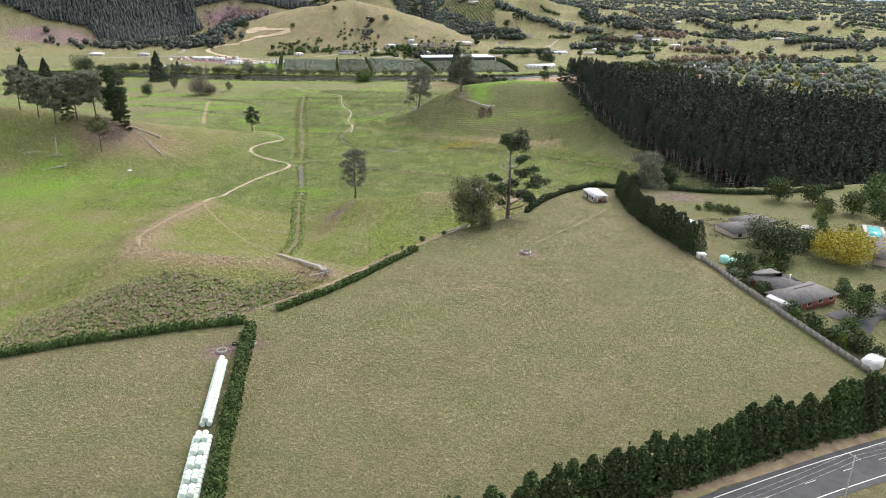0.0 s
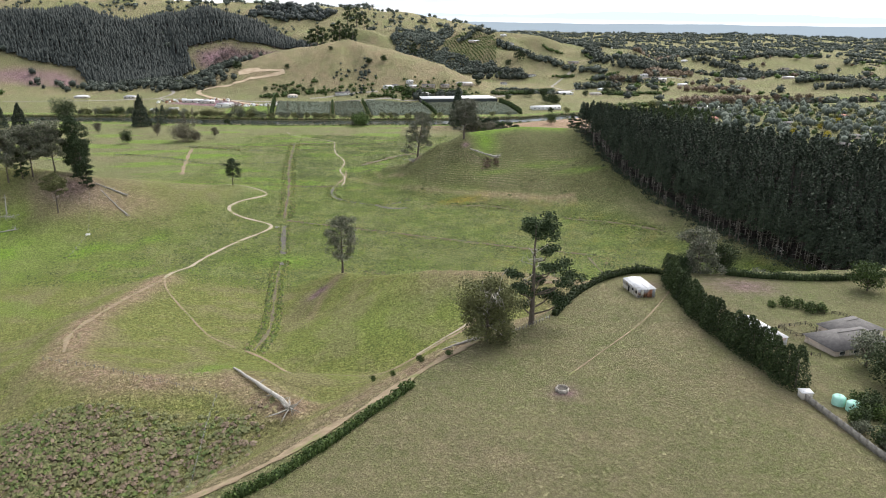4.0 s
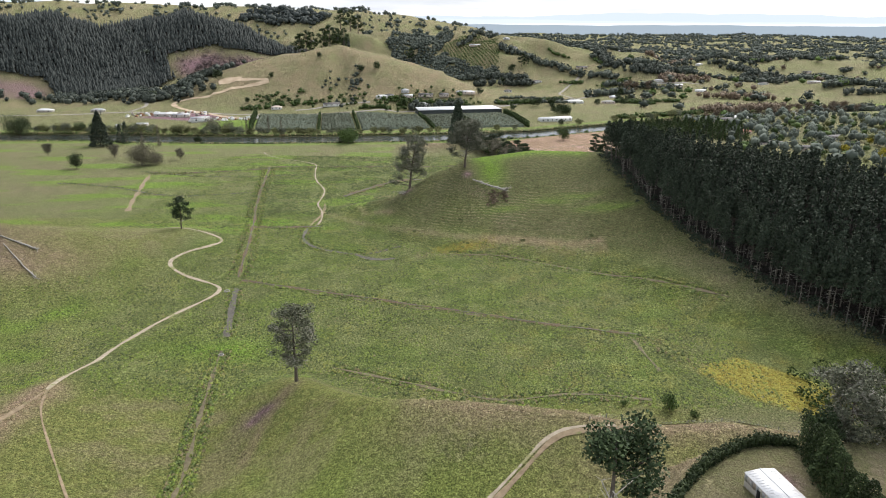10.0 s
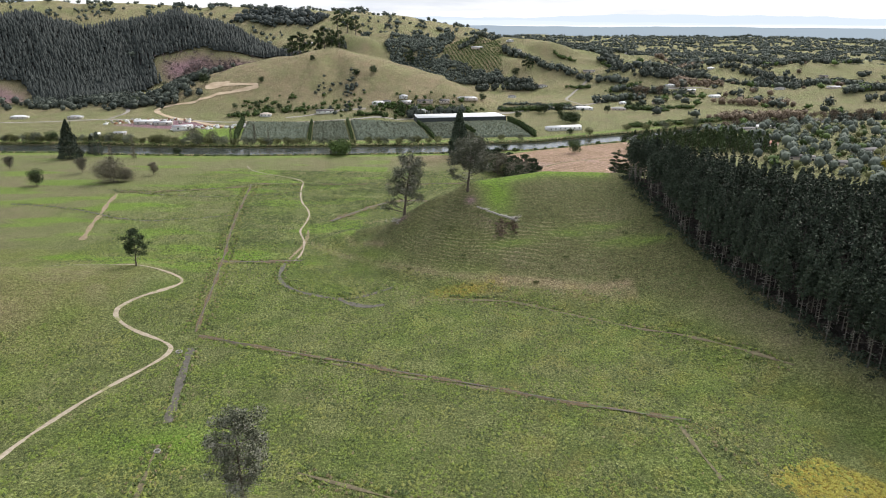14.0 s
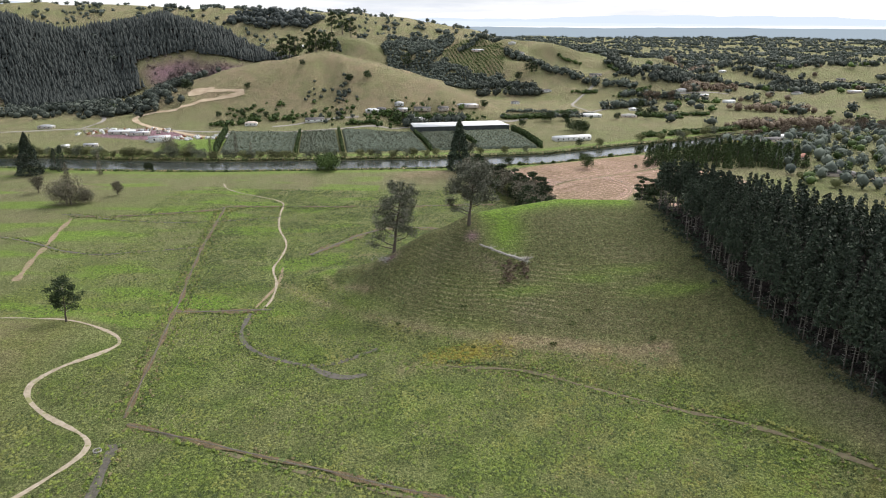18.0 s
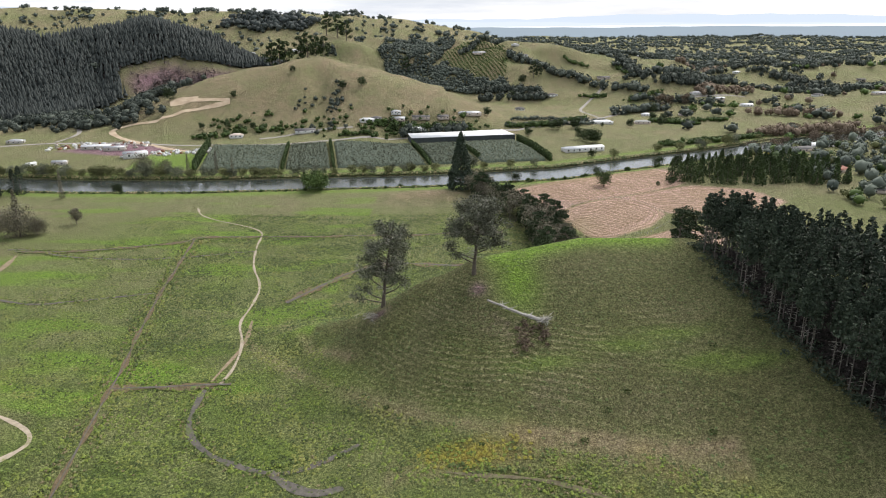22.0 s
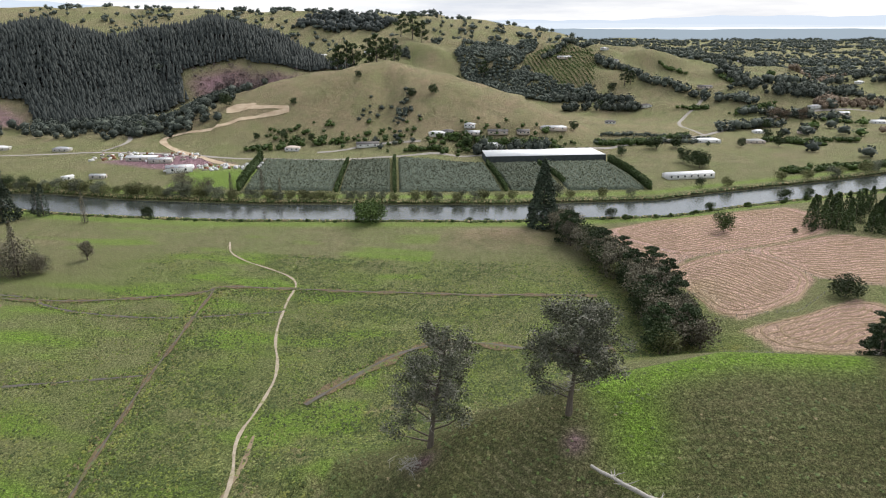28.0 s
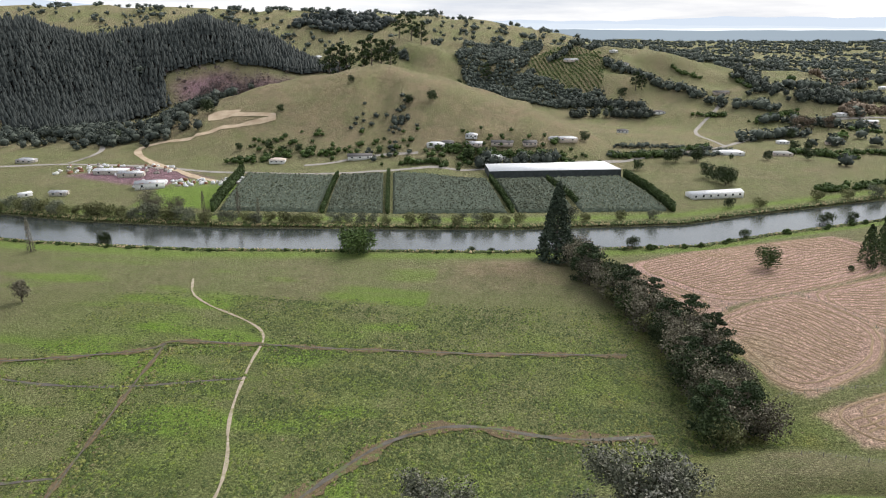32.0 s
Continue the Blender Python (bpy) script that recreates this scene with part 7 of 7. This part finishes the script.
# Upright bands that glow, with haze painted into each colour.
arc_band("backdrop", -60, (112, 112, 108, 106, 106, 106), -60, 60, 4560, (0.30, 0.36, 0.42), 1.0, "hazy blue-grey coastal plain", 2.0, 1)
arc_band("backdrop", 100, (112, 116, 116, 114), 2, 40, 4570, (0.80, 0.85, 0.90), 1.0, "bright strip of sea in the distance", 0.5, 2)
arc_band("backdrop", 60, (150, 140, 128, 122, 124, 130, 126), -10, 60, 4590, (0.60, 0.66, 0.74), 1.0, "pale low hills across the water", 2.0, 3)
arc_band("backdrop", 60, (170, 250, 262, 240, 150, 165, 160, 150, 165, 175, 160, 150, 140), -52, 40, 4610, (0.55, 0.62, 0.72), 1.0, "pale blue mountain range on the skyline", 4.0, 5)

# ---------------------------------------------------------------- shed paddock
shed = building("shed", 65.2, 311.4, 11.4, 6.4, 3.1, 0.35, -78, M_WHITEROOF, M_BOARD, "old shed with a white iron roof and rusty patched walls", False, 0.15, 0, category="shed", door=False)
for k in range(12):
    hp = Heap()
    hp.box(-5.3 + 0.95 * k, -3.24, 2.2, 0.9, 0.06, 1.7)
    part("wall_sheet", hp.mesh("wall_sheet", (M_TIN, M_BOARD, M_TIN, M_BOARD)[k % 4]), shed)
for k in range(6):
    hp = Heap()
    hp.box(5.74, -2.7 + 1.05 * k, 1.45, 0.06, 1.0, 2.9)
    part("wall_sheet", hp.mesh("wall_sheet", (M_TIN, M_BOARD, M_TIN, M_TIN, M_RUST, M_TIN)[k]), shed)
for k in range(15):
    hp = Heap()
    hp.box(-5.5 + 0.78 * k, 0, 3.30 + 0.0 * k, 0.07, 6.2, 0.06)
    part("roof_rib", hp.mesh("roof_rib", M_WHITEROOF), shed)
# dark panels on the closed wall paint the gloom of open doorways
for px, w, h in ((-1.0, 1.0, 2.0), (4.6, 0.9, 1.2), (1.8, 0.8, 0.7)):
    hp = Heap()
    hp.box(px, -3.29, 1.1 if h > 1.5 else 1.9, w, 0.08, h)
    part("opening", hp.mesh("opening", M_DARK), shed)
hp = Heap()
hp.box(5.80, 0.6, 1.0, 0.08, 0.9, 2.0)
part("door", hp.mesh("door", M_RUST), shed, "rusty iron door")

# hexagonal trough in the field, round troughs by the bales
def ring_thing(name, x, y, r, h, t, sides, mat, label, inner=None):
    root = thing(name, x, y, label, "trough", "troughs")
    a = np.arange(sides) * 2 * math.pi / sides
    for k in range(sides):
        hp = Heap()
        p, q = a[k], a[k] + 2 * math.pi / sides
        co = [(math.cos(v) * rr, math.sin(v) * rr, zz) for zz in (-0.25, h) for v, rr in ((p, r), (q, r), (q, r - t), (p, r - t))]
        hp.add(co, ((0, 3, 2, 1), (4, 5, 6, 7), (0, 1, 5, 4), (1, 2, 6, 5), (2, 3, 7, 6), (3, 0, 4, 7)))
        part("side", hp.mesh("side", mat), root)
    hp = Heap()
    hp.add([(math.cos(v) * (r - t), math.sin(v) * (r - t), h * 0.55) for v in a], (tuple(range(sides)),))
    part("water", hp.mesh("water", inner or M_DITCH), root)
    return root


ring_thing("feed_trough", 27.6, 236.5, 1.7, 1.0, 0.22, 6, M_GREYWOOD, "hexagonal grey timber trough in the paddock")
ring_thing("water_trough", -52.5, 165, 1.25, 0.6, 0.15, 16, M_CONCRETE, "round concrete water trough by the bales")
ring_thing("water_trough", -46.0, 169.2, 0.8, 0.5, 0.12, 14, M_CONCRETE, "small round trough beside the hedge")
ring_thing("old_tyre", -50.4, 168.6, 0.7, 0.4, 0.25, 14, M_DARK, "old black tyre on the grass", M_DIRT)
ring_thing("water_trough", -116, 540, 1.4, 0.6, 0.18, 16, M_CONCRETE, "round concrete trough beside the track")
ring_thing("water_trough", -96, 466, 1.1, 0.6, 0.15, 16, M_CONCRETE, "round trough among rank weeds")
ring_thing("water_trough", -230, 512, 1.4, 0.6, 0.18, 16, M_WALLW, "white round trough by the hill fence")

# wrapped bales in two stacks
hp = Heap()
seg = 14
prof = ((-0.60, 0.42), (-0.60, 0.54), (-0.50, 0.62), (0.50, 0.62), (0.60, 0.54), (0.60, 0.42))
co = [(px, math.cos(2 * math.pi * k / seg) * r, math.sin(2 * math.pi * k / seg) * r) for px, r in prof for k in range(seg)]
fs = [(i * seg + k, i * seg + (k + 1) % seg, (i + 1) * seg + (k + 1) % seg, (i + 1) * seg + k) for i in range(5) for k in range(seg)]
fs += [tuple(range(seg)), tuple(range(5 * seg, 6 * seg))]
hp.add(co, fs)
BALE = hp.mesh("wrapped_bale", M_WRAP, True)
rs = np.random.RandomState(210)
for (ax, ay), (bx, by), wide, tiers in (((-50.6, 159), (-46.4, 134), 2, 1), ((-45.6, 130), (-40.0, 98), 3, 1)):
    n = int(math.hypot(bx - ax, by - ay) / 1.26)
    a = math.atan2(by - ay, bx - ax)
    for i in range(n):
        for j in range(wide + (wide - 1) * tiers):
            low = j < wide
            off = ((j if low else j - wide + 0.5) - (wide - 1) / 2) * 1.27
            if not low and wide == 3 and i % 3 == 2:
                continue
            x, y = ax + (bx - ax) * i / n - math.sin(a) * off, ay + (by - ay) * i / n + math.cos(a) * off
            ob = tagged(new("wrapped_bale", BALE), "pale green plastic-wrapped round silage bale", "hay bale", "silage stack")
            ob.matrix_basis = pose(x, y, ground_z(x, y) + (0.60 if low else 1.66), rs.uniform(0, 360), 0, math.degrees(a) + rs.uniform(-6, 6))


# fallen trees
def fallen(x0, y0, x1, y1, r, label, seed, roots=True, lift=0.4, limbs=14):
    rs = np.random.RandomState(seed)
    root = thing("fallen_tree", x0, y0, label, "log", "fallen trees")
    z0 = root.location.z
    n = 9
    pts = []
    for i in range(n):
        s = i / (n - 1)
        x, y = x0 + (x1 - x0) * s + rs.normal() * 0.15, y0 + (y1 - y0) * s + rs.normal() * 0.15
        pts.append((x - x0, y - y0, ground_z(x, y) - z0 + lift * (0.6 + 0.8 * s)))
    hp = Heap()
    hp.tube(pts, [r * (0.45 + 0.55 * i / (n - 1)) * rs.uniform(0.85, 1.12) for i in range(n)], 8)
    part("log", hp.mesh("log", M_PALEWOOD, True), root)
    bp = Heap()
    end = np.array(pts[-1])
    for k in range(limbs):
        base = end if roots and k < limbs * 0.7 else np.array(pts[rs.randint(2, n)])
        tip = base + rs.normal(size=3) * (1.9, 1.9, 0.9) + (0, 0, 0.7)
        bp.tube([base, (base + tip) / 2 + rs.normal(size=3) * 0.3, tip], [r * 0.30, r * 0.2, 0.03], 4)
    part("root_end", bp.mesh("root_end", M_PALEWOOD), root, "bleached broken limbs")


fallen(-69.4, 288, -42, 247.4, 0.75, "long bleached fallen trunk with a splayed root end", 211, lift=0.9, limbs=34)
fallen(16.5, 677, 38.5, 666.5, 0.85, "bleached fallen trunk across the hillside scrub", 212, lift=1.9, limbs=70)
fallen(-246, 561, -224, 559, 0.6, "grey fallen trunk on the hill slope", 213)
fallen(-240, 556, -216, 540, 0.45, "thin grey fallen trunk on the hill slope", 214)
fallen(-2, 270, 9, 272, 0.5, "grey dead log under the ragged tree", 215)
fallen(-290, 505, -276, 512, 0.4, "bleached dead log on the grass", 216)
far_trees("hill_scrub", [(30 + np.random.RandomState(k).normal() * 5, 663 + np.random.RandomState(k + 50).normal() * 4) for k in range(26)], 217, "dark bracken round the fallen trunk", M_BROWN, 1.6, 1.6, 40, 0.6, core=False)
far_trees("hill_bushes", [(8, 640), (-22, 636), (64, 632), (100, 652), (55, 624), (88, 612), (2, 662), (46, 612), (12, 614)], 218, "small brown and olive bushes on the hillside", M_DOCK, 1.2, 1.8, 60, 0.5, core=False)

# ---------------------------------------------------------------- garden houses
building("garden_house", 104, 202.6, 18, 9, 2.7, 2.0, 27, M_TILE, M_BRICK, "red brick house with a grey tiled roof", True, 0.6, 4, "garden houses")
building("garden_house", 100.5, 211.5, 11, 14, 2.7, 2.1, 27, M_TILE, M_BRICK, "brick house wing with a grey tiled roof", True, 0.6, 3, "garden houses")
building("garden_house", 115, 270.5, 20, 11, 2.7, 2.2, 18, M_TILE, M_CREAM, "cream house with a grey-brown tiled roof", True, 0.6, 4, "garden houses")
building("garden_house", 121, 280, 15, 10, 2.7, 2.2, 24, M_TILE, M_CREAM, "cream house wing with a grey-brown roof", True, 0.6, 3, "garden houses")
building("garden_house", 157, 244, 24, 14, 2.8, 2.4, 58, M_TILE, M_CREAM, "large house with a dark grey roof", True, 0.6, 4, "garden houses")
building("garden_shed", 91.8, 275, 15, 5.5, 3.0, 1.0, -72, M_WHITEROOF, M_TIN, "long white-roofed garden shed behind the cypress row", False, 0.2, 3, category="shed")
building("lean_to", 95.5, 197.5, 7, 2.6, 2.3, 0.3, -60, M_WHITEROOF, M_FENCE, "white-roofed lean-to beside the house", False, 0.1, 0, category="shed", door=False)
building("garden_shed", 104.5, 166, 5, 3.4, 2.2, 0.5, 40, M_WHITEROOF, M_WALLW, "small white-roofed shed at the fence", False, 0.1, 0, category="shed", door=False)
ch = thing("chimney", 103, 209, "white flue on the tiled roof", "chimney", z=ground_z(103, 209) + 4.0)
hp = Heap()
hp.tube([(0, 0, -0.4), (0, 0, 1.5)], [0.16, 0.16], 8)
hp.box(0, 0, 1.6, 0.6, 0.6, 0.14)
part("flue", hp.mesh("flue", M_WALLW), ch)
for x, y in ((92.7, 233.0), (94.6, 230.2)):
    tk = thing("water_tank", x, y, "pale green round water tank beside the fence", "tank", "water tanks")
    hp = Heap()
    hp.tube([(0, 0, -0.2), (0, 0, 2.0), (0, 0, 2.3), (0, 0, 2.5)], [1.5, 1.5, 1.1, 0.3], 18)
    part("barrel", hp.mesh("barrel", M_TANK, True), tk)
    hp = Heap()
    hp.tube([(0, 0, 2.45), (0, 0, 2.6)], [0.32, 0.30], 10)
    part("lid", hp.mesh("lid", M_TANK), tk)
box = thing("pump_shed", 86.0, 235.6, "small white pump shed at the end of the row", "shed")
hp = Heap()
hp.box(0, 0, 0.8, 2.6, 2.2, 1.9)
part("wall", hp.mesh("wall", M_BOARD), box)
hp = Heap()
hp.box(0, 0, 1.82, 2.9, 2.5, 0.12)
part("roof", hp.mesh("roof", M_WHITEROOF), box)
pg = thing("pergola", 138.5, 273, "white timber garden pergola", "pergola", turn=25)
for px in (-2.2, 2.2):
    for py in (-1.6, 1.6):
        hp = Heap()
        hp.box(px, py, 1.2, 0.18, 0.18, 2.6)
        part("post", hp.mesh("post", M_WALLW), pg)
for k in range(7):
    hp = Heap()
    hp.box(-2.4 + 0.8 * k, 0, 2.6, 0.14, 4.0, 0.22)
    part("rafter", hp.mesh("rafter", M_WALLW), pg)
pool = thing("swimming_pool", 166, 274.5, "turquoise garden swimming pool with a pale surround", "pool", turn=66)
hp = Heap()
for px, py, sx, sy in ((0, 3.0, 15, 1.4), (0, -3.0, 15, 1.4), (7.2, 0, 1.4, 4.6), (-7.2, 0, 1.4, 4.6)):
    hp.box(px, py, 0.25, sx, sy, 0.7)
part("surround", hp.mesh("surround", M_CONCRETE), pool)
hp = Heap()
hp.box(0, 0, 0.1, 13.1, 4.7, 0.8)
part("water", hp.mesh("water", M_POOL), pool, "clear turquoise water")

# paling fence along the paddock, dark garden rails
pf = thing("paling_fence", 85.5, 234, "long weathered grey paling fence", "fence")
x0, y0, z0 = pf.location
hp = Heap()
hp.box(0, 0, 0.85, 2.3, 0.05, 1.8)
PANEL = hp.mesh("panel", M_FENCE)
hp = Heap()
hp.box(0, 0, 0.9, 0.12, 0.14, 2.1)
FPOST = hp.mesh("post", M_FENCE)
line = along([(85.5, 234), (89, 212), (95.5, 187), (102, 162), (104, 154)], 2.4)
for x, y, a in line:
    for me, dx in ((PANEL, 0), (FPOST, -1.2)):
        o = part(me.name.split(".")[0], me, pf)
        o.matrix_basis = pose(x - x0 + math.cos(a) * dx, y - y0 + math.sin(a) * dx, ground_z(x, y) - z0, 0, 0, math.degrees(a))


def rail_fence(pts, label):
    line = along(pts, 2.2)
    rf = thing("rail_fence", line[0][0], line[0][1], label, "fence", "garden rails")
    x0, y0, z0 = rf.location
    for x, y, a in line:
        hp = Heap()
        hp.box(x - x0, y - y0, ground_z(x, y) - z0 + 0.55, 0.12, 0.12, 1.4)
        part("post", hp.mesh("post", M_DARKFENCE), rf)
    for (xa, ya, _), (xb, yb, _) in zip(line[:-1], line[1:]):
        hp = Heap()
        for h in (0.4, 0.75, 1.1):
            hp.tube([(xa - x0, ya - y0, ground_z(xa, ya) - z0 + h), (xb - x0, yb - y0, ground_z(xb, yb) - z0 + h)], [0.06, 0.06], 4)
        part("rail", hp.mesh("rail", M_DARKFENCE), rf)


rail_fence([(98.5, 262.8), (104.6, 260.4)], "short dark timber rail fence on the lawn")
rail_fence([(100.8, 283), (111, 287), (113, 281), (103.8, 276), (100.8, 283)], "dark rail fence round the vegetable beds")
rail_fence([(139, 236), (146, 228), (152, 222)], "dark rail fence beside the golden tree")
rail_fence([(118, 298), (126, 297), (131, 290)], "dark rail fence beside the orchard trees")
strip("drive", [(128, 204), (120, 196), (113, 193), (110, 198)], 7, M_ROAD, "dark asphalt drive before the brick house", "drive", seed=41)
strip("drive", [(100, 176), (112, 186), (122, 196), (140, 200)], 4, M_ROAD, "dark asphalt garden drive", "drive", seed=42)

# garden planting
plant(round_tree("garden_tree", 221, 13.5, 10.5, "broad dark green garden tree", M_CYPRESS, "garden trees", 0.5, 4600, 0.05, 18), [(114, 243, 1, 0), (128, 252, 0.6, 120)])
plant(round_tree("garden_tree", 222, 12, 6.0, "blue-grey conifer by the cream house", M_GREY, "garden trees", 0.5, 1300, 0.04, 9), [(113, 257, 1, 0)])
plant(round_tree("golden_tree", 223, 12, 11.5, "broad golden-yellow garden tree", M_YELLOW, "", 0.5, 4600, 0.04, 18), [(136, 240, 1, 0)])
plant(round_tree("garden_tree", 224, 9, 5.5, "dense rounded green garden tree", M_LEAF, "garden trees", 0.5, 1400, 0.05, 10),
      [(150, 322, 1.3, 0), (163, 318, 1.1, 60), (172, 302, 1.2, 100), (187, 312, 1.4, 20), (200, 330, 1.4, 70), (160, 300, 0.9, 0), (128, 196, 0.9, 0), (116, 193, 1.0, 0), (108, 183, 0.6, 30), (178, 290, 1.2, 0), (190, 280, 1.2, 0), (212, 320, 1.4, 0), (225, 300, 1.4, 0),
       (175, 250, 1.0, 0), (168, 230, 1.0, 0), (150, 210, 0.9, 0), (165, 205, 1.1, 0), (182, 225, 1.1, 0), (200, 255, 1.2, 0), (215, 275, 1.2, 0)])
plant(cone_tree("clipped_conifer", 225, 6, 2.6, "dense bright green upright conifer", M_LIME, "garden conifers", 0.45, 700, 0.0, 0.55), [(155, 295, 1.1, 0), (106, 175, 0.9, 0), (101.5, 175, 0.8, 40), (98, 196, 0.6, 0)])
plant(round_tree("garden_shrub", 226, 3.6, 2.5, "rounded green garden shrub", M_LEAF, "garden shrubs", 0.4, 420, 0.02, 6, "shrub"),
      [(107, 302, 0.7, 0), (112, 303, 1.1, 0), (116, 302, 1.0, 40), (118, 298, 1.2, 80), (122, 299, 1.0, 120), (96, 228, 1.0, 0), (92, 224, 0.9, 0), (97, 232, 1.2, 0), (99, 226, 1.1, 0), (94, 216, 1.0, 50), (95, 209, 0.9, 0), (97, 190, 1.0, 0), (99, 184, 1.0, 0), (100, 180, 0.9, 0),
       (124, 217, 0.9, 0), (121, 209, 1.0, 0), (128, 211, 1.0, 0), (143, 265, 1.2, 0), (133, 258, 1.3, 0), (150, 283, 1.0, 0), (147, 276, 1.1, 0), (109, 228, 1.2, 0), (106, 233, 1.1, 0), (113, 236, 1.2, 0), (104, 224, 1.0, 0), (159, 278, 0.8, 0)])
plant(round_tree("garden_shrub", 227, 3.4, 2.6, "rounded grey-leaved garden shrub", M_GREY, "garden shrubs", 0.4, 420, 0.02, 6, "shrub"), [(91, 220, 1.0, 0), (93, 213, 0.9, 0), (101, 188, 0.9, 0), (121, 205, 1.1, 0)])
far_trees("ferns", [(170 + 60 * np.random.RandomState(k).uniform(-0.6, 1), 428 + 14 * np.random.RandomState(k + 9).normal()) for k in range(120)], 228, "tree ferns and scrub at the foot of the wood", M_LEAF, 5, 3, 40, 0.9, core=False)

# ---------------------------------------------------------------- road
d = (0.908, 0.419)
def road_line(off, s0=-140, s1=330):
    return [(51 + d[0] * s + d[1] * off, 117 + d[1] * s - d[0] * off) for s in (s0, (s0 + s1) / 2, s1)]


strip("road", road_line(3.6), 9.6, M_ROAD, "grey asphalt country road", "road", 0.10, 0.02, 51, step=4, cols=5)
strip("road_verge", road_line(-2.4), 3.0, M_DIRT, "dry earth verge of the road", "verge", 0.07, 0.25, 52, step=3)
strip("road_line", road_line(0.0), 0.16, M_LINE, "white edge line of the road", "road marking", 0.125, 0.0, 53, step=4)
strip("road_line", road_line(7.2), 0.16, M_LINE, "white edge line of the road", "road marking", 0.125, 0.0, 54, step=4)
for k in range(-8, 28):
    s = 10.0 * k + 6
    a = [(51 + d[0] * (s + e) + d[1] * 3.6, 117 + d[1] * (s + e) - d[0] * 3.6) for e in (0, 3.0)]
    strip("centre_dash", a, 0.14, M_LINE, "white centre dash of the road", "road marking", 0.125, 0.0, 55, step=1.4)
pole_top = []
for s in (-40, 19, 78):
    px, py = 51 + d[0] * s + d[1] * 9.2, 117 + d[1] * s - d[0] * 9.2
    pl = thing("power_pole", px, py, "grey concrete power pole with a cross arm", "pole", "power poles", math.degrees(math.atan2(d[1], d[0])))
    hp = Heap()
    hp.tube([(0, 0, -0.4), (0, 0, 5), (0, 0, 9.5)], [0.17, 0.14, 0.10], 8)
    part("shaft", hp.mesh("shaft", M_CONCRETE), pl)
    hp = Heap()
    hp.box(0, 0, 9.1, 0.12, 2.2, 0.14)
    part("cross_arm", hp.mesh("cross_arm", M_GREYWOOD), pl)
    for v in (-0.95, 0, 0.95):
        hp = Heap()
        hp.tube([(0, v, 9.15), (0, v, 9.4)], [0.06, 0.05], 6)
        part("insulator", hp.mesh("insulator", M_WALLW), pl)
    pole_top.append((px, py, ground_z(px, py)))
for v in (-0.95, 0, 0.95):
    hp = Heap()
    pts = []
    for (ax, ay, az), (bx, by, bz) in zip(pole_top[:-1], pole_top[1:]):
        for i in range(9):
            s = i / 8
            pts.append((ax + (bx - ax) * s + d[1] * -v, ay + (by - ay) * s + d[0] * v, az + (bz - az) * s + 9.42 - 1.1 * 4 * s * (1 - s)))
    hp.tube(pts, [0.02] * len(pts), 3)
    tagged(new("power_cable", hp.mesh("power_cable", M_TIN)), "thin grey power cable along the road", "cable", "power cables")

plant(round_tree("fence_shrub", 2261, 4.2, 3.0, "dense mixed shrub beside the paling fence", M_CYPRESS, "fence planting", 0.4, 620, 0.02, 7, "shrub"),
      [(93, 224, 1, 0), (93, 215, 1.1, 40), (95, 206, 1.0, 80), (97.5, 193, 1.0, 120), (99.5, 186, 1.1, 160), (102, 178, 1.2, 200), (105, 174, 1.3, 240), (107, 169, 1.1, 280), (98, 229, 1.1, 0), (101, 233, 1.0, 60), (119, 208, 0.9, 0), (127, 210, 0.9, 0)])
plant(round_tree("purple_shrub", 2262, 6, 4.5, "purple-brown garden shrub by the pergola", M_PURPLE, "", 0.45, 800, 0.03, 8, "shrub"), [(136, 263, 1, 0)])
